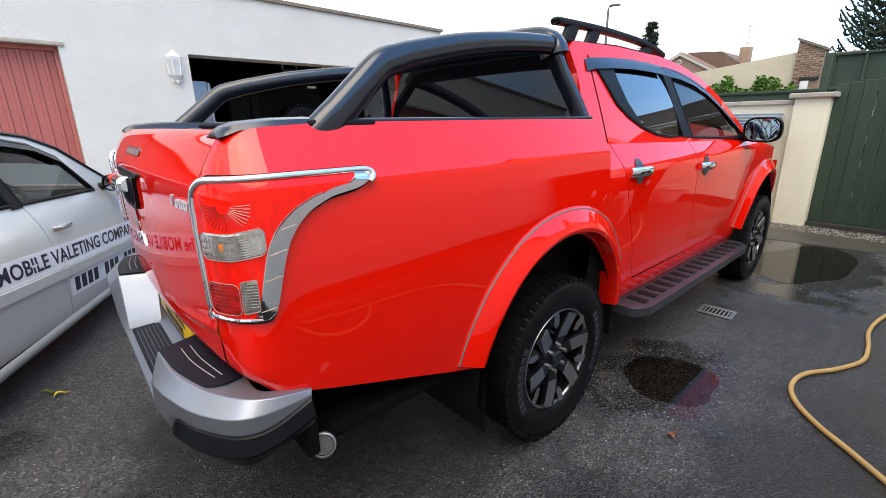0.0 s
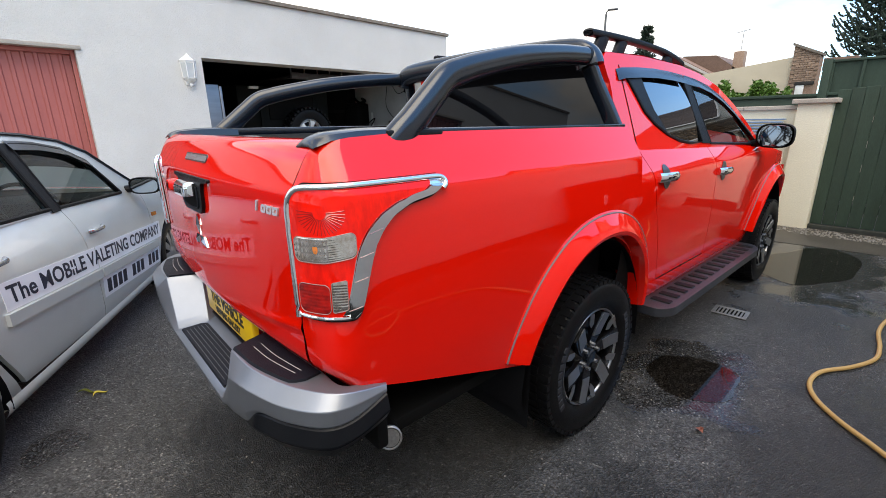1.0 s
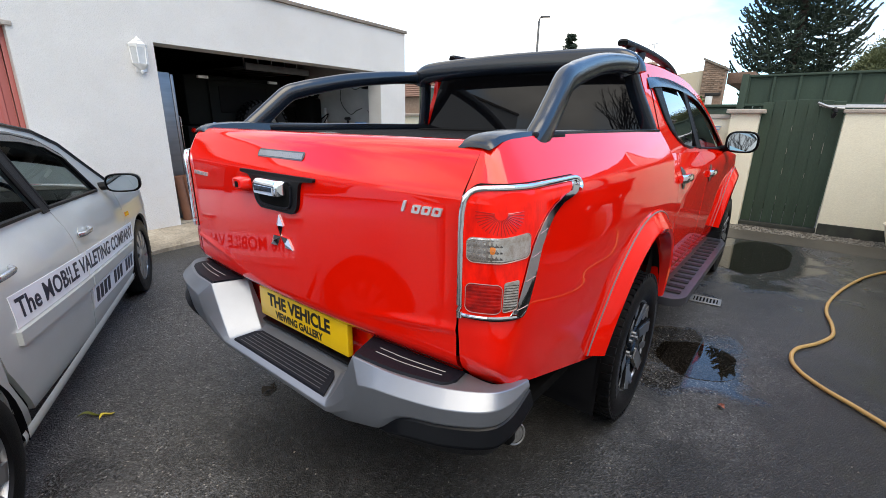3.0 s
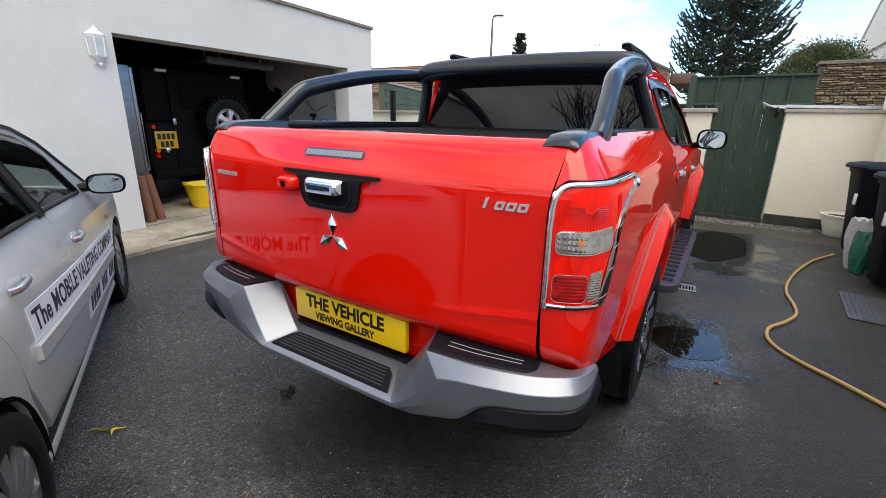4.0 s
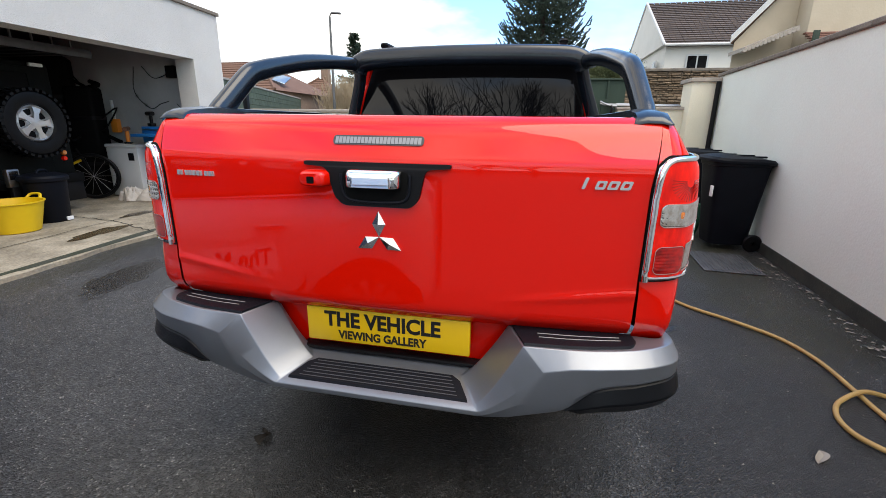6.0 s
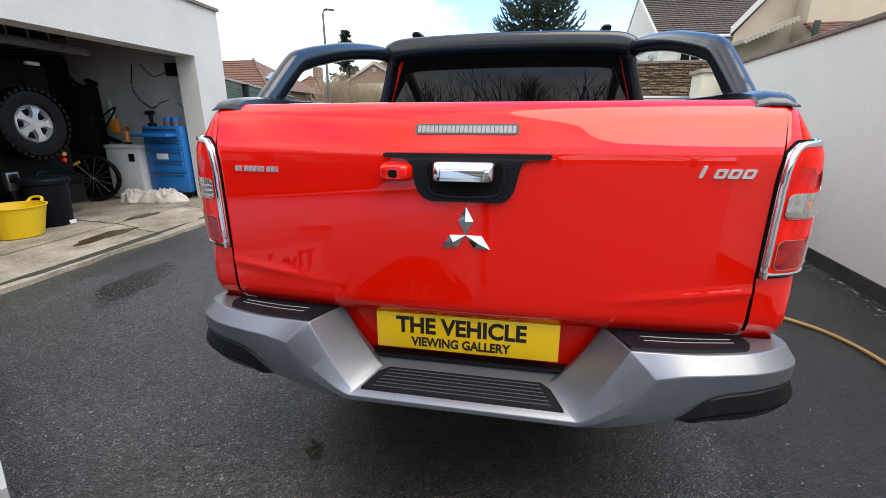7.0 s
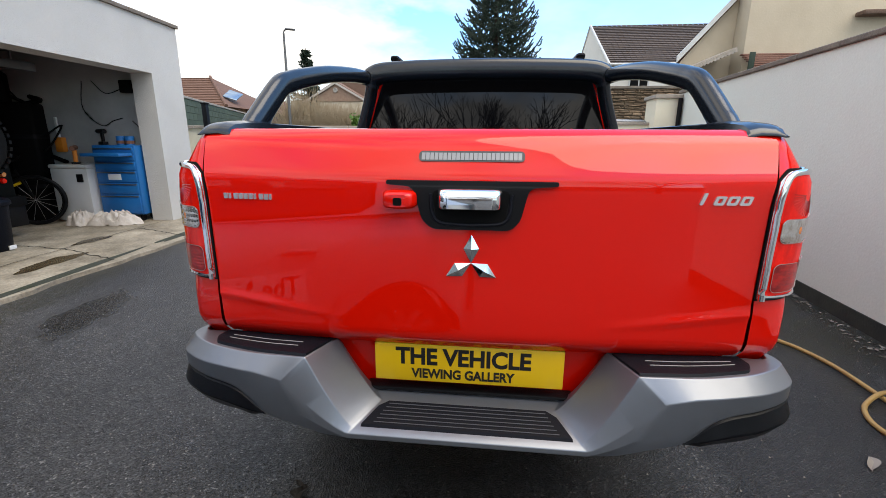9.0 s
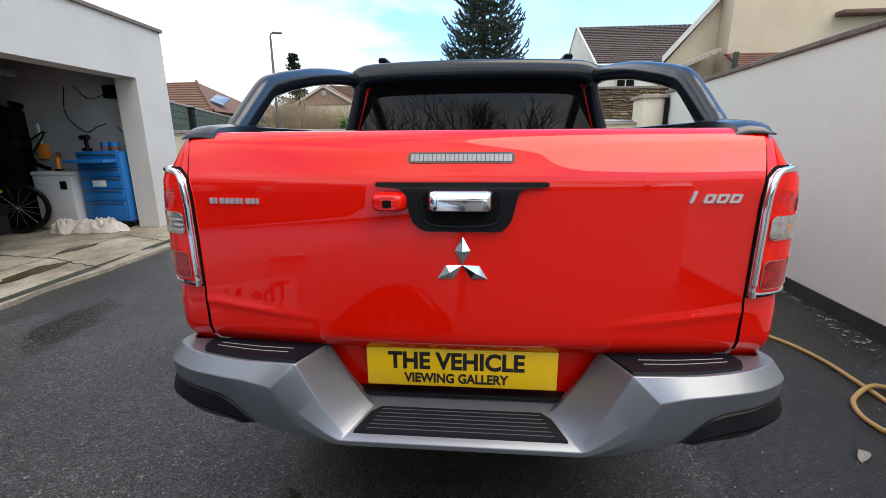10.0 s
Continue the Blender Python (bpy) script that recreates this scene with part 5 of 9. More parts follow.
def rail_end(bm, s):
    prof = [(0.008, 1.388), (0.012, 1.396), (0.026, 1.407), (0.055, 1.417), (0.14, 1.425), (0.22, 1.427), (0.30, 1.425), (0.33, 1.42)]
    ys = [0.706, 0.714, 0.740, 0.776, 0.796, 0.806]
    dz = [-0.040, -0.004, 0.002, 0.001, -0.004, -0.018]
    grid(bm, lambda i, j: (prof[i][0], s * ys[j], max(1.385, prof[i][1] + dz[j])), range(len(prof)), range(6))
    for i in (0, len(prof) - 1):
        grid(bm, lambda j, w: (prof[i][0], s * ys[j], max(1.385, prof[i][1] + dz[j]) - 0.004 * w), range(6), [0, 1])


both("rail_end_cap", rail_end, M["gloss"], "black moulded end cap on the bed rail")
# roller cover
cover = part("roller_cover", B(0.062, -0.62, 1.37, 0.11, 0.62, 1.388, 0.006), M["plastic"], truck, "black roller load cover with aluminium slats")
slat = finish(B(0, -0.69, 1.378, 0.034, 0.69, 1.389, 0.003, seg=1), "slat", M["gap"])
for k in range(33):
    ob = new("slat", slat)
    ob.parent = cover
    ob.location.x = 0.113 + 0.038 * k
part("cover_canister", B(1.37, -0.66, 1.378, 1.54, 0.66, 1.398, 0.008), M["gap"], truck, "black roller canister by the cab")
part("cover_grip", grid(bmesh.new(), lambda y, v: (0.1 + 0.10 * v * (1 - (y / 0.12) ** 2), y, 1.390 + 0.012 * math.sin(v * 3.1) * (1 - (y / 0.12) ** 2)), lin(-0.12, 0.12, 10), lin(0, 1, 5)), M["gloss"], truck, "black grip of the load cover")

# roof rails and aerial fin
for s in (-1, 1):
    rr = part("roof_rail", tube(bmesh.new(), smooth_path([(1.60, s * 0.555, 1.848), (1.64, s * 0.555, 1.851), (2.0, s * 0.56, 1.852), (2.4, s * 0.56, 1.838), (2.62, s * 0.56, 1.812), (2.74, s * 0.56, 1.785)], 5), 0.026, 10, 0.017, power=3), M["plastic"], truck, "black roof rail")
    for x0, x1 in ((1.68, 1.79), (1.88, 1.99), (2.48, 2.62)):
        z = 1.845 if x0 < 2 else 1.825
        part("rail_foot", grid(bmesh.new(), lambda a, b: (x0 + (x1 - x0) * (0.5 + 0.5 * math.cos(a)) - 0.05 * b, s * (0.56 + 0.02 * math.sin(a)), 1.76 + (z - 1.76) * (1 - b)), lin(0, 2 * math.pi, 12), lin(0, 1, 3)), M["plastic"], rr, "black rail foot")

# side steps, mud flaps, exhaust, mirrors, handles
def side_step(bm, s):
    outline = [(1.86, 0.80), (1.87, 0.955), (1.95, 1.0), (3.62, 1.0), (3.74, 0.94), (3.76, 0.80)]
    poly(bm, [rounded(outline, 0.05, 5)], lambda a, b, o: Vector((a, s * b, 0.395 + o)), 0.05)


for s in (-1, 1):
    bm = bmesh.new()
    side_step(bm, s)
    st = part("side_step", bm, M["step"], truck, "black side step with raised treads")
    md = st.modifiers.new("soft", "BEVEL")
    md.width, md.segments, md.limit_method = 0.01, 2, "ANGLE"
    for k in range(15):
        x = 1.98 + 0.115 * k
        part("tread_block", box(bmesh.new(), x, s * 0.905 - 0.055, 0.444, x + 0.05, s * 0.905 + 0.055, 0.453, 0.004, seg=1), M["plastic"], st)
both("mud_flap", lambda bm, s: grid(bm, lambda y, z: (0.80 + 0.03 * (z - 0.3), s * y, z), lin(0.46, 0.885, 5), lin(0.22, 0.60, 5)), M["plastic"], "black rubber mud flap")
EXM = Matrix.Translation((0.15, -0.85, 0.515)) @ Vector((-0.42, -0.80, 0.30)).to_track_quat("Y", "Z").to_matrix().to_4x4()
ex = part("exhaust_pipe", lathe(bmesh.new(), [(0.034, -0.12), (0.035, 0.0), (0.0001, -0.004)], 24, EXM), M["gap"], truck, "sooty exhaust tail pipe")
part("exhaust_rim", lathe(bmesh.new(), [(0.0355, -0.012), (0.0365, 0.001), (0.033, 0.004), (0.0305, 0.0)], 28, EXM), M["steel"], ex, "bare steel pipe rim")
part("exhaust_mesh", lathe(bmesh.new(), [(0.0305, -0.001), (0.02, 0.0005), (0.0001, 0.001)], 24, EXM), M["soot"], ex, "grey sooty pipe mouth")


def mirror(s):
    def shell(w, t):
        a = 2 * math.pi * w
        k = [1.0, 1.06, 1.05, 0.95, 0.72, 0.35, 0.02][t]
        x = [3.545, 3.55, 3.58, 3.62, 3.66, 3.685, 3.692][t]
        c, q = math.cos(a), math.sin(a)
        return (x, s * (0.978 + 0.112 * k * math.copysign(abs(c) ** 0.6, c)), 1.318 + 0.083 * k * math.copysign(abs(q) ** 0.7, q))
    mr = part("door_mirror", grid(bmesh.new(), lambda w, t: shell(w, t), lin(0, 1, 32), range(7)), M["plastic"], truck, "black door mirror")
    bm = bmesh.new()
    vs = [bm.verts.new((3.540 + 0.006 * math.cos(a) + 0.007 * math.copysign(abs(math.sin(a)) ** 0.7, math.sin(a)), s * (0.978 + 0.100 * math.copysign(abs(math.cos(a)) ** 0.6, math.cos(a))), 1.318 + 0.075 * math.copysign(abs(math.sin(a)) ** 0.7, math.sin(a)))) for a in lin(0, 2 * math.pi, 32)[:-1]]
    bm.faces.new(vs)
    part("mirror_glass", bm, M["mirror_tint"], mr, "silvered mirror glass", 0)
    part("mirror_arm", tube(bmesh.new(), [(3.62, s * 0.90, 1.27), (3.66, s * 0.80, 1.245)], 0.03, 10), M["plastic"], mr, "black mirror arm")
    part("mirror_back", grid(bmesh.new(), lambda w, t: Vector(shell(w, t)) + Vector((0.002, 0, 0)), lin(0.52, 0.98, 20), range(2, 6)), M["chrome"], mr, "chrome mirror cap")



mirror(-1)
mirror(1)
for s in (-1, 1):
    for x, z in ((1.90, 1.158), (2.80, 1.118)):
        bm = bmesh.new()
        poly(bm, [[(x + 0.046 * math.cos(a), z + 0.062 * math.sin(a)) for a in lin(0, 2 * math.pi, 24)[:-1]]], lambda a, b, o: Vector((a, s * (flank_y(a, b) + 0.002 + o), b)), 0.002)
        rec = part("handle_cup", bm, M["step"], truck, "dark handle recess")
        part("door_handle", tube(bmesh.new(), smooth_path([(x - 0.105, s * (flank_y(x, z) + 0.006), z + 0.002), (x - 0.06, s * (flank_y(x, z) + 0.024), z + 0.003), (x + 0.06, s * (flank_y(x, z) + 0.026), z), (x + 0.105, s * (flank_y(x, z) + 0.006), z - 0.002)], 5), 0.015, 10, 0.024), M["chrome"], rec, "chrome door handle")

# wheels
def tyre_mesh():
    bm = bmesh.new()
    prof = [(0.232, -0.085), (0.243, -0.104), (0.266, -0.119), (0.300, -0.1225), (0.338, -0.119), (0.360, -0.110), (0.370, -0.098),
            (0.373, -0.06), (0.374, 0.0), (0.373, 0.06), (0.370, 0.098), (0.360, 0.110), (0.338, 0.119), (0.300, 0.1225), (0.266, 0.119), (0.243, 0.104), (0.232, 0.085)]
    return lathe(bm, prof, 64)


def tread_mesh():
    bm = bmesh.new()
    for k in range(56):
        for y0, y1, ph in ((-0.113, -0.070, 0.0), (-0.060, -0.010, 0.5), (0.010, 0.060, 0.0), (0.070, 0.113, 0.5)):
            a = 2 * math.pi * (k + ph) / 56
            r = 0.368 if abs(y0) > 0.1 or abs(y1) > 0.1 else 0.372
            box(bm, -0.014, y0, r - 0.012, 0.014, y1, r + 0.0065, 0, Matrix.Rotation(a, 4, "Y"))
    return bm


def wheel_parts(parent):
    """A wheel about the local y axis, its outer face at -y."""
    tyre = part("tyre", tyre_mesh(), M["tyre"], parent, "black all-terrain tyre", 30)
    tagged(part("tread", tread_mesh(), M["tyre"], tyre, "black tread blocks", 30), kind="stuff")
    bm = bmesh.new()
    for k in range(9):
        a = radians(62 + 7 * k)
        box(bm, -0.014, -0.1235, 0.278, 0.014, -0.1205, 0.312, 0.002, Matrix.Rotation(a, 4, "Y"), 1)
        a += math.pi
        box(bm, -0.014, -0.1235, 0.278, 0.014, -0.1205, 0.312, 0.002, Matrix.Rotation(a, 4, "Y"), 1)
    tagged(part("tyre_lettering", bm, M["tyre_mark"], parent, "raised grey lettering kept as blocks"), kind="stuff")
    rim = part("rim", lathe(bmesh.new(), [(0.226, 0.09), (0.215, 0.05), (0.205, 0.0), (0.205, -0.06), (0.214, -0.092), (0.224, -0.100), (0.229, -0.094), (0.231, -0.085)], 48), M["rim_dark"], parent, "black alloy rim")
    rim.scale = (1.045, 1, 1.045)
    part("rim_lip", lathe(bmesh.new(), [(0.2155, -0.0935), (0.219, -0.101), (0.2245, -0.1025), (0.227, -0.0985)], 64), M["rim_cut"], rim, "machined rim edge")
    part("rim_disc", lathe(bmesh.new(), [(0.206, -0.02), (0.12, -0.035), (0.085, -0.075), (0.07, -0.085), (0.04, -0.085), (0.001, -0.088)], 40), M["rim_dark"], rim, "black wheel centre")
    for k in range(6):
        R = Matrix.Rotation(radians(60 * k + 12), 4, "Y")
        bm = bmesh.new()
        pts = [(-0.030, 0.06), (0.030, 0.06), (0.040, 0.13), (0.058, 0.207), (-0.012, 0.213), (-0.030, 0.13)]
        poly(bm, [pts], lambda a, b, o: R @ Vector((a, -0.066 - 0.026 * (b - 0.05) / 0.16 - o, b)), 0.022)
        part("spoke", bm, M["rim_dark"], rim, "black spoke")
        bm = bmesh.new()
        poly(bm, [[(-0.022, 0.100), (0.036, 0.104), (0.044, 0.140), (0.062, 0.200), (0.008, 0.212), (-0.014, 0.150)]], lambda a, b, o: R @ Vector((a, -0.0885 - 0.026 * (b - 0.05) / 0.16 - o, b)), 0.003)
        poly(bm, [[(-0.034, 0.160), (-0.006, 0.140), (0.004, 0.160), (-0.022, 0.210), (-0.052, 0.206)]], lambda a, b, o: R @ Vector((a - 0.045, -0.080 - 0.026 * (b - 0.05) / 0.16 - o, b)), 0.003)
        part("spoke_face", bm, M["rim_cut"], rim, "machined silver spoke facet")
        n = Matrix.Rotation(radians(60 * k + 42), 4, "Y") @ Vector((0.058, 0, 0))
        part("wheel_nut", cyl(bmesh.new(), (n.x, -0.070, n.z), (n.x, -0.104, n.z), 0.011, 0.009, 6), M["rim_cut"], rim, "chrome wheel nut")
    part("centre_cap", lathe(bmesh.new(), [(0.034, -0.08), (0.034, -0.098), (0.028, -0.103), (0.001, -0.104)], 24), M["gloss"], rim, "black centre cap")


M["tyre_mark"] = pbr("tyre_mark", (0.016, 0.017, 0.021), 0.45)
wheel = new("wheel")
wheel.parent = truck
wheel.matrix_basis = pose(1.26, -0.80, 0.375)
wheel_parts(wheel)
for x, y, turn, spin in ((4.26, -0.80, 0, 25), (1.26, 0.80, 180, 40), (4.26, 0.80, 180, 10)):
    w = copy_thing(wheel, pose(x, y, 0.375, 0, spin, turn))

# a little of the cabin, seen through the front glass
part("dashboard", B(3.35, -0.70, 0.95, 3.75, 0.70, 1.22, 0.05), M["plastic"], truck, "dark dashboard")
for y in (-0.38, 0.38):
    part("front_seat", box(box(bmesh.new(), 2.62, y - 0.24, 0.72, 3.12, y + 0.24, 0.90, 0.05), 2.55, y - 0.24, 0.80, 2.70, y + 0.24, 1.40, 0.05), M["seat"] if "seat" in M else M["plastic"], truck, "dark cloth front seat")
    part("headrest", B(2.56, y - 0.13, 1.42, 2.66, y + 0.13, 1.60, 0.04), M["plastic"], truck, "dark headrest")
part("steering_wheel", lathe(bmesh.new(), [(0.175 + 0.014 * math.cos(a), 0.014 * math.sin(a)) for a in lin(0, 2 * math.pi, 8)[:-1]], 30, Matrix.Translation((3.22, -0.38, 1.14)) @ Matrix.Rotation(radians(90), 4, "Z") @ Matrix.Rotation(radians(-25), 4, "X"), True), M["plastic"], truck, "black steering wheel")

# ---- the silver hatchback ----
CM = Matrix.Translation((-0.468, 3.211, 0)) @ Matrix.Rotation(radians(63), 4, "Z")
car = thing("hatchback_car", "silver-grey hatchback with white lettered door signs, parked on tarmac", "car", CM)
c_y = curve_of([(0.16, 0.79), (0.22, 0.82), (0.32, 0.845), (0.50, 0.860), (0.68, 0.862), (0.80, 0.852), (0.88, 0.832), (0.95, 0.800), (1.02, 0.765)])


def car_y(x, z):
    k = max(0.0, (x - 0.15) / 0.75)
    r = max(0.0, (-2.9 - x) / 0.4)
    q = max(0.0, (-1.2 - x) / 0.9)
    return c_y(z) - 0.02 * q * q - 0.30 * k ** 2.4 - 0.26 * r ** 1.8


def car_belt(x):
    return float(np.interp(x, [-3.8, -2.4, -1.5, -0.62, -0.3, 0.2, 0.6, 0.9], [1.0, 1.0, 0.985, 0.955, 0.93, 0.87, 0.78, 0.66]))


def car_low(x):
    z = float(np.interp(x, [-3.9, -3.2, -2.4, -0.4, 0.4, 0.9], [0.30, 0.24, 0.20, 0.19, 0.22, 0.26]))
    for xc in (0.0, -2.70):
        d = (x - xc) / 0.355
        if abs(d) < 1:
            z = max(z, 0.30 + 0.365 * math.sqrt(1 - d * d))
    return z


def car_panel(bm, s, x0, x1, n, lean0=0.0, lean1=0.0, low=None):
    """A side panel between two upright edges; lean shifts the top of an edge."""
    def fn(a, v):
        xa, xb = x0 + lean0 * v, x1 + lean1 * v
        x = xa + (xb - xa) * a
        lo = (low or car_low)(x)
        z = lo + (car_belt(x) - lo) * v
        return (x, s * car_y(x, z), z)
    us, vs = lin(0, 1, n), lin(0, 1, 20)
    grid(bm, fn, us, vs)
    for a in (0, 1):
        grid(bm, lambda v, w: Vector(fn(a, v)) + Vector((0, -s * 0.02 * w, 0)), vs, [0, 1])
    for v in (0, 1):
        grid(bm, lambda a, w: Vector(fn(a, v)) + Vector((0, -s * 0.02 * w, 0)), us, [0, 1])


def both_car(name, build, material, label="", smooth=35.0):
    for s in (-1, 1):
        bm = bmesh.new()
        build(bm, s)
        part(name, bm, material, car, label, smooth)


def sill_low(x):
    return 0.27


both_car("front_wing", lambda bm, s: car_panel(bm, s, -0.452, 0.90, 44, 0.02), M["car_silver"], "silver front wing")
both_car("front_door", lambda bm, s: car_panel(bm, s, -1.392, -0.458, 16, -0.10, 0.02, sill_low), M["car_silver"], "silver front door")
both_car("rear_door", lambda bm, s: car_panel(bm, s, -2.17, -1.398, 16, -0.45, -0.10, lambda x: max(0.27, car_low(x))), M["car_silver"], "silver rear door")
both_car("rear_quarter", lambda bm, s: car_panel(bm, s, -3.28, -2.176, 40, 0.0, -0.45), M["car_silver"], "silver rear quarter")
both_car("sill", lambda bm, s: grid(bm, lambda x, v: (x, s * (0.832 + 0.012 * math.sin(v * 3.14) - 0.05 * v * v), 0.272 - 0.10 * v), lin(-2.36, -0.34, 12), lin(0, 1, 6)), M["car_silver"], "silver door sill")
both_car("door_gap", lambda bm, s: grid(bm, lambda x, v: (x, s * (car_y(x, 0.28 + 0.62 * v) - 0.025), 0.28 + 0.62 * v), lin(-2.7, -0.4, 8), lin(0, 1, 10)), M["gap"])
for xc in (0.0, -2.70):
    both_car("wheel_well", lambda bm, s: grid(bm, lambda ph, v: (xc + 0.37 * math.cos(ph), s * (0.84 - 0.30 * v), 0.28 + 0.38 * math.sin(ph)), lin(radians(-8), radians(188), 20), lin(0, 1, 3)), M["plastic"], "black wheel arch liner")


def car_glass(a, b, o=0.0, s=-1):
    y = 0.795 + (0.60 - 0.795) * (b - 0.96) / (1.41 - 0.96)
    return Vector((a, s * (y + o), b))


c_frame = [(-0.34, 0.945), (-0.58, 1.115), (-0.79, 1.268), (-1.03, 1.352), (-1.35, 1.395), (-1.75, 1.42), (-2.3, 1.425), (-2.75, 1.38), (-3.0, 1.25), (-3.16, 1.0), (-2.4, 0.998), (-1.5, 0.985)]
c_win_f = [(-0.71, 0.968), (-0.77, 1.064), (-0.87, 1.205), (-1.08, 1.302), (-1.30, 1.34), (-1.51, 1.355), (-1.50, 0.995)]
c_win_r = [(-1.58, 1.0), (-1.605, 1.36), (-2.0, 1.372), (-2.4, 1.36), (-2.62, 1.31), (-2.58, 1.05), (-2.5, 1.02)]
both_car("window_frame", lambda bm, s: poly(bm, [c_frame, c_win_f[::-1], c_win_r[::-1]], lambda a, b, o: car_glass(a, b, o, s), -0.03), M["car_silver"], "silver window surround", 20)
both_car("front_window", lambda bm, s: poly(bm, [c_win_f], lambda a, b, o: car_glass(a, b, o - 0.01, s)), M["glass"], "front side window")
both_car("rear_window", lambda bm, s: poly(bm, [c_win_r], lambda a, b, o: car_glass(a, b, o - 0.01, s)), M["glass"], "rear side window")
both_car("window_seal", lambda bm, s: tube(bm, [car_glass(a, b, 0.001, s) for a, b in c_win_f + c_win_f[:1]], 0.012, 6, up=(0, 1, 0)), M["plastic"], "black window seal")
both_car("window_seal", lambda bm, s: tube(bm, [car_glass(a, b, 0.001, s) for a, b in c_win_r + c_win_r[:1]], 0.012, 6, up=(0, 1, 0)), M["plastic"], "black window seal")
both_car("door_post", lambda bm, s: poly(bm, [[(-1.50, 0.98), (-1.51, 1.358), (-1.605, 1.365), (-1.58, 0.98)]], lambda a, b, o: car_glass(a, b, o + 0.002, s), 0.005), M["plastic"], "black door post")
both_car("roof_gutter", lambda bm, s: tube(bm, [car_glass(a, b + 0.004, 0.004, s) for a, b in [(-0.40, 0.99)] + c_frame[1:8]], 0.011, 8, up=(0, 1, 0)), M["gloss"], "black roof drip strip")
def wind(bm, s):
    pts = [(-0.86, 1.225), (-1.06, 1.318), (-1.3, 1.36), (-1.53, 1.375)]
    grid(bm, lambda i, v: car_glass(pts[i][0], pts[i][1] - 0.05 * v, 0.006 + 0.018 * v, s), range(4), lin(0, 1, 4))
both_car("wind_deflector", wind, M["gloss"], "smoked wind deflector")
part("roof", grid(bmesh.new(), lambda x, f: (x, (0.60 + 0.06 * (1.41 - float(np.interp(x, [-2.9, -2.75, -2.3, -1.75, -1.35, -1.03], [1.31, 1.38, 1.425, 1.42, 1.395, 1.352])))) * f, float(np.interp(x, [-2.9, -2.75, -2.3, -1.75, -1.35, -1.03], [1.31, 1.38, 1.425, 1.42, 1.395, 1.352])) + 0.035 * (1 - f * f)), lin(-2.9, -1.03, 20), lin(-1, 1, 14)), M["car_silver"], car, "silver car roof")
part("windscreen", grid(bmesh.new(), lambda t, f: (-1.03 + 0.70 * t + 0.12 * (1 - f * f), (0.62 + 0.17 * t) * f, 1.352 - 0.41 * t + 0.03 * (1 - f * f)), lin(0, 1, 8), lin(-1, 1, 12)), M["glass"], car, "clear windscreen")
part("rear_screen", grid(bmesh.new(), lambda t, f: (-2.9 - 0.36 * t, (0.60 - 0.04 * t) * f, 1.31 - 0.31 * t), lin(0, 1, 4), lin(-1, 1, 8)), M["glass_dark"], car, "dark rear screen")
part("bonnet", grid(bmesh.new(), lambda x, f: (x, car_y(x, car_belt(x)) * f, car_belt(x) + 0.05 * (1 - f * f)), lin(-0.42, 0.90, 18), lin(-1, 1, 14)), M["car_silver"], car, "silver bonnet")
part("front_bumper", grid(bmesh.new(), lambda f, z: (0.90 + 0.10 * (1 - f * f) + 0.03 * math.sin((z - 0.2) * 6), 0.52 * f, z), lin(-1, 1, 14), lin(0.22, 0.68, 8)), M["car_silver"], car, "silver front bumper")
part("tail_panel", grid(bmesh.new(), lambda f, z: (-3.28 - 0.06 * (1 - f * f), 0.58 * f, z), lin(-1, 1, 12), lin(0.28, 1.02, 8)), M["car_silver"], car, "silver tailgate")
part("floor_pan", B(-3.1, -0.60, 0.20, 0.7, 0.76, 0.30, 0.01), M["plastic"], car, "dark floor pan")
part("dashboard", B(-0.85, -0.70, 0.70, -0.40, 0.70, 0.95, 0.05), M["plastic"], car, "dark dashboard")
for y in (-0.36, 0.36):
    part("front_seat", box(box(bmesh.new(), -1.75, y - 0.23, 0.45, -1.25, y + 0.23, 0.62, 0.05), -1.88, y - 0.23, 0.5, -1.72, y + 0.23, 1.12, 0.05), M["seat_grey"], car, "grey cloth front seat")
    part("headrest", B(-1.88, y - 0.12, 1.13, -1.79, y + 0.12, 1.28, 0.03), M["seat_grey"], car, "grey headrest")
part("rear_bench", box(B(-2.75, -0.6, 0.45, -2.3, 0.6, 0.62, 0.05), -2.85, -0.6, 0.5, -2.7, 0.6, 1.1, 0.05), M["seat_grey"], car, "grey rear bench seat")
part("steering_wheel", lathe(bmesh.new(), [(0.18 + 0.013 * math.cos(a), 0.013 * math.sin(a)) for a in lin(0, 2 * math.pi, 8)[:-1]], 28, Matrix.Translation((-0.98, -0.36, 0.93)) @ Matrix.Rotation(radians(90), 4, "Z") @ Matrix.Rotation(radians(-25), 4, "X"), True), M["plastic"], car, "black steering wheel")


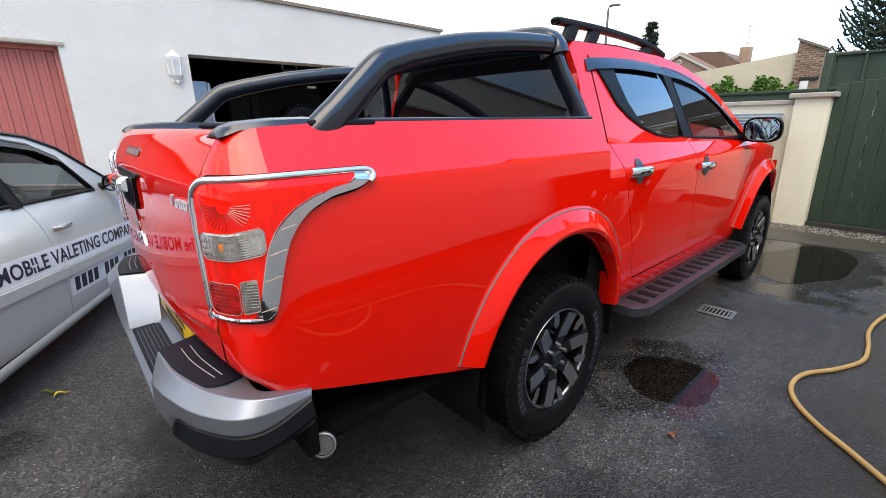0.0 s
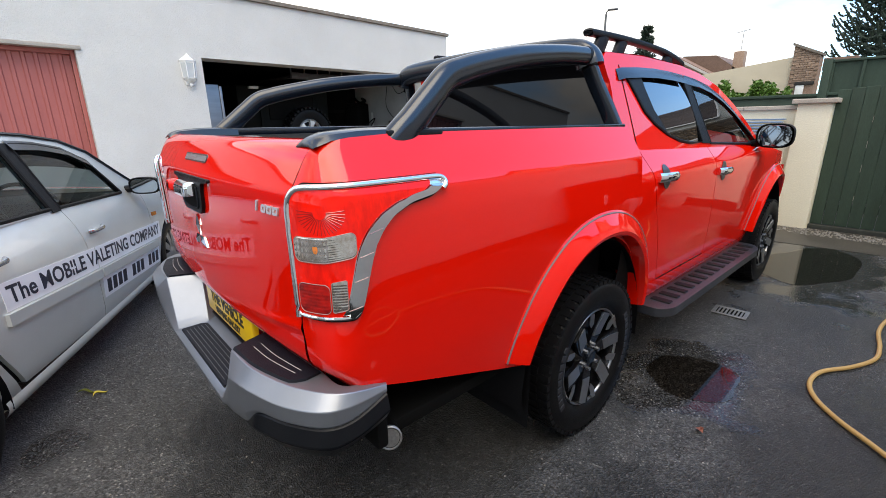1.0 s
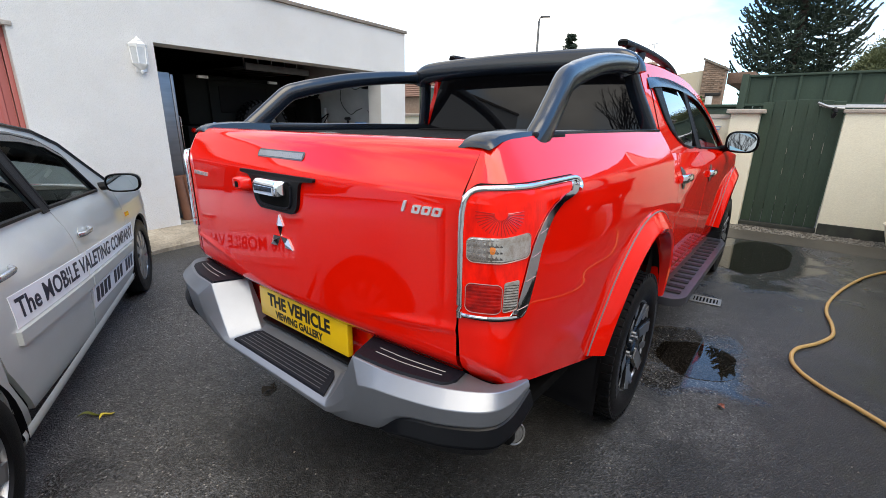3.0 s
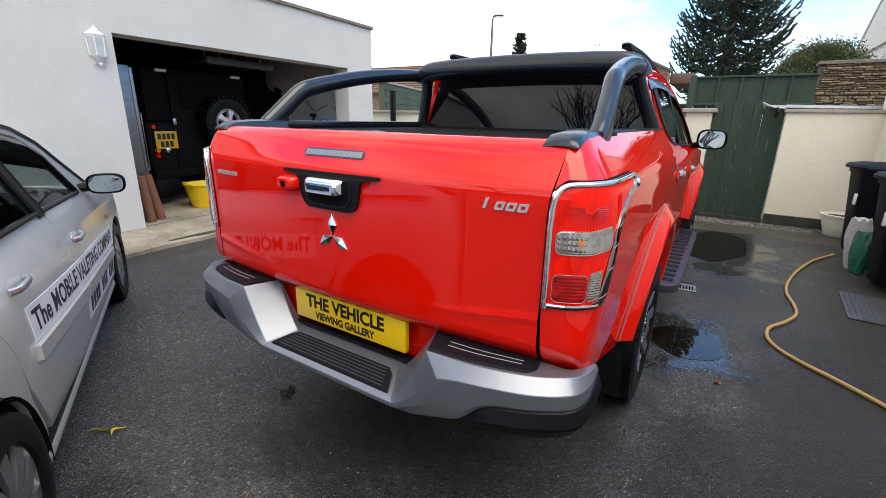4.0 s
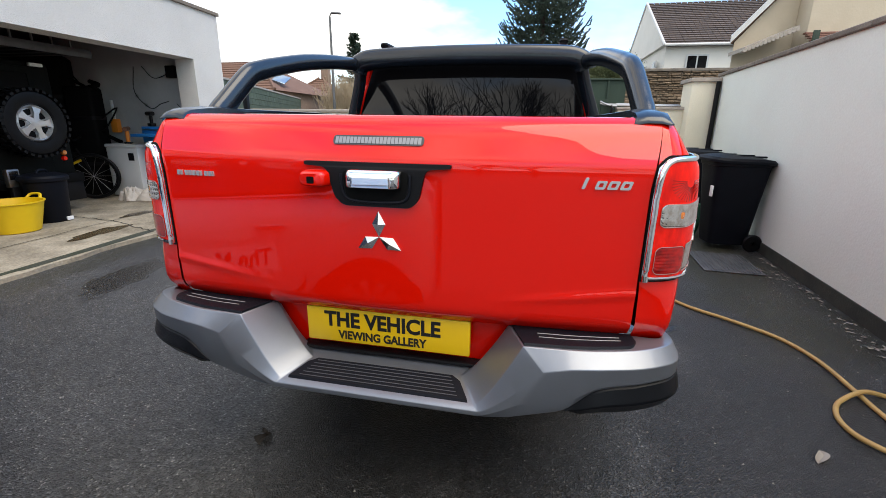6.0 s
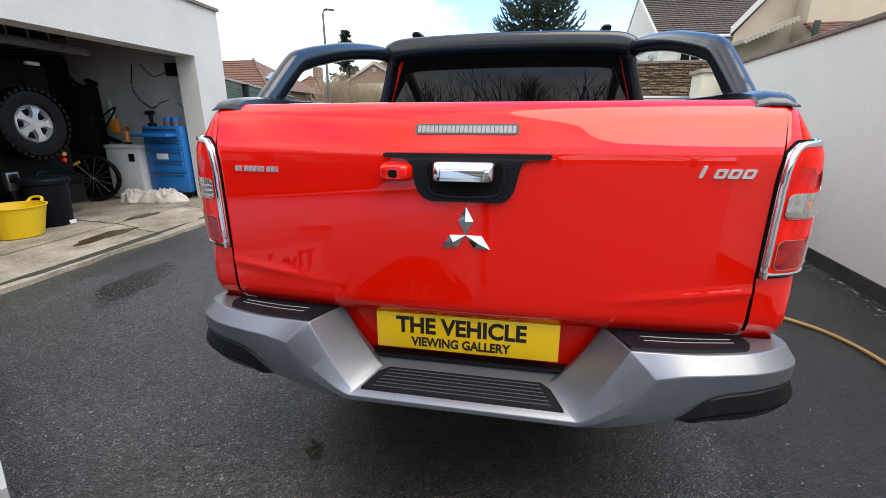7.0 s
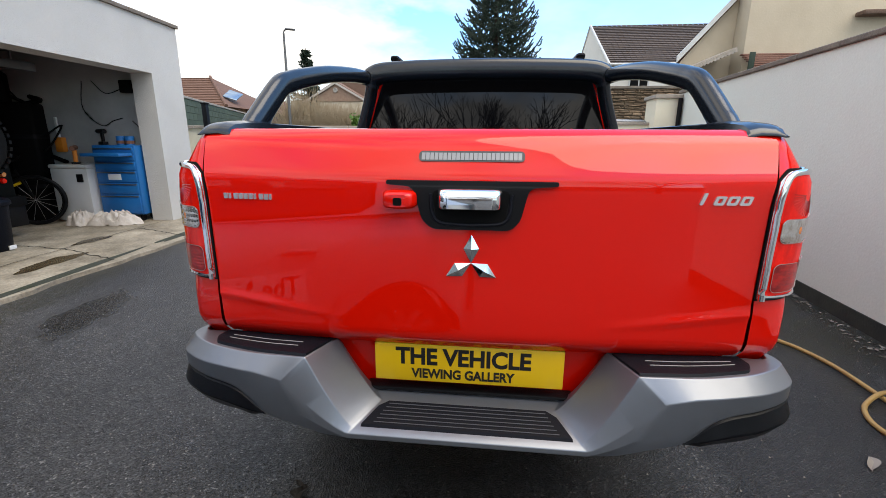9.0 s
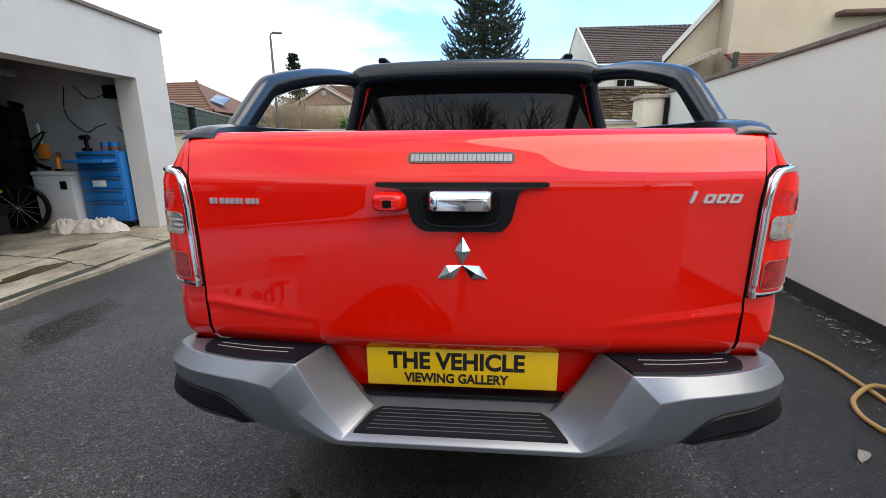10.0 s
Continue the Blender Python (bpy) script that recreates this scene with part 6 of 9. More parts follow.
def car_mirror(s):
    def shell(w, t):
        a = 2 * math.pi * w
        k = [1.0, 1.06, 1.04, 0.85, 0.5, 0.02][t]
        x = [-0.655, -0.65, -0.61, -0.565, -0.535, -0.525][t]
        c, q = math.cos(a), math.sin(a)
        return (x, s * (0.935 + 0.098 * k * math.copysign(abs(c) ** 0.6, c)), 1.005 + 0.060 * k * math.copysign(abs(q) ** 0.7, q))
    mr = part("door_mirror", grid(bmesh.new(), shell, lin(0, 1, 28), range(6)), M["plastic"], car, "black door mirror")
    bm = bmesh.new()
    bm.faces.new([bm.verts.new((-0.652, s * (0.935 + 0.090 * math.copysign(abs(math.cos(a)) ** 0.6, math.cos(a))), 1.005 + 0.053 * math.copysign(abs(math.sin(a)) ** 0.7, math.sin(a)))) for a in lin(0, 2 * math.pi, 28)[:-1]])
    part("mirror_glass", bm, M["mirror"], mr, "silvered mirror glass", 0)
    part("mirror_arm", tube(bmesh.new(), [(-0.60, s * 0.86, 0.985), (-0.58, s * 0.78, 0.975)], 0.028, 8), M["plastic"], mr, "black mirror arm")


car_mirror(-1)
car_mirror(1)
for s in (-1, 1):
    for x, z in ((-1.32, 0.825), (-2.18, 0.86)):
        bm = bmesh.new()
        poly(bm, [[(x + 0.055 * math.cos(a), z + 0.030 * math.sin(a)) for a in lin(0, 2 * math.pi, 20)[:-1]]], lambda a, b, o: Vector((a, s * (car_y(a, b) + 0.001 + o), b)), 0.001)
        cup = part("handle_cup", bm, M["car_silver"], car, "silver handle recess")
        part("door_handle", tube(bmesh.new(), smooth_path([(x - 0.085, s * (car_y(x, z) + 0.008), z - 0.002), (x - 0.055, s * (car_y(x, z) + 0.030), z), (x + 0.055, s * (car_y(x, z) + 0.030), z), (x + 0.085, s * (car_y(x, z) + 0.008), z + 0.002)], 5), 0.010, 8, 0.014), M["chrome_dull"], cup, "silver door handle")


def sign_at(a, b, o, s=-1):
    """Along the car's side, sloping gently down towards its nose."""
    z = b - 0.058 * (a + 2.2)
    return Vector((a, s * (car_y(a, z) + o), z))


def strip_patch(bm, a0, a1, b0, b1, off, n=14, s=-1):
    grid(bm, lambda a, b: sign_at(a, b, off, s), lin(a0, a1, n), lin(b0, b1, 4))
    for b in (b0, b1):
        grid(bm, lambda a, w: sign_at(a, b, off * (1 - w), s), lin(a0, a1, n), [0, 1])
    for a in (a0, a1):
        grid(bm, lambda b, w: sign_at(a, b, off * (1 - w), s), lin(b0, b1, 4), [0, 1])
    return bm


def side_letters(text, size, a0, a1, b, material, off, parent):
    me = text_mesh(text, size, 0.0004, bold=0.0022)
    xs = [v.co.x for v in me.vertices]
    lo, hi = min(xs), max(xs)
    for v in me.vertices:
        a = a0 + (a1 - a0) * (v.co.x - lo) / (hi - lo)
        p = sign_at(a, b + v.co.y, off + v.co.z)
        v.co = p
    me.materials.append(material)
    ob = new("sign_letters", me)
    ob.parent = parent
    return ob


for a0, a1 in ((-2.20, -1.402), (-1.388, -0.29)):
    sg = part("door_sign", strip_patch(bmesh.new(), a0, a1, 0.640, 0.772, 0.0025), M["white_vinyl"], car, "white vinyl door sign")
side_letters("The MOBILE VALETING COMPANY", 0.118, -2.17, -0.32, 0.706, M["ink_navy"], 0.0035, car)
sg2 = part("door_sign", strip_patch(bmesh.new(), -1.388, -0.38, 0.435, 0.568, 0.0025), M["white_vinyl"], car, "white vinyl door sign")
for k in range(12):
    if k in (4, 8):
        continue
    a = -1.34 + 0.079 * k
    part("sign_bar", strip_patch(bmesh.new(), a, a + 0.054, 0.458, 0.545, 0.004, 3), M["ink_navy"], sg2, "dark bar")
for a0, a1 in ((-2.22, -1.402), (-1.388, -0.42)):
    both_car("rubbing_strip", lambda bm, s: strip_patch(bm, a0, a1, 0.575, 0.632, 0.018, 14, s), M["car_silver"], "silver rubbing strip")
part("side_repeater", strip_patch(bmesh.new(), -0.40, -0.30, 0.83, 0.86, 0.004, 3), M["amber"], car, "amber side repeater")


def car_wheel(parent):
    prof = [(0.205, -0.075), (0.215, -0.093), (0.24, -0.10), (0.275, -0.10), (0.30, -0.092), (0.309, -0.07), (0.311, 0.0), (0.309, 0.07), (0.30, 0.092), (0.24, 0.10), (0.205, 0.08)]
    part("tyre", lathe(bmesh.new(), prof, 56), M["tyre"], parent, "black road tyre")
    rim = part("rim", lathe(bmesh.new(), [(0.21, 0.08), (0.195, 0.0), (0.195, -0.06), (0.205, -0.082), (0.212, -0.080)], 44), M["alloy"], parent, "silver alloy rim")
    part("brake_disc", lathe(bmesh.new(), [(0.19, 0.0), (0.05, 0.0), (0.001, 0.0)], 30), M["rim_dark"], rim, "dark brake disc")
    for k in range(10):
        R = Matrix.Rotation(radians(36 * k), 4, "Y")
        bm = bmesh.new()
        poly(bm, [[(-0.020, 0.045), (0.020, 0.045), (0.026, 0.12), (0.034, 0.200), (-0.034, 0.200), (-0.026, 0.12)]], lambda a, b, o: R @ Vector((a, -0.055 - 0.02 * math.sin(b * 12) - o, b)), 0.014)
        part("spoke", bm, M["alloy"], rim, "silver spoke", 25)
    part("centre_cap", lathe(bmesh.new(), [(0.055, -0.05), (0.055, -0.080), (0.03, -0.090), (0.001, -0.092)], 20), M["alloy"], rim, "silver centre cap")


M["alloy"] = pbr("alloy_silver", (0.36, 0.36, 0.36), 0.35, 0.8, 0.3, second=(0.28, 0.28, 0.28), scale=12)
cw = new("wheel")
cw.parent = car
cw.matrix_basis = pose(0, -0.755, 0.311, 0, 14, 0)
car_wheel(cw)
for x, y, turn, spin in ((-2.70, -0.755, 0, 40), (0, 0.755, 180, 5), (-2.70, 0.755, 180, 22)):
    copy_thing(cw, pose(x, y, 0.311, 0, spin, turn))

# ---- things in the yard ----
def disc_outline(cx, cy, rx, ry, turn, n=56, rough=0.1, seed=1):
    rnd = random.Random(seed)
    ph = [rnd.uniform(0, 6.28) for _ in range(6)]
    out = []
    for k in range(n):
        a = 2 * math.pi * k / n
        r = 1 + rough * sum(math.sin((j + 2) * a + ph[j]) / (j + 1.5) for j in range(6))
        x, y = rx * r * math.cos(a), ry * r * math.sin(a)
        c, s = math.cos(turn), math.sin(turn)
        out.append((cx + x * c - y * s, cy + x * s + y * c))
    return out


def puddle(cx, cy, rx, ry, turn, seed, material, label, z=0.004):
    bm = bmesh.new()
    o = disc_outline(cx, cy, rx, ry, turn, seed=seed)
    bm.faces.new([bm.verts.new((x, y, z)) for x, y in o])
    bmesh.ops.triangulate(bm, faces=bm.faces[:])
    return structure("water", bm, material, label, "puddle")


puddle(5.15, -1.15, 0.80, 0.38, -0.05, 9, M["water"], "broad rainwater puddle on tarmac", 0.003)

puddle(2.09, -1.10, 0.25, 0.24, 0.6, 17, M["water"], "shallow rainwater puddle beside the rear wheel", 0.003)

# drain grating
drain = thing("drain_cover", "small square grey drain grating set in tarmac", "drain cover")
R = Matrix.Translation((3.245, -0.972, 0.004)) @ Matrix.Rotation(radians(4), 4, "Z")
bm = bmesh.new()
for a in ((-0.085, -0.115, 0.085, -0.09), (-0.085, 0.09, 0.085, 0.115), (-0.085, -0.09, -0.062, 0.09), (0.062, -0.09, 0.085, 0.09)):
    box(bm, a[0], a[1], 0, a[2], a[3], 0.008, 0.002, R, 1)
part("frame", bm, M["steel"], drain)
part("pit", box(bmesh.new(), -0.062, -0.09, -0.003, 0.062, 0.09, 0.001, 0, R), M["gap"], drain)
for k in range(7):
    y = -0.075 + 0.025 * k
    part("bar", box(bmesh.new(), -0.061, y - 0.006, 0.001, 0.061, y + 0.006, 0.006, 0.001, R @ Matrix.Rotation(0.0, 4, "Z"), 1), M["steel"], drain)

# hose
hp = [(5.47, -2.36), (5.0, -2.12), (4.45, -1.93), (3.95, -1.81), (3.6, -1.775), (3.3, -1.80), (3.08, -1.795), (2.86, -1.71), (2.66, -1.60), (2.48, -1.575), (2.33, -1.62), (2.18, -1.73), (2.04, -1.88), (1.84, -2.085), (1.68, -2.175), (1.46, -2.215), (1.18, -2.215), (1.03, -2.218), (0.88, -2.225), (0.72, -2.25), (0.60, -2.33), (0.62, -2.47), (0.80, -2.55), (1.0, -2.53), (1.13, -2.46), (1.17, -2.36), (1.14, -2.22), (1.06, -2.08), (0.97, -2.01), (0.87, -1.98), (0.76, -1.99), (0.66, -2.07), (0.56, -2.20), (0.50, -2.36)]
hose = thing("garden_hose", "yellow-tan rubber garden hose snaking over tarmac", "hose")
part("tube", tube(bmesh.new(), smooth_path([(x, y, 0.014 + (0.026 if (x, y) == (1.14, -2.22) else 0.003 * math.sin(i * 1.7))) for i, (x, y) in enumerate(hp)], 8), 0.0125, 10), M["hose"], hose)

# wheelie bins
def wheelie_bin(m):
    b = thing("wheelie_bin", "dark grey plastic wheelie bin with closed lid", "bin", m, "bins by the wall")
    def body(w, t):
        z = [0.06, 0.10, 0.5, 0.90, 0.955, 0.96, 1.0][t]
        k = [0.70, 0.73, 0.86, 1.0, 1.02, 1.07, 1.07][t]
        a = 2 * math.pi * w
        c, q = math.cos(a), math.sin(a)
        return (0.29 * k * math.copysign(abs(c) ** 0.35, c), 0.245 * k * math.copysign(abs(q) ** 0.35, q), z)
    bm = grid(bmesh.new(), body, lin(0, 1, 40), range(7))
    bm.faces.new([bm.verts.new(body(w, 0)) for w in lin(0, 1, 40)[:-1]])
    part("body", bm, M["bin"], b)
    lid = bmesh.new()
    def top(w, t):
        k = [1.09, 1.12, 1.12, 1.05, 0.7, 0.02][t]
        z = [0.985, 0.99, 1.015, 1.04, 1.06, 1.065][t]
        a = 2 * math.pi * w
        c, q = math.cos(a), math.sin(a)
        return (0.31 * k * math.copysign(abs(c) ** 0.4, c) - 0.01, 0.255 * k * math.copysign(abs(q) ** 0.4, q), z - 0.02 * c)
    l = part("lid", grid(lid, top, lin(0, 1, 40), range(6)), M["bin"], b, "domed grey lid")
    for y in (-0.13, 0.13):
        part("lid_rib", box(bmesh.new(), -0.26, y - 0.02, 1.045, 0.24, y + 0.02, 1.066, 0.008), M["bin"], l)
    part("handle", tube(bmesh.new(), [(0.36, -0.2, 1.0), (0.37, 0, 1.0), (0.36, 0.2, 1.0)], 0.018, 8), M["bin"], b, "grey rear handle")
    part("hinge_bar", B(0.29, -0.22, 0.965, 0.36, 0.22, 1.0, 0.01), M["bin"], b)
    for y in (-0.25, 0.22):
        part("wheel", lathe(bmesh.new(), [(0.02, 0.0), (0.09, 0.0), (0.10, 0.01), (0.10, 0.03), (0.09, 0.04), (0.02, 0.04)], 20, Matrix.Translation((0.22, y, 0.10))), M["tyre"], b, "black rubber wheel")
    part("label", B(-0.302, -0.22, 0.62, -0.285, -0.17, 0.74, 0.002, m=None), M["white_vinyl"], b, "white paper sticker")
    return b


b1 = wheelie_bin(pose(4.35, -2.66, 0, 0, 0, -86))
b2 = wheelie_bin(pose(5.66, -2.67, 0, 0, 0, -84))

# sacks between the bins
def sack(m, w, h, mt, label, seed):
    rnd = random.Random(seed)
    def fn(u, v):
        a = 2 * math.pi * u
        k = (0.75 + 0.5 * math.sin(v * 2.6)) * (1 + 0.10 * math.sin(5 * a + 3 * v) + 0.06 * math.sin(9 * a - 7 * v))
        return (w * k * math.cos(a), 0.6 * w * k * math.sin(a), h * v + 0.02 * math.sin(7 * a) * v)
    bm = grid(bmesh.new(), fn, lin(0, 1, 30), lin(0, 1, 10))
    bmesh.ops.holes_fill(bm, edges=[e for e in bm.edges if e.is_boundary])
    ob = new("plastic_sack", finish(bm, "plastic_sack", mt))
    ob.matrix_basis = m
    return tagged(ob, label, "sack")


M["sack_green"] = pbr("sack_green", (0.015, 0.13, 0.075), 0.4, second=(0.01, 0.09, 0.05), scale=9, bump=0.01, bump_scale=14)
M["sack_white"] = pbr("sack_white", (0.55, 0.55, 0.53), 0.45, second=(0.42, 0.42, 0.41), scale=9, bump=0.01, bump_scale=14)
sack(pose(4.80, -2.44, 0, 4, 6, 20), 0.10, 0.42, M["sack_green"], "crumpled green plastic sack beside the bins", 2)
sack(pose(4.94, -2.44, 0, -4, 3, 60), 0.08, 0.54, M["sack_white"], "crumpled white plastic sack beside the bins", 3)

# ribbed sheet lying before the bins
tray = thing("floor_grid", "worn grey ribbed plastic sheet lying on tarmac", "ribbed sheet", pose(3.60, -2.43, 0.0, 0, 0, -4))
part("sheet", B(-0.36, -0.27, 0.004, 0.36, 0.27, 0.014, 0.004), M["old_plastic"], tray)
for k in range(14):
    part("rib", B(-0.34, -0.25 + 0.037 * k, 0.013, 0.34, -0.235 + 0.037 * k, 0.019, 0.002, seg=1), M["old_plastic"], tray)

# pot by the end wall
pot = thing("plant_pot", "cream round garden pot standing by the wall", "pot", pose(6.75, -2.58, 0))
part("bowl", lathe(bmesh.new(), [(0.001, 0.0), (0.14, 0.0), (0.16, 0.02), (0.20, 0.16), (0.225, 0.27), (0.24, 0.275), (0.245, 0.30), (0.225, 0.305), (0.20, 0.26), (0.001, 0.24)], 32, Matrix.Rotation(radians(90), 4, "X")), M["cream"], pot)
part("soil", lathe(bmesh.new(), [(0.001, 0.268), (0.212, 0.268)], 24, Matrix.Rotation(radians(90), 4, "X")), M["soil"], pot, "dark soil")

# gate
gate = thing("door_2", "closed dark green boarded garden gate with worn paint", "gate", kind="structure")
for k in range(7):
    y = -1.715 + 0.129 * k
    part("board", B(7.18, y + 0.002, 0.06, 7.205, y + 0.126, 1.78 + 0.03 * math.sin(k / 6 * math.pi), 0.003, seg=1), M["green_wood"], gate)
for z in (0.25, 0.95, 1.6):
    part("rail", B(7.206, -1.71, z, 7.24, -0.82, z + 0.09, 0.004), M["green_wood"], gate)
random.seed(8)
for k in range(9):
    y = -1.715 + 0.129 * random.randint(1, 6) + 0.001
    z = random.uniform(0.3, 1.5)
    part("paint_chip", B(7.1775, y - 0.0025, z, 7.1795, y + 0.0025, z + random.uniform(0.04, 0.14), 0), M["bare_wood"], gate, "bare wood where paint has worn")
structure("threshold", B(7.1, -1.73, 0.0, 7.24, -0.81, 0.055, 0.004), M["plinth"], "dark timber board below the gate", "threshold")

# gravel strip along the end wall
bm = bmesh.new()
rnd = random.Random(5)
for k in range(1500):
    x, y = rnd.uniform(6.62, 7.02), rnd.uniform(-2.7, 1.2)
    r = rnd.uniform(0.007, 0.018)
    M4 = Matrix.Translation((x, y, r * 0.4)) @ Euler((rnd.uniform(0, 3), rnd.uniform(0, 3), rnd.uniform(0, 3))).to_matrix().to_4x4() @ Matrix.Diagonal((r, r * 0.8, r * 0.6, 1))
    vs = [bm.verts.new(M4 @ Vector(p)) for p in ((1, 0, 0), (-1, 0, 0), (0, 1, 0), (0, -1, 0), (0, 0, 1), (0, 0, -1))]
    for a, b, c in ((0, 2, 4), (2, 1, 4), (1, 3, 4), (3, 0, 4), (2, 0, 5), (1, 2, 5), (3, 1, 5), (0, 3, 5)):
        bm.faces.new((vs[a], vs[b], vs[c]))
me = bpy.data.meshes.new("gravel")
bm.to_mesh(me)
bm.free()
me.materials.append(M["gravel"])
tagged(new("gravel", me), "pale loose gravel along the foot of the end wall", "gravel", kind="stuff")
bm = bmesh.new()
grid(bm, lambda x, y: (x + 0.05 * math.sin(3 * y), y, 0.0025), lin(6.0, 7.06, 4), lin(-2.8, 7, 30))
structure("pavement_strip", bm, M["dirt"], "brown silty concrete strip before the end wall", "pavement")

# log store by the wall
ls = thing("log_store", "small timber log store with blue-grey slatted roof", "log store", pose(6.72, 0.30, 0))
part("body", B(-0.28, -0.55, 0.0, 0.30, 0.9, 1.18, 0.01), M["timber"], ls)
for k in range(6):
    part("roof_slat", B(-0.42 + 0.125 * k, -0.66, 1.245 + 0.035 * k, -0.30 + 0.125 * k, 0.98, 1.265 + 0.035 * k, 0.004, Matrix.Identity(4), 1), M["blue_slat"], ls)
part("roof_board", B(-0.36, -0.6, 1.18, 0.31, 0.94, 1.245, 0.004), M["timber"], ls)

# metal rods lying on the short wall
rods = thing("metal_rods", "bundle of bare metal rods on top of the wall", "metal rods")
for k in range(4):
    part("rod", tube(bmesh.new(), [(7.10 + 0.035 * k, -1.50 + 0.03 * k, 1.705 + 0.012 * k), (7.12 + 0.03 * k, -2.74, 1.690 + 0.008 * k)], 0.010, 8), M["steel"], rods)
part("bracket", tube(bmesh.new(), smooth_path([(7.02, -1.42, 1.76), (7.0, -1.56, 1.70), (7.05, -1.70, 1.685)], 4), 0.016, 8), M["steel"], rods, "bent metal bracket")
part("glove", tube(bmesh.new(), smooth_path([(6.99, -1.60, 1.69), (6.97, -1.62, 1.64), (6.985, -1.60, 1.57)], 4), 0.024, 8), M["plastic"], rods, "black clamp hanging down")

# black post behind the truck
post = thing("black_post", "plain black square post near the low wall", "post")
part("shaft", B(6.86, 5.32, 0.0, 6.95, 5.41, 1.99, 0.006), M["plastic"], post)
part("cap", B(6.85, 5.31, 1.99, 6.96, 5.42, 2.02, 0.008), M["plastic"], post)

# drainpipe between pier and wall
dp = thing("drain_pipe", "dark plastic drain pipe running down the wall", "drain pipe")
part("pipe", cyl(bmesh.new(), (6.74, -3.13, 0.0), (6.74, -3.13, 2.05), 0.035, n=14), M["plastic"], dp)

# wall lantern
lan = thing("wall_lantern", "white half-round wall lantern with clear panes", "wall lamp", FM @ Matrix.Translation((-0.17, -0.0, -0.005)) @ Matrix.Diagonal((0.76, 0.76, 1.0, 1)))
WHT = M["lamp_white"]
part("back_plate", B(-0.075, -0.012, 1.93, 0.075, 0.0, 2.20, 0.004), WHT, lan)
def hexring(r0, z0, r1, z1):
    bm = bmesh.new()
    a0 = [bm.verts.new((r0 * math.cos(a), -0.012 - r0 * math.sin(a), z0)) for a in lin(0, math.pi, 3)]
    a1 = [bm.verts.new((r1 * math.cos(a), -0.012 - r1 * math.sin(a), z1)) for a in lin(0, math.pi, 3)]
    for i in range(3):
        bm.faces.new((a0[i], a0[i + 1], a1[i + 1], a1[i]))
    bm.faces.new(a0)
    bm.faces.new(a1)
    return bm
part("lower_rim", hexring(0.085, 1.995, 0.11, 2.015), WHT, lan)
part("upper_rim", hexring(0.115, 2.185, 0.13, 2.215), WHT, lan)
part("roof", hexring(0.125, 2.216, 0.055, 2.262), WHT, lan, "white domed lantern roof")
part("finial", lathe(bmesh.new(), [(0.05, 2.258), (0.035, 2.275), (0.014, 2.285), (0.012, 2.300), (0.001, 2.306)], 14, Matrix.Translation((0, -0.03, 0)) @ Matrix.Rotation(radians(90), 4, "X")), WHT, lan)
part("lower_stem", lathe(bmesh.new(), [(0.001, 1.905), (0.02, 1.915), (0.03, 1.935), (0.022, 1.95), (0.055, 1.97), (0.085, 1.996)], 14, Matrix.Translation((0, -0.05, 0)) @ Matrix.Rotation(radians(90), 4, "X")), WHT, lan)
for i, a in enumerate(lin(0, math.pi, 3)):
    r = 0.105
    p0 = (0.100 * math.cos(a), -0.014 - 0.100 * math.sin(a), 2.015)
    p1 = (0.116 * math.cos(a), -0.014 - 0.116 * math.sin(a), 2.19)
    part("glazing_bar", tube(bmesh.new(), [p0, p1], 0.008, 6), WHT, lan)
    if i < 3:
        b = math.pi * (i + 1) / 3
        bm = bmesh.new()
        q = [(0.096 * math.cos(a), -0.014 - 0.096 * math.sin(a), 2.016), (0.096 * math.cos(b), -0.014 - 0.096 * math.sin(b), 2.016), (0.111 * math.cos(b), -0.014 - 0.111 * math.sin(b), 2.185), (0.111 * math.cos(a), -0.014 - 0.111 * math.sin(a), 2.185)]
        bm.faces.new([bm.verts.new(p) for p in q])
        part("pane", bm, M["pane_frost"], lan, "pale frosted pane", 0)

# leaves and a scrap on the tarmac
def leaf_thing(name, x, y, turn, L, W, mt, label, cat):
    bm = grid(bmesh.new(), lambda t, f: (L * (t - 0.5), W * f * math.sin(math.pi * min(0.98, t + 0.02)) + 0.01 * math.sin(5 * t), 0.008 + 0.012 * abs(f) * math.sin(t * 3) + 0.006 * math.sin(6 * t)), lin(0, 1, 12), lin(-1, 1, 4))
    ob = new(name, finish(bm, name, mt))
    ob.matrix_basis = pose(x, y, 0, 0, 0, turn)
    return tagged(ob, label, cat)
leaf_thing("fallen_leaf", -0.485, 1.075, 20, 0.07, 0.012, M["leaf_yellow"], "small yellow fallen leaf on tarmac", "leaf")
leaf_thing("fallen_leaf", -0.54, 1.14, -30, 0.11, 0.010, M["leaf_green"], "narrow olive fallen leaf on tarmac", "leaf")
leaf_thing("fallen_leaf", 0.15, 0.66, 10, 0.09, 0.03, M["soil"], "dark curled dead leaf on tarmac", "leaf")
leaf_thing("fallen_leaf", 0.19, 0.68, 70, 0.07, 0.012, M["soil"], "dark curled dead leaf on tarmac", "leaf")
leaf_thing("fallen_leaf", 1.62, -1.30, 40, 0.05, 0.02, M["leaf_red"], "small reddish fallen leaf on tarmac", "leaf")
bm = bmesh.new()
rnd = random.Random(19)
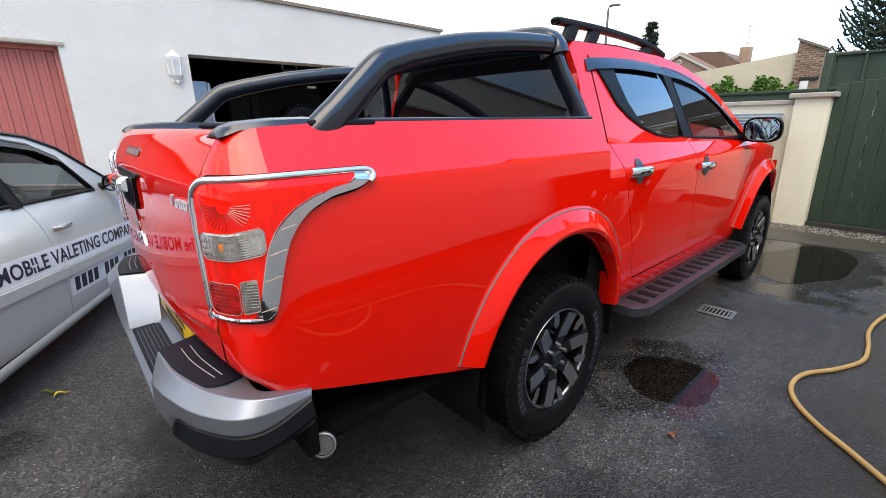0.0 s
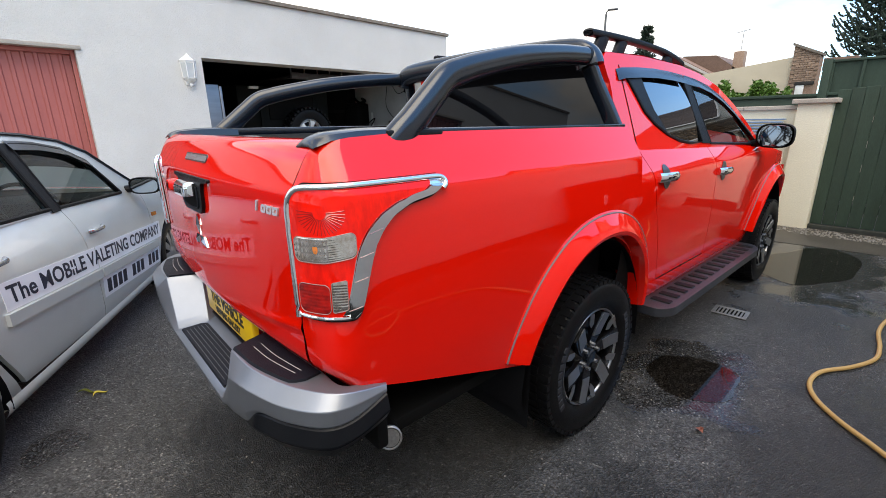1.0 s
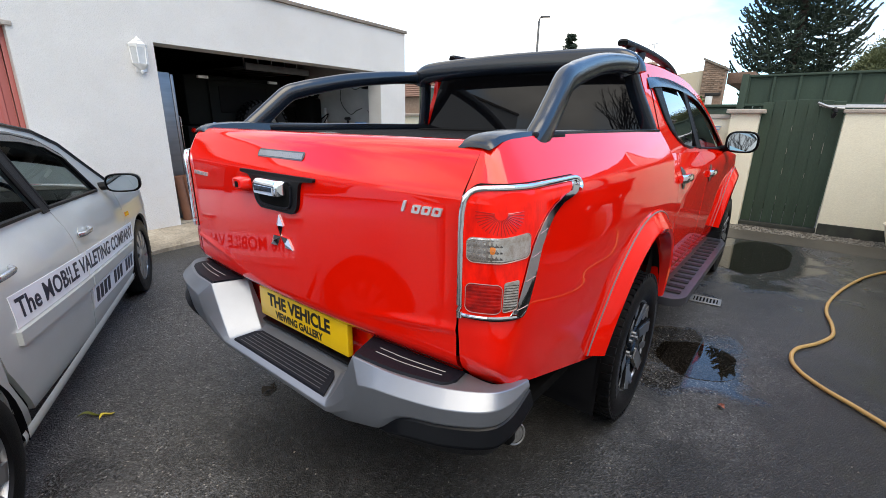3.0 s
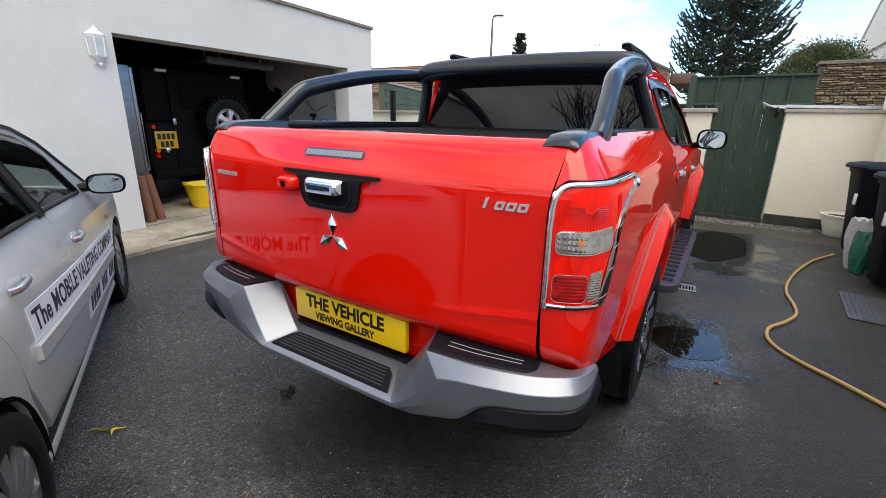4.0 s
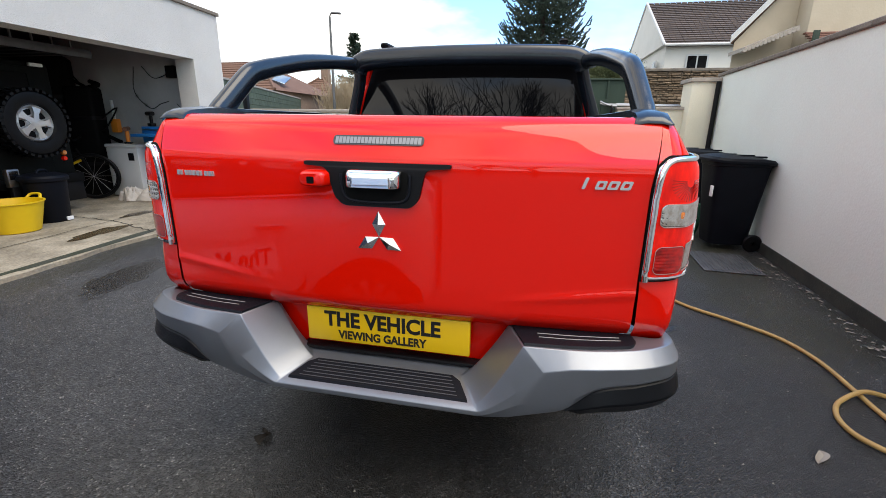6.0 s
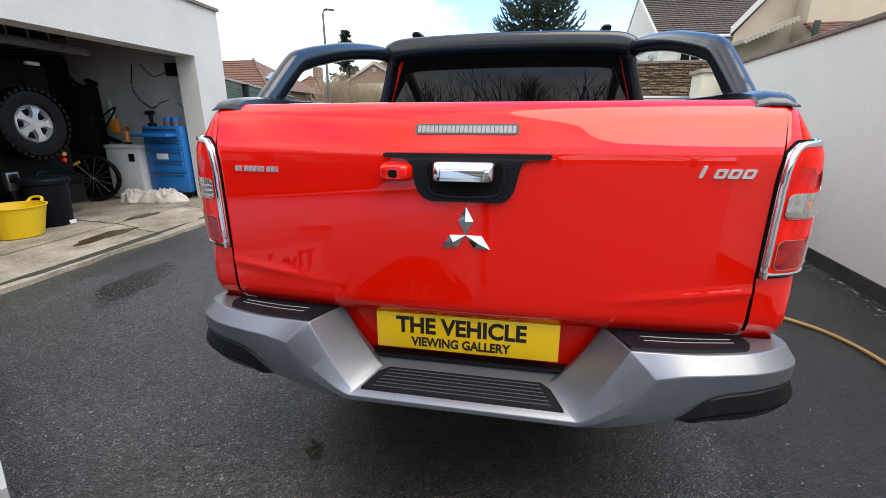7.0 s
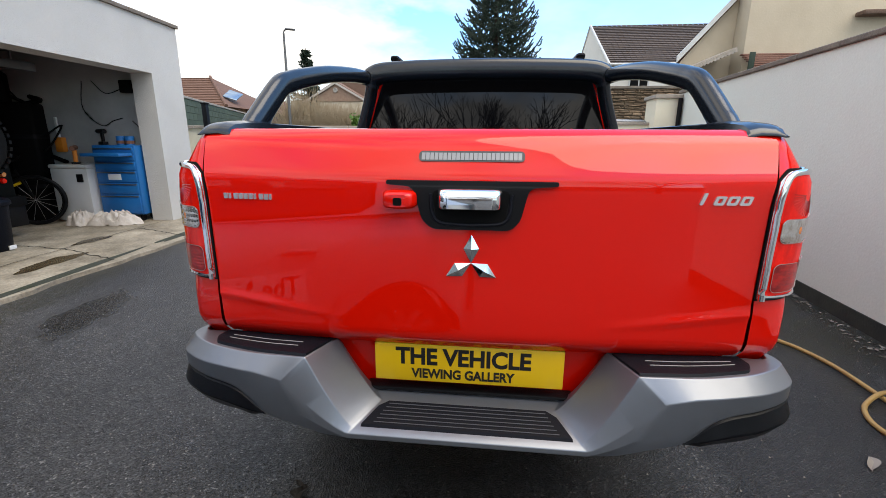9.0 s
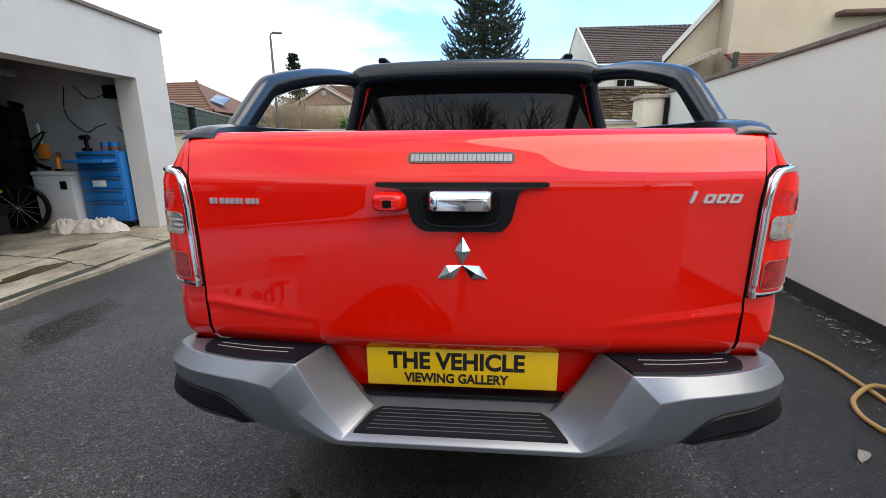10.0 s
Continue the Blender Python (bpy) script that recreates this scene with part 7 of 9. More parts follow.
for k in range(120):
    t = rnd.uniform(0.3, 4.6)
    x, y = 2.2 - 1.6 + t, -2.80 - 0.072 * (t - 1.6) + abs(rnd.gauss(0, 0.09))
    L, W, a = rnd.uniform(0.008, 0.035), rnd.uniform(0.004, 0.014), rnd.uniform(0, 6.28)
    c, q = math.cos(a), math.sin(a)
    vs = [bm.verts.new((x + L * u * c - W * v * q, y + L * u * q + W * v * c, 0.003 + rnd.uniform(0, 0.008))) for u, v in ((-1, -0.6), (0.6, -1), (1, 0.5), (-0.4, 1))]
    bm.faces.new(vs)
me = bpy.data.meshes.new("paint_flakes")
bm.to_mesh(me)
bm.free()
me.materials.append(M["flake"])
tagged(new("paint_flakes", me), "pale paint flakes and dead leaves along the foot of the wall", "paint flakes", kind="stuff")
leaf_thing("fallen_leaf", 0.585, -1.745, 155, 0.11, 0.022, M["flake"], "pale grey papery dead leaf on tarmac", "leaf")
# grit scattered over the tarmac
bm = bmesh.new()
rnd = random.Random(11)
for k in range(900):
    x, y = rnd.uniform(-1.0, 6.5), rnd.uniform(-2.8, 3.7)
    if rnd.random() < 0.35:
        y = -2.85 - 0.06 * (x - 2) + abs(rnd.gauss(0, 0.25))
    r = rnd.uniform(0.003, 0.007)
    vs = [bm.verts.new((x + r * a, y + r * b, 0.001 + r * c)) for a, b, c in ((1, 0, 0), (-0.7, 0.7, 0), (-0.6, -0.8, 0), (0, 0, 1))]
    for t in ((0, 1, 3), (1, 2, 3), (2, 0, 3)):
        bm.faces.new([vs[i] for i in t])
me = bpy.data.meshes.new("grit")
bm.to_mesh(me)
bm.free()
me.materials.append(M["gravel"])
tagged(new("grit", me), "pale specks of grit and crumbs scattered over tarmac", "grit", kind="stuff")

# ---- inside the garage ----
def in_garage(s, d, z=0.12, turn=0.0):
    """A pose in the garage: s along the front, d behind it."""
    return FM @ Matrix.Translation((s, d, z)) @ Matrix.Rotation(radians(turn), 4, "Z")


M["dark_green"] = pbr("dark_green_paint", (0.005, 0.006, 0.0055), 0.6, 0.0, 0.0, spec=0.06, second=(0.008, 0.009, 0.008), scale=3)
M["yellow_tub"] = pbr("yellow_plastic", (0.78, 0.52, 0.01), 0.45, second=(0.70, 0.44, 0.01), scale=4)
M["blue_steel"] = pbr("blue_steel", (0.01, 0.15, 0.42), 0.35, second=(0.01, 0.12, 0.36), scale=4)
M["white_metal"] = pbr("white_enamel", (0.66, 0.66, 0.65), 0.35, second=(0.55, 0.55, 0.53), scale=2)
M["rag"] = pbr("rag_cloth", (0.55, 0.51, 0.46), 0.95, second=(0.40, 0.34, 0.30), scale=6, bump=0.01, bump_scale=30)
M["fridge"] = pbr("brushed_steel", (0.24, 0.24, 0.245), 0.38, 0.9, second=(0.18, 0.18, 0.185), scale=2, stretch=(1, 1, 10))
M["rust"] = pbr("rusty_clay", (0.20, 0.085, 0.045), 0.8, second=(0.14, 0.06, 0.035), scale=8)
M["orange"] = pbr("orange_plastic", (0.70, 0.22, 0.02), 0.5)
M["plate_amber"] = pbr("plate_amber", (0.72, 0.38, 0.01), 0.4)
M["wood_pale"] = pbr("grey_wood", (0.42, 0.41, 0.38), 0.8, second=(0.30, 0.28, 0.25), scale=4, stretch=(0.5, 4, 4))

# dark four-wheel drive, tail towards the yard
fw = thing("off_road_vehicle", "very dark green boxy off-road vehicle parked inside the garage", "off-road vehicle", in_garage(0, 1.2))
part("rear_body", B(0.82, 0.0, 0.46, 2.58, 3.4, 1.20, 0.03), M["dark_green"], fw)
part("upper_body", B(0.86, 0.03, 1.20, 2.54, 3.3, 1.95, 0.06), M["dark_green"], fw)
part("rear_door", B(1.20, -0.02, 0.50, 2.28, 0.01, 1.88, 0.02), M["dark_green"], fw, "dark green rear door")
part("rear_door_window", B(1.35, -0.028, 1.40, 2.18, -0.018, 1.80, 0.015), M["gap"], fw, "dark rear window")
part("bumper", B(0.80, -0.10, 0.40, 2.60, 0.04, 0.52, 0.01), M["gap"], fw, "black steel bumper")
for s0 in (0.94, 2.46):
    part("tail_light", lathe(bmesh.new(), [(0.001, -0.04), (0.028, -0.04), (0.035, -0.01), (0.035, 0.0)], 16, Matrix.Translation((s0 - 0.02, 0, 0.80))), M["amber"], fw, "amber round lamp")
    part("tail_light", lathe(bmesh.new(), [(0.001, -0.04), (0.028, -0.04), (0.035, -0.01), (0.035, 0.0)], 16, Matrix.Translation((s0 - 0.04, 0, 1.13))), M["lamp_red"], fw, "red round lamp")
    part("tail_light", lathe(bmesh.new(), [(0.001, -0.03), (0.028, -0.03), (0.035, -0.01), (0.035, 0.0)], 16, Matrix.Translation((s0 - 0.02, 0, 0.72))), M["lamp_red"], fw, "red round lamp")
part("reversing_lamp", lathe(bmesh.new(), [(0.001, -0.05), (0.035, -0.04), (0.045, 0.0)], 16, Matrix.Translation((1.06, 0, 0.80))), M["lamp_clear"], fw, "clear round lamp")
npl = part("number_plate", B(0.90, -0.035, 0.82, 1.22, -0.022, 1.07, 0.004), M["plate_amber"], fw, "yellow square plate")
for z, n in ((0.955, 4), (0.845, 3)):
    for k in range(n):
        w = 0.05
        a = 1.06 - n * 0.033 + 0.066 * k
        part("plate_bar", B(a + 0.006, -0.038, z, a + 0.055, -0.0345, z + 0.082), M["ink"], npl, "black bar")
for s0 in (0.80, 2.24):
    part("mud_flap", B(s0, -0.06, 0.14, s0 + 0.36, -0.045, 0.48, 0.004), M["plastic"], fw, "black mud flap")
for s0 in (1.13, 2.33):
    part("roof_lamp", B(s0 - 0.08, -0.03, 1.89, s0 + 0.08, 0.02, 1.93, 0.005), M["white_metal"], fw, "pale lamp on the roof edge")
part("door_latch", B(1.19, -0.045, 1.16, 1.24, -0.02, 1.25, 0.006), M["chrome_dull"], fw, "steel door latch")
for s0 in (1.0, 2.4):
    part("road_wheel", lathe(bmesh.new(), [(0.19, -0.11), (0.36, -0.12), (0.40, -0.08), (0.40, 0.08), (0.36, 0.12), (0.19, 0.11)], 32, Matrix.Translation((s0, 0.8, 0.40)) @ Matrix.Rotation(radians(90), 4, "Z")), M["tyre"], fw, "black tyre")
sp = new("spare_wheel")
sp.parent = fw
sp.matrix_basis = pose(1.95, -0.19, 1.19)
bm = lathe(bmesh.new(), [(0.21, -0.07), (0.24, -0.105), (0.32, -0.118), (0.37, -0.11), (0.395, -0.085), (0.40, 0.0), (0.395, 0.085), (0.37, 0.11), (0.21, 0.10)], 56)
mud = part("tyre", bm, M["tyre"], sp, "chunky mud tyre", 30)
bm = bmesh.new()
for k in range(32):
    for y0, y1, ph in ((-0.125, -0.05, 0), (-0.04, 0.04, 0.5), (0.05, 0.125, 0)):
        box(bm, -0.022, y0, 0.385, 0.022, y1, 0.418, 0, Matrix.Rotation(2 * math.pi * (k + ph) / 32, 4, "Y"))
tagged(part("tread", bm, M["tyre"], mud, "chunky tread blocks", 30), kind="stuff")
part("rim", lathe(bmesh.new(), [(0.22, -0.08), (0.205, -0.098), (0.195, -0.07), (0.18, -0.03), (0.09, -0.045), (0.06, -0.09), (0.001, -0.095)], 40), M["alloy_bright"], sp, "silver alloy rim")
for k in range(5):
    Rk = Matrix.Rotation(radians(72 * k + 18), 4, "Y")
    part("spoke", poly(bmesh.new(), [[(-0.035, 0.05), (0.035, 0.05), (0.028, 0.12), (0.055, 0.195), (-0.055, 0.195), (-0.028, 0.12)]], lambda a, b, o: Rk @ Vector((a, -0.062 - 0.01 * math.cos(b * 10) - o, b)), 0.02), M["alloy_bright"], sp, "silver spoke")
    Rg = Matrix.Rotation(radians(72 * k + 54), 4, "Y")
    part("rim_hole", poly(bmesh.new(), [rounded([(-0.025, 0.10), (0.025, 0.10), (0.05, 0.172), (-0.05, 0.172)], 0.02)], lambda a, b, o: Rg @ Vector((a, -0.052 - o, b)), 0.002), M["gap"], sp, "dark gap between spokes")

# tub and bin
def tub(m):
    t = thing("flexible_tub", "yellow flexible plastic tub with two handles on concrete", "tub", m)
    part("body", lathe(bmesh.new(), [(0.001, 0.0), (0.17, 0.0), (0.185, 0.01), (0.25, 0.33), (0.262, 0.335), (0.262, 0.345), (0.245, 0.345), (0.18, 0.02), (0.001, 0.015)], 40, Matrix.Rotation(radians(90), 4, "X")), M["yellow_tub"], t)
    for s in (-1, 1):
        part("handle", tube(bmesh.new(), smooth_path([(s * 0.25, -0.07, 0.335), (s * 0.285, -0.05, 0.375), (s * 0.295, 0, 0.385), (s * 0.285, 0.05, 0.375), (s * 0.25, 0.07, 0.335)], 4), 0.014, 8), M["yellow_tub"], t, "yellow loop handle")
    return t


tub(in_garage(1.22, 0.62, 0.12, 10) @ Matrix.Diagonal((1.15, 1.15, 1.0, 1)))
db = thing("dustbin", "black plastic dustbin with lid on concrete", "bin", in_garage(1.76, 0.78))
part("body", lathe(bmesh.new(), [(0.001, 0.0), (0.18, 0.0), (0.19, 0.02), (0.225, 0.50), (0.24, 0.51), (0.24, 0.53), (0.21, 0.53)], 36, Matrix.Rotation(radians(90), 4, "X")), M["bin"], db)
part("lid", lathe(bmesh.new(), [(0.25, 0.515), (0.252, 0.55), (0.235, 0.575), (0.15, 0.60), (0.001, 0.605)], 36, Matrix.Rotation(radians(90), 4, "X")), M["bin"], db, "black round lid")
part("lid_handle", tube(bmesh.new(), smooth_path([(-0.07, 0, 0.60), (-0.04, 0, 0.635), (0.04, 0, 0.635), (0.07, 0, 0.60)], 4), 0.014, 8), M["bin"], db)
part("paper_scrap", B(0.02, -0.205, 0.01, 0.10, -0.19, 0.055, 0.002), M["white_vinyl"], db, "torn white sticker")
sc = thing("work_lamp", "small grey bench device standing by the tub", "device", in_garage(1.55, 0.95))
part("case", B(-0.07, -0.03, 0.45, 0.07, 0.03, 0.66, 0.01), M["fridge"], sc)
part("screen", B(-0.05, -0.034, 0.54, 0.05, -0.029, 0.64, 0.002), M["glass_dark"], sc, "dark screen")
part("stand", B(-0.05, -0.03, 0.0, 0.05, 0.03, 0.45, 0.01), M["plastic"], sc)

# tall fridge at the jamb, with clay pipes before it
fr = thing("fridge", "tall brushed steel fridge just inside the opening", "fridge", in_garage(0.02, 0.36, 0.12))
part("case", B(-0.5, 0.0, 0.0, 0.27, 0.62, 1.86, 0.01), M["fridge"], fr)
part("door", B(0.272, 0.0, 0.02, 0.31, 0.6, 1.84, 0.008), M["fridge"], fr, "brushed steel fridge door")
part("handle", tube(bmesh.new(), [(0.31, 0.05, 0.62), (0.35, 0.05, 0.63), (0.35, 0.05, 1.32), (0.31, 0.05, 1.33)], 0.010, 8), M["chrome_dull"], fr, "long steel handle")
pipes = []
for k, (s0, d0, lean) in enumerate(((0.35, 0.30, 9), (0.20, 0.24, 5))):
    pp = thing("clay_pipe", "rust-brown clay pipe leaning inside the garage", "pipe", in_garage(s0, d0) @ Matrix.Rotation(radians(-lean), 4, "Y"), "leaning pipes")
    part("pipe", lathe(bmesh.new(), [(0.055, 0.0), (0.055, 0.58), (0.048, 0.585), (0.045, 0.57), (0.045, 0.0)], 20, Matrix.Rotation(radians(90), 4, "X")), M["rust"], pp)

# tool chest
tc_ = thing("tool_chest", "blue steel tool chest on castors against the wall", "tool chest", in_garage(3.66, 0.0))
part("body", B(0.0, 0.36, 0.10, 0.31, 1.02, 1.14, 0.012), M["blue_steel"], tc_)
for z0, z1 in ((0.13, 0.40), (0.42, 0.58), (0.60, 0.76), (0.78, 0.90), (0.92, 1.0), (1.02, 1.11)):
    dr = part("drawer", B(-0.02, 0.385, z0, 0.0, 0.995, z1, 0.005), M["blue_steel"], tc_, "blue drawer front")
    part("drawer_grip", B(-0.032, 0.395, z1 - 0.03, -0.018, 0.985, z1 - 0.012, 0.003), M["fridge"], dr, "aluminium drawer grip")
part("open_tray", B(-0.28, 0.40, 0.985, 0.0, 0.98, 1.03, 0.006), M["blue_steel"], tc_, "pulled-out blue drawer")
part("label_plate", B(-0.024, 0.62, 0.63, -0.0195, 0.82, 0.72, 0.001), M["white_vinyl"], tc_, "white label")
for d in (0.42, 0.95):
    for x in (0.05, 0.26):
        part("castor", lathe(bmesh.new(), [(0.01, -0.015), (0.05, -0.015), (0.05, 0.015), (0.01, 0.015)], 16, Matrix.Translation((x, d, 0.05))), M["tyre"], tc_, "black castor")
for k, d in enumerate((0.52, 0.66)):
    pt = thing("paint_pot", "small blue lidded paint pot on the tool chest", "paint pot", in_garage(3.81, d, 1.262), "paint pots")
    part("pot", lathe(bmesh.new(), [(0.001, 0.0), (0.06, 0.0), (0.062, 0.13), (0.001, 0.13)], 20, Matrix.Rotation(radians(90), 4, "X")), M["blue_steel"], pt)
    part("band", lathe(bmesh.new(), [(0.0625, 0.02), (0.0632, 0.06), (0.0625, 0.065)], 20, Matrix.Rotation(radians(90), 4, "X")), M["rust"], pt, "rust-brown label band")
dl = thing("cordless_drill", "black and green cordless drill on the tool chest", "drill", in_garage(3.78, 0.92, 1.262, 70))
part("battery", B(-0.06, -0.04, 0.0, 0.06, 0.04, 0.05, 0.01), M["plastic"], dl)
part("grip", B(-0.03, -0.02, 0.04, 0.02, 0.02, 0.18, 0.012), M["plastic"], dl)
part("motor", tube(bmesh.new(), [(-0.07, 0, 0.20), (0.09, 0, 0.20)], 0.034, 12), M["plastic"], dl)
part("chuck", tube(bmesh.new(), [(0.09, 0, 0.20), (0.14, 0, 0.20)], 0.020, 10), M["steel"], dl, "steel chuck")
# chest freezer
fz = thing("chest_freezer", "white chest freezer with tools on top", "freezer", in_garage(3.53, 0.0))
part("case", B(0.0, 1.05, 0.02, 0.43, 1.62, 0.80, 0.015), M["white_metal"], fz)
part("lid", B(-0.015, 1.04, 0.80, 0.44, 1.63, 0.86, 0.02), M["white_metal"], fz, "white freezer lid")
part("lock", B(-0.014, 1.12, 0.60, 0.0, 1.22, 0.72, 0.006), M["plastic"], fz, "black vent")
ht = thing("power_tool", "orange and black power tool on the freezer", "power tool", in_garage(3.68, 1.32, 0.981, 30))
part("handle", tube(bmesh.new(), [(0, 0, 0.0), (0.02, 0, 0.20)], 0.03, 10), M["orange"], ht)
part("head", tube(bmesh.new(), [(-0.10, 0, 0.23), (0.12, 0, 0.24)], 0.035, 10), M["rust"], ht, "brown tool head")
part("foot", B(-0.05, -0.05, 0.0, 0.06, 0.05, 0.03, 0.01), M["plastic"], ht)
# rags
def heap(s0, d0, w, l, h, seed, label, turn):
    rnd = random.Random(seed)
    ph = [rnd.uniform(0, 6) for _ in range(8)]
    def fn(u, v):
        r = v
        a = 2 * math.pi * u
        k = 1 + 0.14 * math.sin(3 * a + ph[0]) + 0.1 * math.sin(5 * a + ph[1])
        z = h * (1 - r ** 4) * (0.85 + r * (0.22 * math.sin(5 * a + 7 * r + ph[2]) + 0.20 * math.sin(8 * a - 9 * r + ph[4])) + 0.14 * math.sin(11 * r + 2 * a + ph[3]) + 0.10 * r * math.sin(15 * a + 12 * r + ph[5])) + 0.012 * math.sin(11 * a) * r
        return (w * k * r * math.cos(a), l * k * r * math.sin(a), max(0.003, z))
    ob = new("dust_sheet", finish(grid(bmesh.new(), fn, lin(0, 1, 80), lin(0.02, 1, 22)), "dust_sheet", M["rag"]))
    ob.matrix_basis = in_garage(s0, d0, 0.12, turn)
    return tagged(ob, label, "cloth")
heap(3.40, 0.62, 0.19, 0.34, 0.19, 3, "heap of pale dust sheets on the garage floor", 10)
heap(3.30, 1.06, 0.14, 0.20, 0.20, 6, "heap of stained pinkish rags on the garage floor", 30)

# bicycle
bk = thing("bicycle", "black and yellow bicycle standing against the wall", "bicycle", in_garage(3.26, 1.66, 0.12, 122))
def cyc_wheel(x):
    w = part("wheel", lathe(bmesh.new(), [(0.335 + 0.028 * math.cos(a), 0.028 * math.sin(a)) for a in lin(0, 2 * math.pi, 10)[:-1]], 48, Matrix.Translation((x, 0, 0.363)), True), M["tyre"], bk, "black bicycle tyre")
    part("wheel_rim", lathe(bmesh.new(), [(0.305, -0.012), (0.295, 0.0), (0.305, 0.012)], 40, Matrix.Translation((x, 0, 0.363))), M["gap"], w, "black wheel rim")
    for k in range(14):
        a = 2 * math.pi * k / 14
        part("wheel_spoke", tube(bmesh.new(), [(x, 0.02 * (-1) ** k, 0.363), (x + 0.3 * math.cos(a), 0, 0.363 + 0.3 * math.sin(a))], 0.0018, 4), M["steel"], w)
cyc_wheel(0.0)
cyc_wheel(1.05)
for p, q, mt in (((0.12, 0, 0.62), (0.62, 0, 0.40), "yellow_tub"), ((0.62, 0, 0.40), (0.72, 0, 0.85), "yellow_tub"), ((0.14, 0, 0.72), (0.70, 0, 0.80), "gap"), ((0.62, 0, 0.40), (1.05, 0, 0.363), "gap"), ((0.72, 0, 0.80), (1.05, 0, 0.363), "gap"), ((0.16, 0, 0.80), (0.0, 0, 0.363), "gap")):
    part("frame_tube", tube(bmesh.new(), [p, q], 0.02, 8), M[mt], bk)
part("handlebar", tube(bmesh.new(), [(0.14, -0.3, 0.98), (0.16, 0, 0.92), (0.14, 0.3, 0.98)], 0.014, 8), M["gap"], bk)
part("saddle", B(0.62, -0.07, 0.90, 0.88, 0.07, 0.95, 0.02), M["gap"], bk)
# hanging rack beam, junction box, cables, board and dark clutter
bmk = thing("ceiling_rack", "grey painted timber rack hung below the ceiling", "rack", in_garage(0, 0.85, 0))
part("beam", B(1.65, 0.0, 2.17, 2.85, 0.05, 2.27, 0.006), M["old_plastic"], bmk)
for k in range(5):
    part("batten", B(1.72 + 0.25 * k, 0.05, 2.20, 1.80 + 0.25 * k, 1.4, 2.24, 0.004), M["dark_ceiling"], bmk)
    part("hanger", B(1.74 + 0.25 * k, 0.2, 2.24, 1.76 + 0.25 * k, 0.22, 2.62), M["steel"], bmk)
jb = thing("junction_box", "black electrical box on the garage wall", "electrical box", in_garage(3.98, 0.5, 2.02))
part("case", B(-0.12, -0.08, 0.0, 0.0, 0.10, 0.18, 0.01), M["gap"], jb)
cb = thing("wall_cables", "loose dark cables pinned along the garage wall", "cable")
for pts in ([(3.965, 0.6, 2.1), (3.965, 0.9, 2.02), (3.965, 1.1, 2.2)], [(3.965, 1.25, 2.2), (3.965, 1.3, 1.8), (3.965, 1.05, 1.55), (3.965, 0.85, 1.62), (3.965, 0.7, 1.66)], [(3.965, 0.55, 1.62), (3.965, 0.45, 1.5), (3.965, 0.46, 1.3)]):
    part("cable", tube(bmesh.new(), [FM @ p for p in smooth_path(pts, 6)], 0.006, 6), M["gap"], cb)
ot = thing("wall_tool", "orange and pale garden tool hung on the wall", "tool", in_garage(3.92, 1.72, 1.15))
part("sleeve", B(-0.05, -0.06, 0.0, 0.04, 0.06, 0.22, 0.01), M["orange"], ot)
part("shaft", B(-0.03, -0.02, 0.22, 0.0, 0.02, 0.52, 0.004), M["white_metal"], ot)
rnd = random.Random(21)
for k in range(26):
    s0, d0, z0 = rnd.uniform(3.55, 3.9), rnd.uniform(1.75, 3.6), rnd.uniform(0.25, 1.9)
    pts = [(rnd.uniform(-0.22, 0.04), rnd.uniform(-0.3, 0.3), rnd.uniform(-0.3, 0.3)) for _ in range(4)]
    ob = new("hung_tool", finish(tube(bmesh.new(), smooth_path(pts, 5), rnd.uniform(0.012, 0.035), 8), "hung_tool", M["gap"]))
    ob.matrix_basis = in_garage(3.93, d0, z0)
    tagged(ob, "dark tool or cable hung along the garage wall", "tool", "hung tools")
# black boxes added for dim clutter; they hide the lit wall and keep the depth dark
for k, (s0, d0, w, h) in enumerate(((2.95, 2.75, 0.22, 1.1), (3.74, 2.06, 0.20, 1.75), (3.66, 2.52, 0.28, 2.2), (3.52, 3.1, 0.38, 2.3), (3.5, 4.1, 0.44, 2.35), (2.9, 3.5, 0.3, 1.85))):
    ob = thing("covered_bale", "black box standing in for clutter and darkness deep in the garage", "stored gear", in_garage(s0, d0, 0.12, 20 * k), "stored gear")
    part("cover", B(-w, -w, 0, w, w, h, 0.05, seg=3), M["gap"], ob)
    for z in (0.3 * h, 0.72 * h):
        part("strap", B(-w - 0.004, -w - 0.004, z - 0.02, w + 0.004, w + 0.004, z + 0.02, 0.05, seg=3), M["plastic"], ob, "black webbing strap")
bd = thing("grey_board", "grey sheet board leaning in the garage", "board", in_garage(2.72, 1.95, 0.12, 60) @ Matrix.Rotation(radians(-10), 4, "Y"))
part("sheet", B(-0.015, -0.07, 0.0, 0.015, 0.07, 0.55, 0.004), M["wood_pale"], bd)

# ---- beyond the yard ----
M["tile_brown"] = pbr("roof_tile_brown", (0.15, 0.092, 0.066), 0.8, second=(0.20, 0.125, 0.09), scale=3, grain=0.2, grain_scale=20, random_tint=0.25)
M["tile_dark"] = pbr("roof_tile_dark", (0.075, 0.056, 0.048), 0.8, second=(0.11, 0.080, 0.066), scale=2, grain=0.2, grain_scale=15, random_tint=0.25)
M["house_cream"] = pbr("house_cream", (0.56, 0.48, 0.36), 0.85, second=(0.44, 0.37, 0.27), scale=0.7, amount=0.4, bump=0.004, bump_scale=20)
M["house_white"] = pbr("house_white", (0.80, 0.77, 0.70), 0.85, second=(0.72, 0.69, 0.62), scale=0.6, bump=0.004, bump_scale=20)
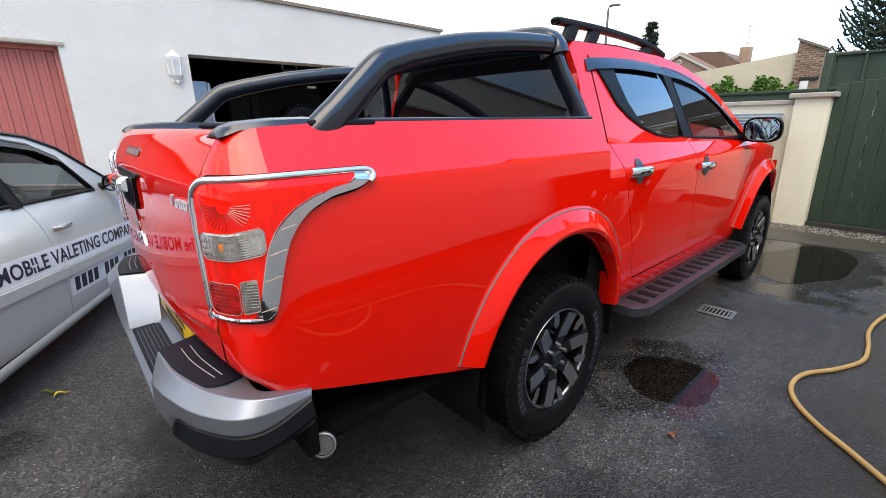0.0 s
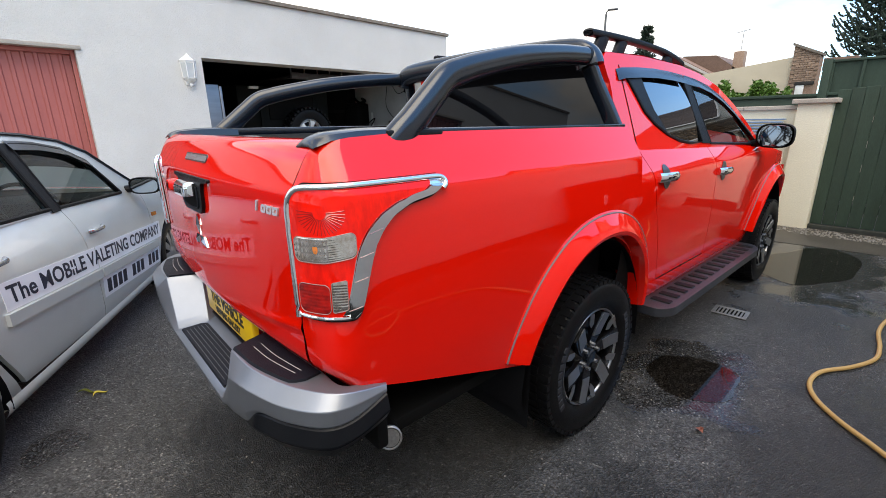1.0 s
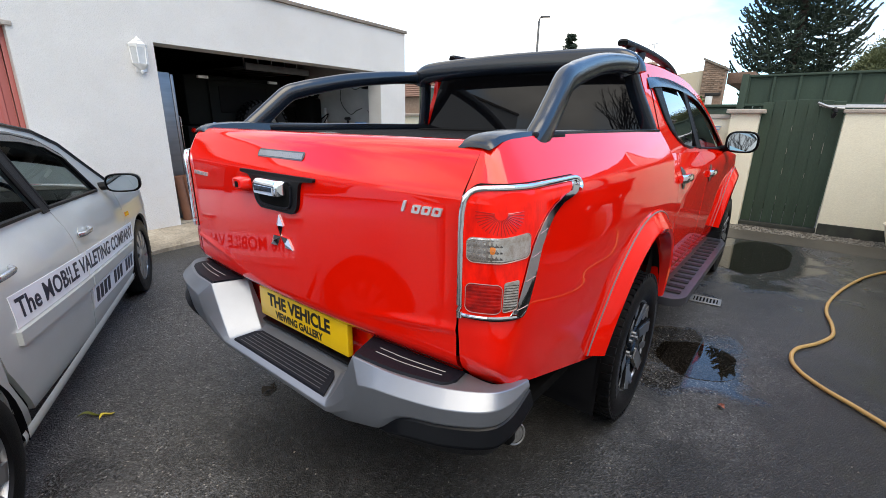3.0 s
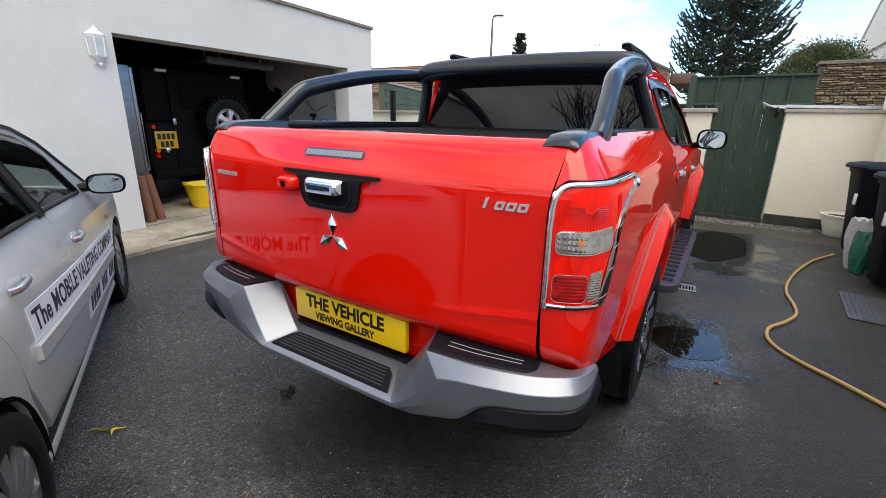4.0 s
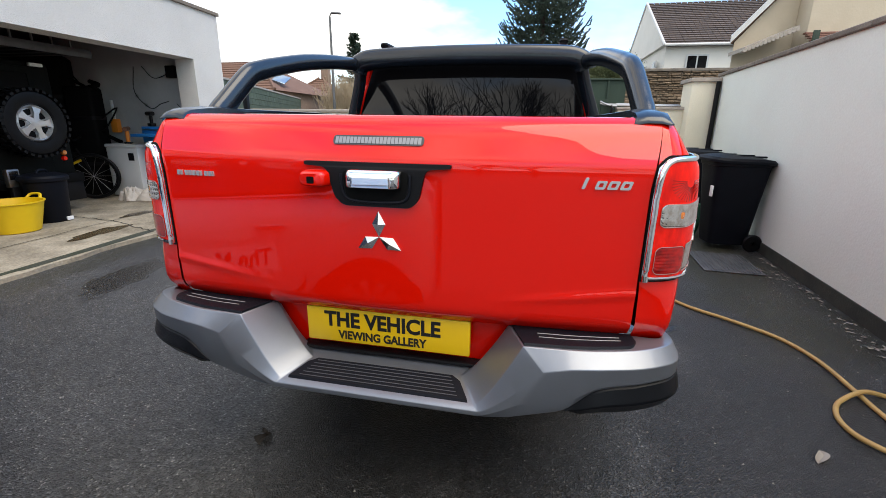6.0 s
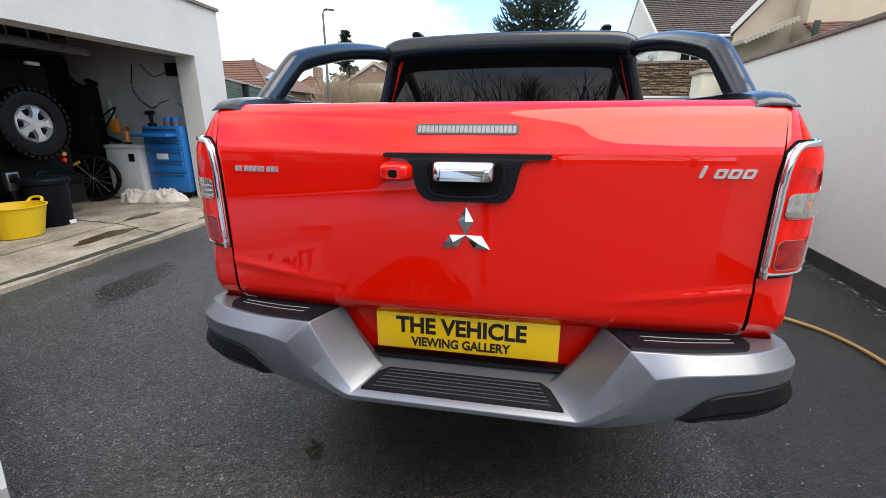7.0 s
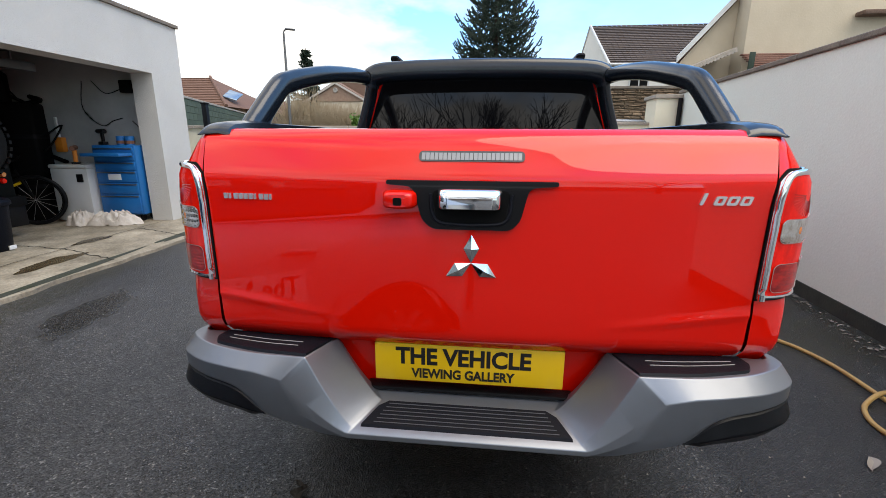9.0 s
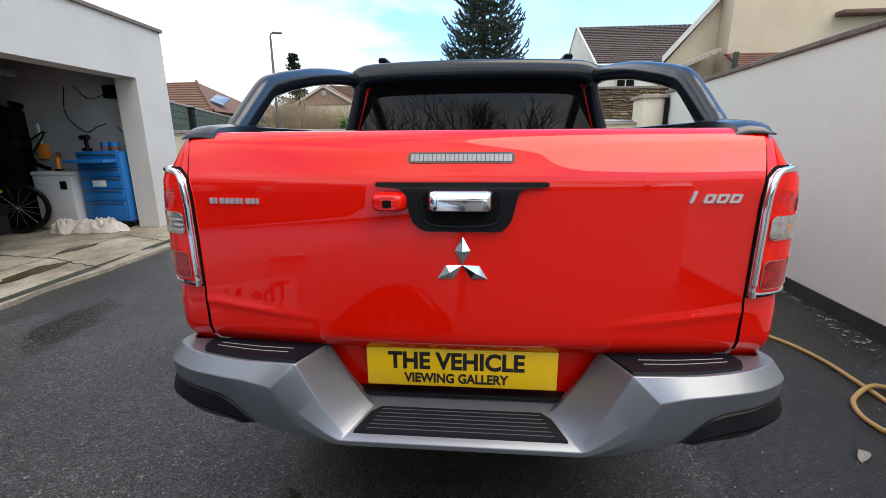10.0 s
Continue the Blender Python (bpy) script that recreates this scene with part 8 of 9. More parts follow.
M["brick"] = pbr("brick_brown", (0.27, 0.19, 0.135), 0.85, second=(0.20, 0.12, 0.085), scale=6, grain=0.2, grain_scale=30, random_tint=0.25)
M["stone"] = pbr("wall_stone", (0.15, 0.100, 0.062), 0.9, second=(0.25, 0.18, 0.115), scale=5, grain=0.3, grain_scale=35, bump=0.012, bump_scale=25, random_tint=0.4)
M["mortar"] = pbr("mortar", (0.10, 0.074, 0.050), 0.95, second=(0.13, 0.10, 0.07), scale=8)
M["bark"] = pbr("bark", (0.045, 0.035, 0.028), 0.9, second=(0.07, 0.055, 0.045), scale=9, bump=0.02, bump_scale=20)
M["needle"] = pbr("needle_dark", (0.016, 0.032, 0.020), 0.6, second=(0.030, 0.050, 0.030), scale=1.5)
M["leaf_mid"] = pbr("leaf_mid", (0.085, 0.105, 0.042), 0.7, second=(0.12, 0.14, 0.065), scale=1.2)
M["leaf_ivy"] = pbr("leaf_ivy", (0.06, 0.13, 0.015), 0.5, second=(0.11, 0.20, 0.03), scale=3)
M["twig_tan"] = pbr("twig_tan", (0.30, 0.23, 0.15), 0.9, second=(0.40, 0.32, 0.21), scale=3)
M["green_block"] = pbr("green_block", (0.062, 0.085, 0.055), 0.85, second=(0.085, 0.105, 0.07), scale=2, grain=0.15, grain_scale=40, random_tint=0.12)
M["lamp_post"] = pbr("lamp_post_grey", (0.10, 0.10, 0.10), 0.5, 0.3, second=(0.14, 0.14, 0.14), scale=3)
M["white_trim"] = pbr("white_trim", (0.62, 0.62, 0.60), 0.5, second=(0.52, 0.52, 0.5), scale=5)
M["tile_lean"] = pbr("lean_to_tile", (0.20, 0.095, 0.07), 0.8, second=(0.26, 0.15, 0.11), scale=9, grain=0.2, grain_scale=40)
M["barge"] = pbr("barge_board", (0.45, 0.42, 0.38), 0.6)

# green fence behind the gate
gf = thing("garden_fence", "dark green boarded fence with raised upper panel", "fence")
for k in range(16):
    y = -0.32 - 0.125 * k
    part("fence_board", B(10.0, y - 0.122, 0.0, 10.03, y, 1.84, 0.003, seg=1), M["green_wood"], gf)
for k in range(5):
    y = -0.31 - 0.40 * k
    part("panel", B(10.0, y - 0.385, 1.868, 10.02, y - 0.015, 2.362, 0.003, seg=1), M["green_wood"], gf)
    part("post", B(9.96, y - 0.02, 1.84, 10.03, y + 0.02, 2.38, 0.003, seg=1), M["green_wood"], gf)
part("top_rail", B(9.95, -2.33, 2.36, 10.05, -0.28, 2.40, 0.004), M["green_wood"], gf)
part("middle_rail", B(9.95, -2.33, 1.82, 10.05, -0.28, 1.87, 0.004), M["green_wood"], gf)
part("end_post", B(9.94, -0.30, 0.0, 10.06, -0.18, 2.42, 0.006), M["green_wood"], gf)
gs = thing("low_fence", "dark green low fence rail beyond the wall", "fence")
part("board", B(11.5, -0.2, 0.0, 11.55, 3.2, 1.86, 0.004), M["green_wood"], gs)
part("cap_rail", B(11.46, -0.2, 1.86, 11.6, 3.2, 1.92, 0.004), M["green_wood"], gs)

# rubble stone wall
sw = structure("wall_stone", B(12.06, -9.0, -0.1, 12.4, -2.5, 2.72), M["mortar"], "tall rubble stone garden wall", "wall")
structure("trim_stone", B(12.0, -9.0, 2.75, 12.46, -2.46, 2.82, 0.01), M["coping"], "dark flat coping on the stone wall", "coping")

# bungalow gable just behind the long wall
bg = thing("bungalow", "cream rendered bungalow gable with white verge", "house")
gable = [(-5.75, 0.0), (-5.75, 3.7), (-5.78, 3.75), (-9.4, 8.1), (-13.2, 3.75), (-13.2, 0.0)]
part("wall", poly(bmesh.new(), [gable], lambda a, b, o: Vector((14.0 + o, a - 0.62 * o, b)), 7.0), M["house_cream"], bg)
for s, (a0, b0, a1, b1) in enumerate(((-5.55, 3.68, -9.4, 8.12), (-13.6, 3.28, -9.4, 8.12))):
    bm = bmesh.new()
    poly(bm, [[(a0, b0), (a1, b1), (a1, b1 + 0.16), (a0, b0 + 0.16)]], lambda a, b, o: Vector((13.9 + o, a - 0.62 * (o + 0.1), b)), 7.3)
    part("roof", bm, M["tile_brown"], bg, "brown tiled roof slope")
    bm = bmesh.new()
    poly(bm, [[(a0, b0 - 0.02), (a1, b1 - 0.02), (a1, b1 + 0.17), (a0, b0 + 0.17)]], lambda a, b, o: Vector((13.68 + o, a, b)), 0.06)
    part("verge", bm, M["white_trim"], bg, "pale verge board")
part("wing_wall", B(13.3, -12.5, 0, 14.0, -7.22, 6.2, 0.02), M["house_cream"], bg, "cream wall of the front wing")
part("wing_eave", B(12.95, -13.0, 4.72, 13.3, -9.98, 4.84, 0.03), M["tile_brown"], bg, "brown projecting eave")
for j in range(7):
    part("lean_to_course", B(12.35 + 0.13 * j, -8.75, 3.30 + 0.075 * j, 12.50 + 0.13 * j, -7.12, 3.345 + 0.075 * j, 0.008, seg=1), M["tile_lean"], bg, "red-brown tile course")
part("lean_to_end", B(12.45, -7.13, 3.25, 12.48, -6.98, 3.72, 0.004), M["green_wood"], bg, "green lean-to end board")
part("lean_to_roof", poly(bmesh.new(), [[(-5.65, 3.33), (-6.85, 3.84), (-6.85, 3.94), (-5.65, 3.43)]], lambda a, b, o: Vector((12.9 + o, a, b)), 1.1), M["coping_pale"], bg, "mossy corrugated lean-to edge")
for k in range(14):
    part("corrugation", cyl(bmesh.new(), (12.86, -5.66 - 0.088 * k, 3.34 + 0.0375 * k), (13.1, -5.66 - 0.088 * k, 3.34 + 0.0375 * k), 0.05, n=8), M["coping_pale"], bg)


def tiled_slope(parent, p0, pu, pv, nu, nv, material, name="roof_course"):
    """Courses of tiles from p0 along pu, rising by pv."""
    p0, pu, pv = Vector(p0), Vector(pu), Vector(pv)
    n = pu.cross(pv).normalized()
    if n.z < 0:
        n = -n
    for j in range(nv):
        bm = bmesh.new()
        a, b = p0 + pv * (j / nv), p0 + pv * ((j + 1.06) / nv)
        for i in range(nu):
            c0, c1 = pu * (i / nu), pu * ((i + 0.94) / nu)
            q = [a + c0 + n * 0.09, a + c1 + n * 0.09, b + c1 + n * 0.02, b + c0 + n * 0.02]
            e = [a + c0, a + c1]
            v = [bm.verts.new(x) for x in q + e]
            bm.faces.new(v[:4])
            bm.faces.new((v[0], v[4], v[5], v[1]))
        tagged(part(name, bm, material, parent, "", 0), kind="stuff")


# tiled house farther off
ho = thing("house", "cream house with dark brown tiled roof and white gutter", "house")
part("wall", B(32.8, -24, 0, 47, -8.2, 6.5), M["house_white"], ho)
part("gable", poly(bmesh.new(), [[(32.8, 6.5), (40, 10.5), (47, 6.5)]], lambda a, b, o: Vector((a, -8.0 - o, b)), 0.28), M["house_white"], ho, "cream gable wall")
part("roof_deck", poly(bmesh.new(), [[(32.4, 6.4), (40, 10.55), (47.4, 6.4)]], lambda a, b, o: Vector((a, -8.3 - o, b)), 16), M["tile_dark"], ho, "dark tiled roof body")
tiled_slope(ho, (32.35, -24, 6.45), (0, 15.95, 0), (7.7, 0, 4.2), 40, 22, M["tile_dark"])
part("gutter", tube(bmesh.new(), [(32.3, -24, 6.45), (32.3, -8.0, 6.45)], 0.09, 8), M["white_trim"], ho, "white gutter")
part("verge", tube(bmesh.new(), [(32.3, -8.0, 6.45), (40, -8.0, 10.65), (47.4, -8.0, 6.45)], 0.10, 6), M["white_trim"], ho, "white verge")
for y in (-10.2, -13.0):
    w = part("window", B(32.72, y - 0.7, 4.6, 32.80, y + 0.7, 5.9, 0.02), M["white_trim"], ho, "white framed window")
    part("pane", B(32.70, y - 0.58, 4.72, 32.73, y - 0.05, 5.8), M["glass_dark"], w, "dark pane")
    part("pane", B(32.70, y + 0.05, 4.72, 32.73, y + 0.58, 5.8), M["glass_dark"], w, "dark pane")
for x in (34.5, 37.5):
    w = part("window", B(x - 0.5, -8.0, 4.4, x + 0.5, -7.92, 5.7, 0.02), M["white_trim"], ho, "white framed window")
    part("pane", B(x - 0.4, -7.93, 4.5, x + 0.4, -7.90, 5.6), M["glass_dark"], w, "dark pane")

# rendered outbuilding with brick pier
ob_ = thing("outbuilding", "stained cream rendered outbuilding with brick pier", "outbuilding")
part("wall", poly(bmesh.new(), [[(2.1, 0), (2.1, 3.55), (6.2, 3.05), (6.2, 0)]], lambda a, b, o: Vector((20.0 + o, a, b)), 4.0), M["house_cream"], ob_)
pier = part("brick_pier", poly(bmesh.new(), [[(1.50, 0), (1.50, 3.54), (2.26, 3.90), (2.26, 0)]], lambda a, b, o: Vector((19.9 + o, a, b)), 0.6), M["brick"], ob_, "brown brick end wall")
part("pier_cap", poly(bmesh.new(), [[(1.45, 3.50), (1.45, 3.58), (2.31, 3.985), (2.31, 3.905)]], lambda a, b, o: Vector((19.82 + o, a, b)), 0.75), M["coping"], ob_, "dark sloping coping")
part("lintel", B(19.84, 1.52, 2.56, 19.87, 2.06, 2.68, 0.01), M["dark_ceiling"], ob_, "dark timber lintel")
part("door", B(19.85, 1.78, 0.3, 19.89, 2.02, 2.56, 0.01), M["white_trim"], ob_, "white narrow door")
brick_ = finish(B(-0.015, -0.104, 0, 0.012, 0.104, 0.062, 0.004, seg=1), "brick", M["brick"], 0)
for j in range(26):
    z = 2.0 + 0.073 * j
    for i in range(4):
        y = 1.60 + 0.216 * i + (0.108 if j % 2 else 0)
        if y < 2.17 and z + 0.07 < 3.54 + 0.47 * (y - 1.52) and not (z < 2.62 and y < 2.06):
            ob = new("brick", brick_)
            ob.parent = pier
            ob.location = (19.89, y, z)
part("flat_roof", B(20.6, 0.6, 3.05, 24, 1.5, 3.46, 0.02), M["tile_brown"], ob_, "brown low roof")

# brick gable house
h2 = thing("house", "brown brick house with tiled roof and pale barge boards", "house")
part("wall", B(45, 11.5, 0, 55, 21.0, 5.2), M["house_cream"], h2)
part("gable", poly(bmesh.new(), [[(12.9, 5.1), (16.1, 6.85), (19.3, 5.1)]], lambda a, b, o: Vector((44.9 + o, a, b)), 10), M["brick"], h2, "brown brick gable")
for y0, y1 in ((12.6, 16.1), (19.6, 16.1)):
    part("barge_board", poly(bmesh.new(), [[(y0, 4.85), (y1, 6.80), (y1, 7.02), (y0, 5.07)]], lambda a, b, o: Vector((44.7 + o, a, b)), 0.2), M["barge"], h2, "pale barge board")
    part("roof", poly(bmesh.new(), [[(y0, 5.0), (y1, 6.97), (y1, 7.1), (y0, 5.13)]], lambda a, b, o: Vector((44.8 + o, a, b)), 10.4), M["tile_brown"], h2, "brown tiled roof slope")
part("round_vent", lathe(bmesh.new(), [(0.001, 0), (0.22, 0), (0.25, 0.05), (0.18, 0.1)], 16, Matrix.Translation((44.85, 16.1, 6.2)) @ Matrix.Rotation(radians(90), 4, "Z")), M["barge"], h2, "pale round vent")
part("side_roof", poly(bmesh.new(), [[(11.0, 5.3), (13.4, 7.05), (16.2, 7.25), (18.4, 5.3)]], lambda a, b, o: Vector((47 + o, a, b)), 6), M["tile_brown"], h2, "brown tiled wing roof")
part("chimney", B(47, 11.2, 4.6, 47.8, 12.0, 7.2, 0.03), M["brick"], h2, "brick chimney")
part("aerial", tube(bmesh.new(), [(47.4, 11.6, 7.2), (47.4, 11.6, 8.9)], 0.03, 6), M["steel"], h2, "television aerial")
part("aerial", tube(bmesh.new(), [(46.9, 11.0, 8.85), (47.9, 12.3, 8.85)], 0.025, 6), M["steel"], h2, "television aerial")

# hipped roofs behind the green wall
def hipped(cx, cy, hx, hy, eave, ridge, rl, label):
    h = thing("house", label, "house")
    part("wall", B(cx - hx + 0.3, cy - hy + 0.3, 0, cx + hx - 0.3, cy + hy - 0.3, eave), M["brick"], h)
    bm = bmesh.new()
    e = [bm.verts.new(p) for p in ((cx - hx, cy - hy, eave), (cx + hx, cy - hy, eave), (cx + hx, cy + hy, eave), (cx - hx, cy + hy, eave))]
    r = [bm.verts.new(p) for p in ((cx, cy - rl, ridge), (cx, cy + rl, ridge))]
    for f in ((e[0], r[0], r[1], e[3]), (e[1], e[2], r[1], r[0]), (e[0], e[1], r[0]), (e[2], e[3], r[1]), tuple(e)):
        bm.faces.new(f)
    part("roof", bm, M["tile_red"], h, "brown tiled hipped roof", 0)
    for j in range(12):
        t = (j + 0.5) / 12
        part("roof_course", tube(bmesh.new(), [(cx - hx * (1 - t), cy - hy + (hy - rl) * t, eave + (ridge - eave) * t + 0.02), (cx - hx * (1 - t), cy + hy - (hy - rl) * t, eave + (ridge - eave) * t + 0.02)], 0.03, 5), M["tile_red"], h)
    for k, (a, b) in enumerate(((0, 0), (3, 1))):
        part("hip_ridge", tube(bmesh.new(), [((cx - hx), cy - hy if a == 0 else cy + hy, eave + 0.05), (cx, cy - rl if a == 0 else cy + rl, ridge + 0.05)], 0.08, 6), M["tile_red"], h)
    return h


M["tile_red"] = pbr("roof_tile_red", (0.13, 0.065, 0.042), 0.8, second=(0.17, 0.09, 0.06), scale=3, grain=0.2, grain_scale=20)
hA = hipped(24.0, 18.6, 3.6, 5.4, 2.9, 4.75, 2.4, "house with red-brown hipped roof and a skylight")
part("skylight", B(-0.42, -0.36, 0, 0.42, 0.36, 0.06, 0.02, Matrix.Translation((22.0, 13.75, 3.55)) @ Matrix.Rotation(radians(-27), 4, "Y") @ Matrix.Rotation(radians(20), 4, "X")), M["skyglass"], hA, "bright skylight window")
hB = hipped(38.0, 19.5, 3.5, 3.0, 2.6, 5.1, 0.2, "house with red-brown pyramid roof")
part("chimney", B(38.2, 18.9, 4.6, 38.8, 19.6, 5.9, 0.02), M["brick"], hB, "brick chimney")

# green painted block wall
ga, gb = Vector((11.2, 9.2, 0)), Vector((26.0, 14.4, 0))
gd = (gb - ga).normalized()
gM = Matrix.Translation(ga) @ Matrix.Rotation(math.atan2(gd.y, gd.x), 4, "Z")
gw = structure("wall_green", box(bmesh.new(), 0, 0.02, -0.1, 15.7, 0.2, 2.58, 0, gM), M["green_block"], "green painted concrete block wall", "wall")
structure("trim_green", box(bmesh.new(), -0.05, -0.03, 2.58, 15.8, 0.25, 2.65, 0.01, gM), M["coping_pale"], "pale coping on the green wall", "coping")

# street lamp
sl = thing("street_lamp", "grey steel street lamp post with small head", "street lamp", pose(21.45, 10.41, 0))
part("pole", cyl(bmesh.new(), (0, 0, 0), (0, 0, 6.45), 0.085, 0.05, 12), M["lamp_post"], sl)
part("arm", tube(bmesh.new(), [(0, 0, 6.45), (0.0, -0.05, 6.58), (-0.05, -0.3, 6.60)], 0.035, 8), M["lamp_post"], sl)
part("head", tube(bmesh.new(), [(-0.03, -0.15, 6.62), (-0.1, -0.62, 6.56)], 0.09, 10, 0.05), M["lamp_post"], sl, "grey lamp head")


# ---- trees ----
def leaf_mesh(name, spots, material, size, rnd, long=1.0):
    """Many small leaves: a bent quad at each spot (place, direction)."""
    vs, fs = [], []
    for p, d in spots:
        d = d.normalized()
        side = d.cross(Vector((rnd.uniform(-1, 1), rnd.uniform(-1, 1), rnd.uniform(-1, 1))))
        if side.length < 1e-3:
            continue
        side = side.normalized() * size * 0.5 * rnd.uniform(0.6, 1.3)
        L = d * size * long * rnd.uniform(0.7, 1.3)
        i = len(vs)
        vs += [p - side * 0.5, p + side * 0.5, p + L * 0.55 + side, p + L, p + L * 0.55 - side]
        fs += [(i, i + 1, i + 2, i + 3, i + 4)]
    me = bpy.data.meshes.new(name)
    me.from_pydata([tuple(v) for v in vs], [], fs)
    me.materials.append(material)
    return me


def monkey_puzzle(x, y, height, radius):
    t = thing("monkey_puzzle_tree", "tall dark green monkey puzzle tree with drooping curved branches", "tree", pose(x, y, 0))
    rnd = random.Random(31)
    part("trunk", cyl(bmesh.new(), (0, 0, 0), (0.1, 0.1, height), 0.34, 0.06, 12), M["bark"], t)
    limbs = bmesh.new()
    spots = []

    def rope(pts, r0, r1):
        """A branch clad in short stiff leaves."""
        tube(limbs, pts, lambda w: r0 + (r1 - r0) * w, 5)
        for a, b in zip(pts, pts[1:]):
            d = (b - a)
            for q in lin(0, 1, max(2, int(d.length / 0.055)))[:-1]:
                for _ in range(3):
                    v = Vector((rnd.gauss(0, 1), rnd.gauss(0, 1), rnd.gauss(0, 1)))
                    spots.append((a + d * q, v.normalized() + d.normalized() * 0.7))

    z = 3.2
    while z < height - 0.6:
        f = (z - 3.2) / (height - 3.2)
        R = radius * (1.0 - 0.9 * f ** 1.6) * min(1, 0.75 + f)
        n = 8
        off = rnd.uniform(0, 6.28)
        for k in range(n):
            a = off + 2 * math.pi * k / n + rnd.uniform(-0.25, 0.25)
            r = R * rnd.uniform(0.72, 1.14)
            c, s = math.cos(a), math.sin(a)
            zz = z + rnd.uniform(-0.2, 0.2)
            pts = [Vector((c * r * q, s * r * q, zz - 0.20 * r * math.sin(q * 2.5) + 0.34 * r * q ** 4)) for q in lin(0.02, 1, 10)]
            rope(pts, 0.050, 0.040)
            side = Vector((-s, c, 0))
            for i in range(3, 10):
                for sg in (-1, 1):
                    if rnd.random() < 0.15:
                        continue
                    L = r * 0.34 * (1.15 - 0.6 * i / 9) * rnd.uniform(0.6, 1.25)
                    out = (side * sg * rnd.uniform(0.6, 1.0) + Vector((c, s, 0)) * 0.55).normalized()
                    b0 = pts[i]
                    rope([b0 + out * L * q + Vector((0, 0, L * (-0.22 * math.sin(q * 2.6) + 0.42 * q ** 3))) for q in lin(0, 1, 5)], 0.036, 0.032)
        z += 0.42
    tagged(part("limb", limbs, M["needle"], t), kind="stuff")
    o = new("crown", leaf_mesh("crown", spots, M["needle"], 0.055, rnd, 1.5))
    o.parent = t
    return len(spots)


monkey_puzzle(30.0, -0.15, 14.5, 3.35)


def conifer(x, y, height, radius):
    t = thing("conifer_tree", "slender dark conifer with ragged outline", "tree", pose(x, y, 0))
    rnd = random.Random(41)
    part("trunk", cyl(bmesh.new(), (0, 0, 0), (0, 0, height), 0.25, 0.03, 10), M["bark"], t)
    spots = []
    limbs = bmesh.new()
    z = 2.0
    while z < height - 0.1:
        f = z / height
        R = radius * (1 - f) + 0.05
        for k in range(7):
            a = rnd.uniform(0, 6.28)
            r = R * rnd.uniform(0.6, 1.25)
            pts = [Vector((math.cos(a) * r * q, math.sin(a) * r * q, z + 0.25 * r * q)) for q in lin(0, 1, 5)]
            tube(limbs, pts, 0.02, 4, caps=False)
            for p in pts:
                for _ in range(5):
                    spots.append((p + Vector((rnd.uniform(-0.15, 0.15), rnd.uniform(-0.15, 0.15), rnd.uniform(-0.12, 0.12))), Vector((math.cos(a) + rnd.uniform(-0.8, 0.8), math.sin(a) + rnd.uniform(-0.8, 0.8), rnd.uniform(-0.3, 0.8)))))
        z += 0.32
    tagged(part("limb", limbs, M["bark"], t), kind="stuff")
    o = new("crown", leaf_mesh("crown", spots, M["needle"], 0.17, rnd, 1.6))
    o.parent = t


conifer(45.75, 19.4, 10.4, 2.7)


def broad_tree(x, y, height, radius, base, mt, size, n, seed, label):
    t = thing("leafy_tree", label, "tree", pose(x, y, 0))
    rnd = random.Random(seed)
    part("trunk", cyl(bmesh.new(), (0, 0, 0), (0.1, 0, height * 0.7), 0.22, 0.08, 10), M["bark"], t)
    limbs = bmesh.new()
    spots = []
    for k in range(40):
        a, e = rnd.uniform(0, 6.28), rnd.uniform(0.1, 1.4)
        r = radius * rnd.uniform(0.55, 1.05)
        c = Vector((math.cos(a) * math.cos(e) * r, math.sin(a) * math.cos(e) * r, base + (height - base) * (0.25 + 0.7 * math.sin(e) * rnd.uniform(0.8, 1.05))))
        tube(limbs, smooth_path([(0.05, 0, base * 0.7), c * 0.5 + Vector((0, 0, base * 0.3)), c], 3), lambda w: 0.06 * (1 - 0.7 * w), 5, caps=False)
        for _ in range(n):
            d = Vector((rnd.gauss(0, 1), rnd.gauss(0, 1), rnd.gauss(0, 0.8)))
            spots.append((c + d * radius * 0.17, d + Vector((0, 0, 0.4))))
    tagged(part("limb", limbs, M["bark"], t), kind="stuff")
    o = new("crown", leaf_mesh("crown", spots, mt, size, rnd))
    o.parent = t


broad_tree(28.5, -4.3, 5.3, 1.75, 2.4, M["leaf_mid"], 0.065, 900, 51, "round leafy evergreen tree beyond the stone wall")

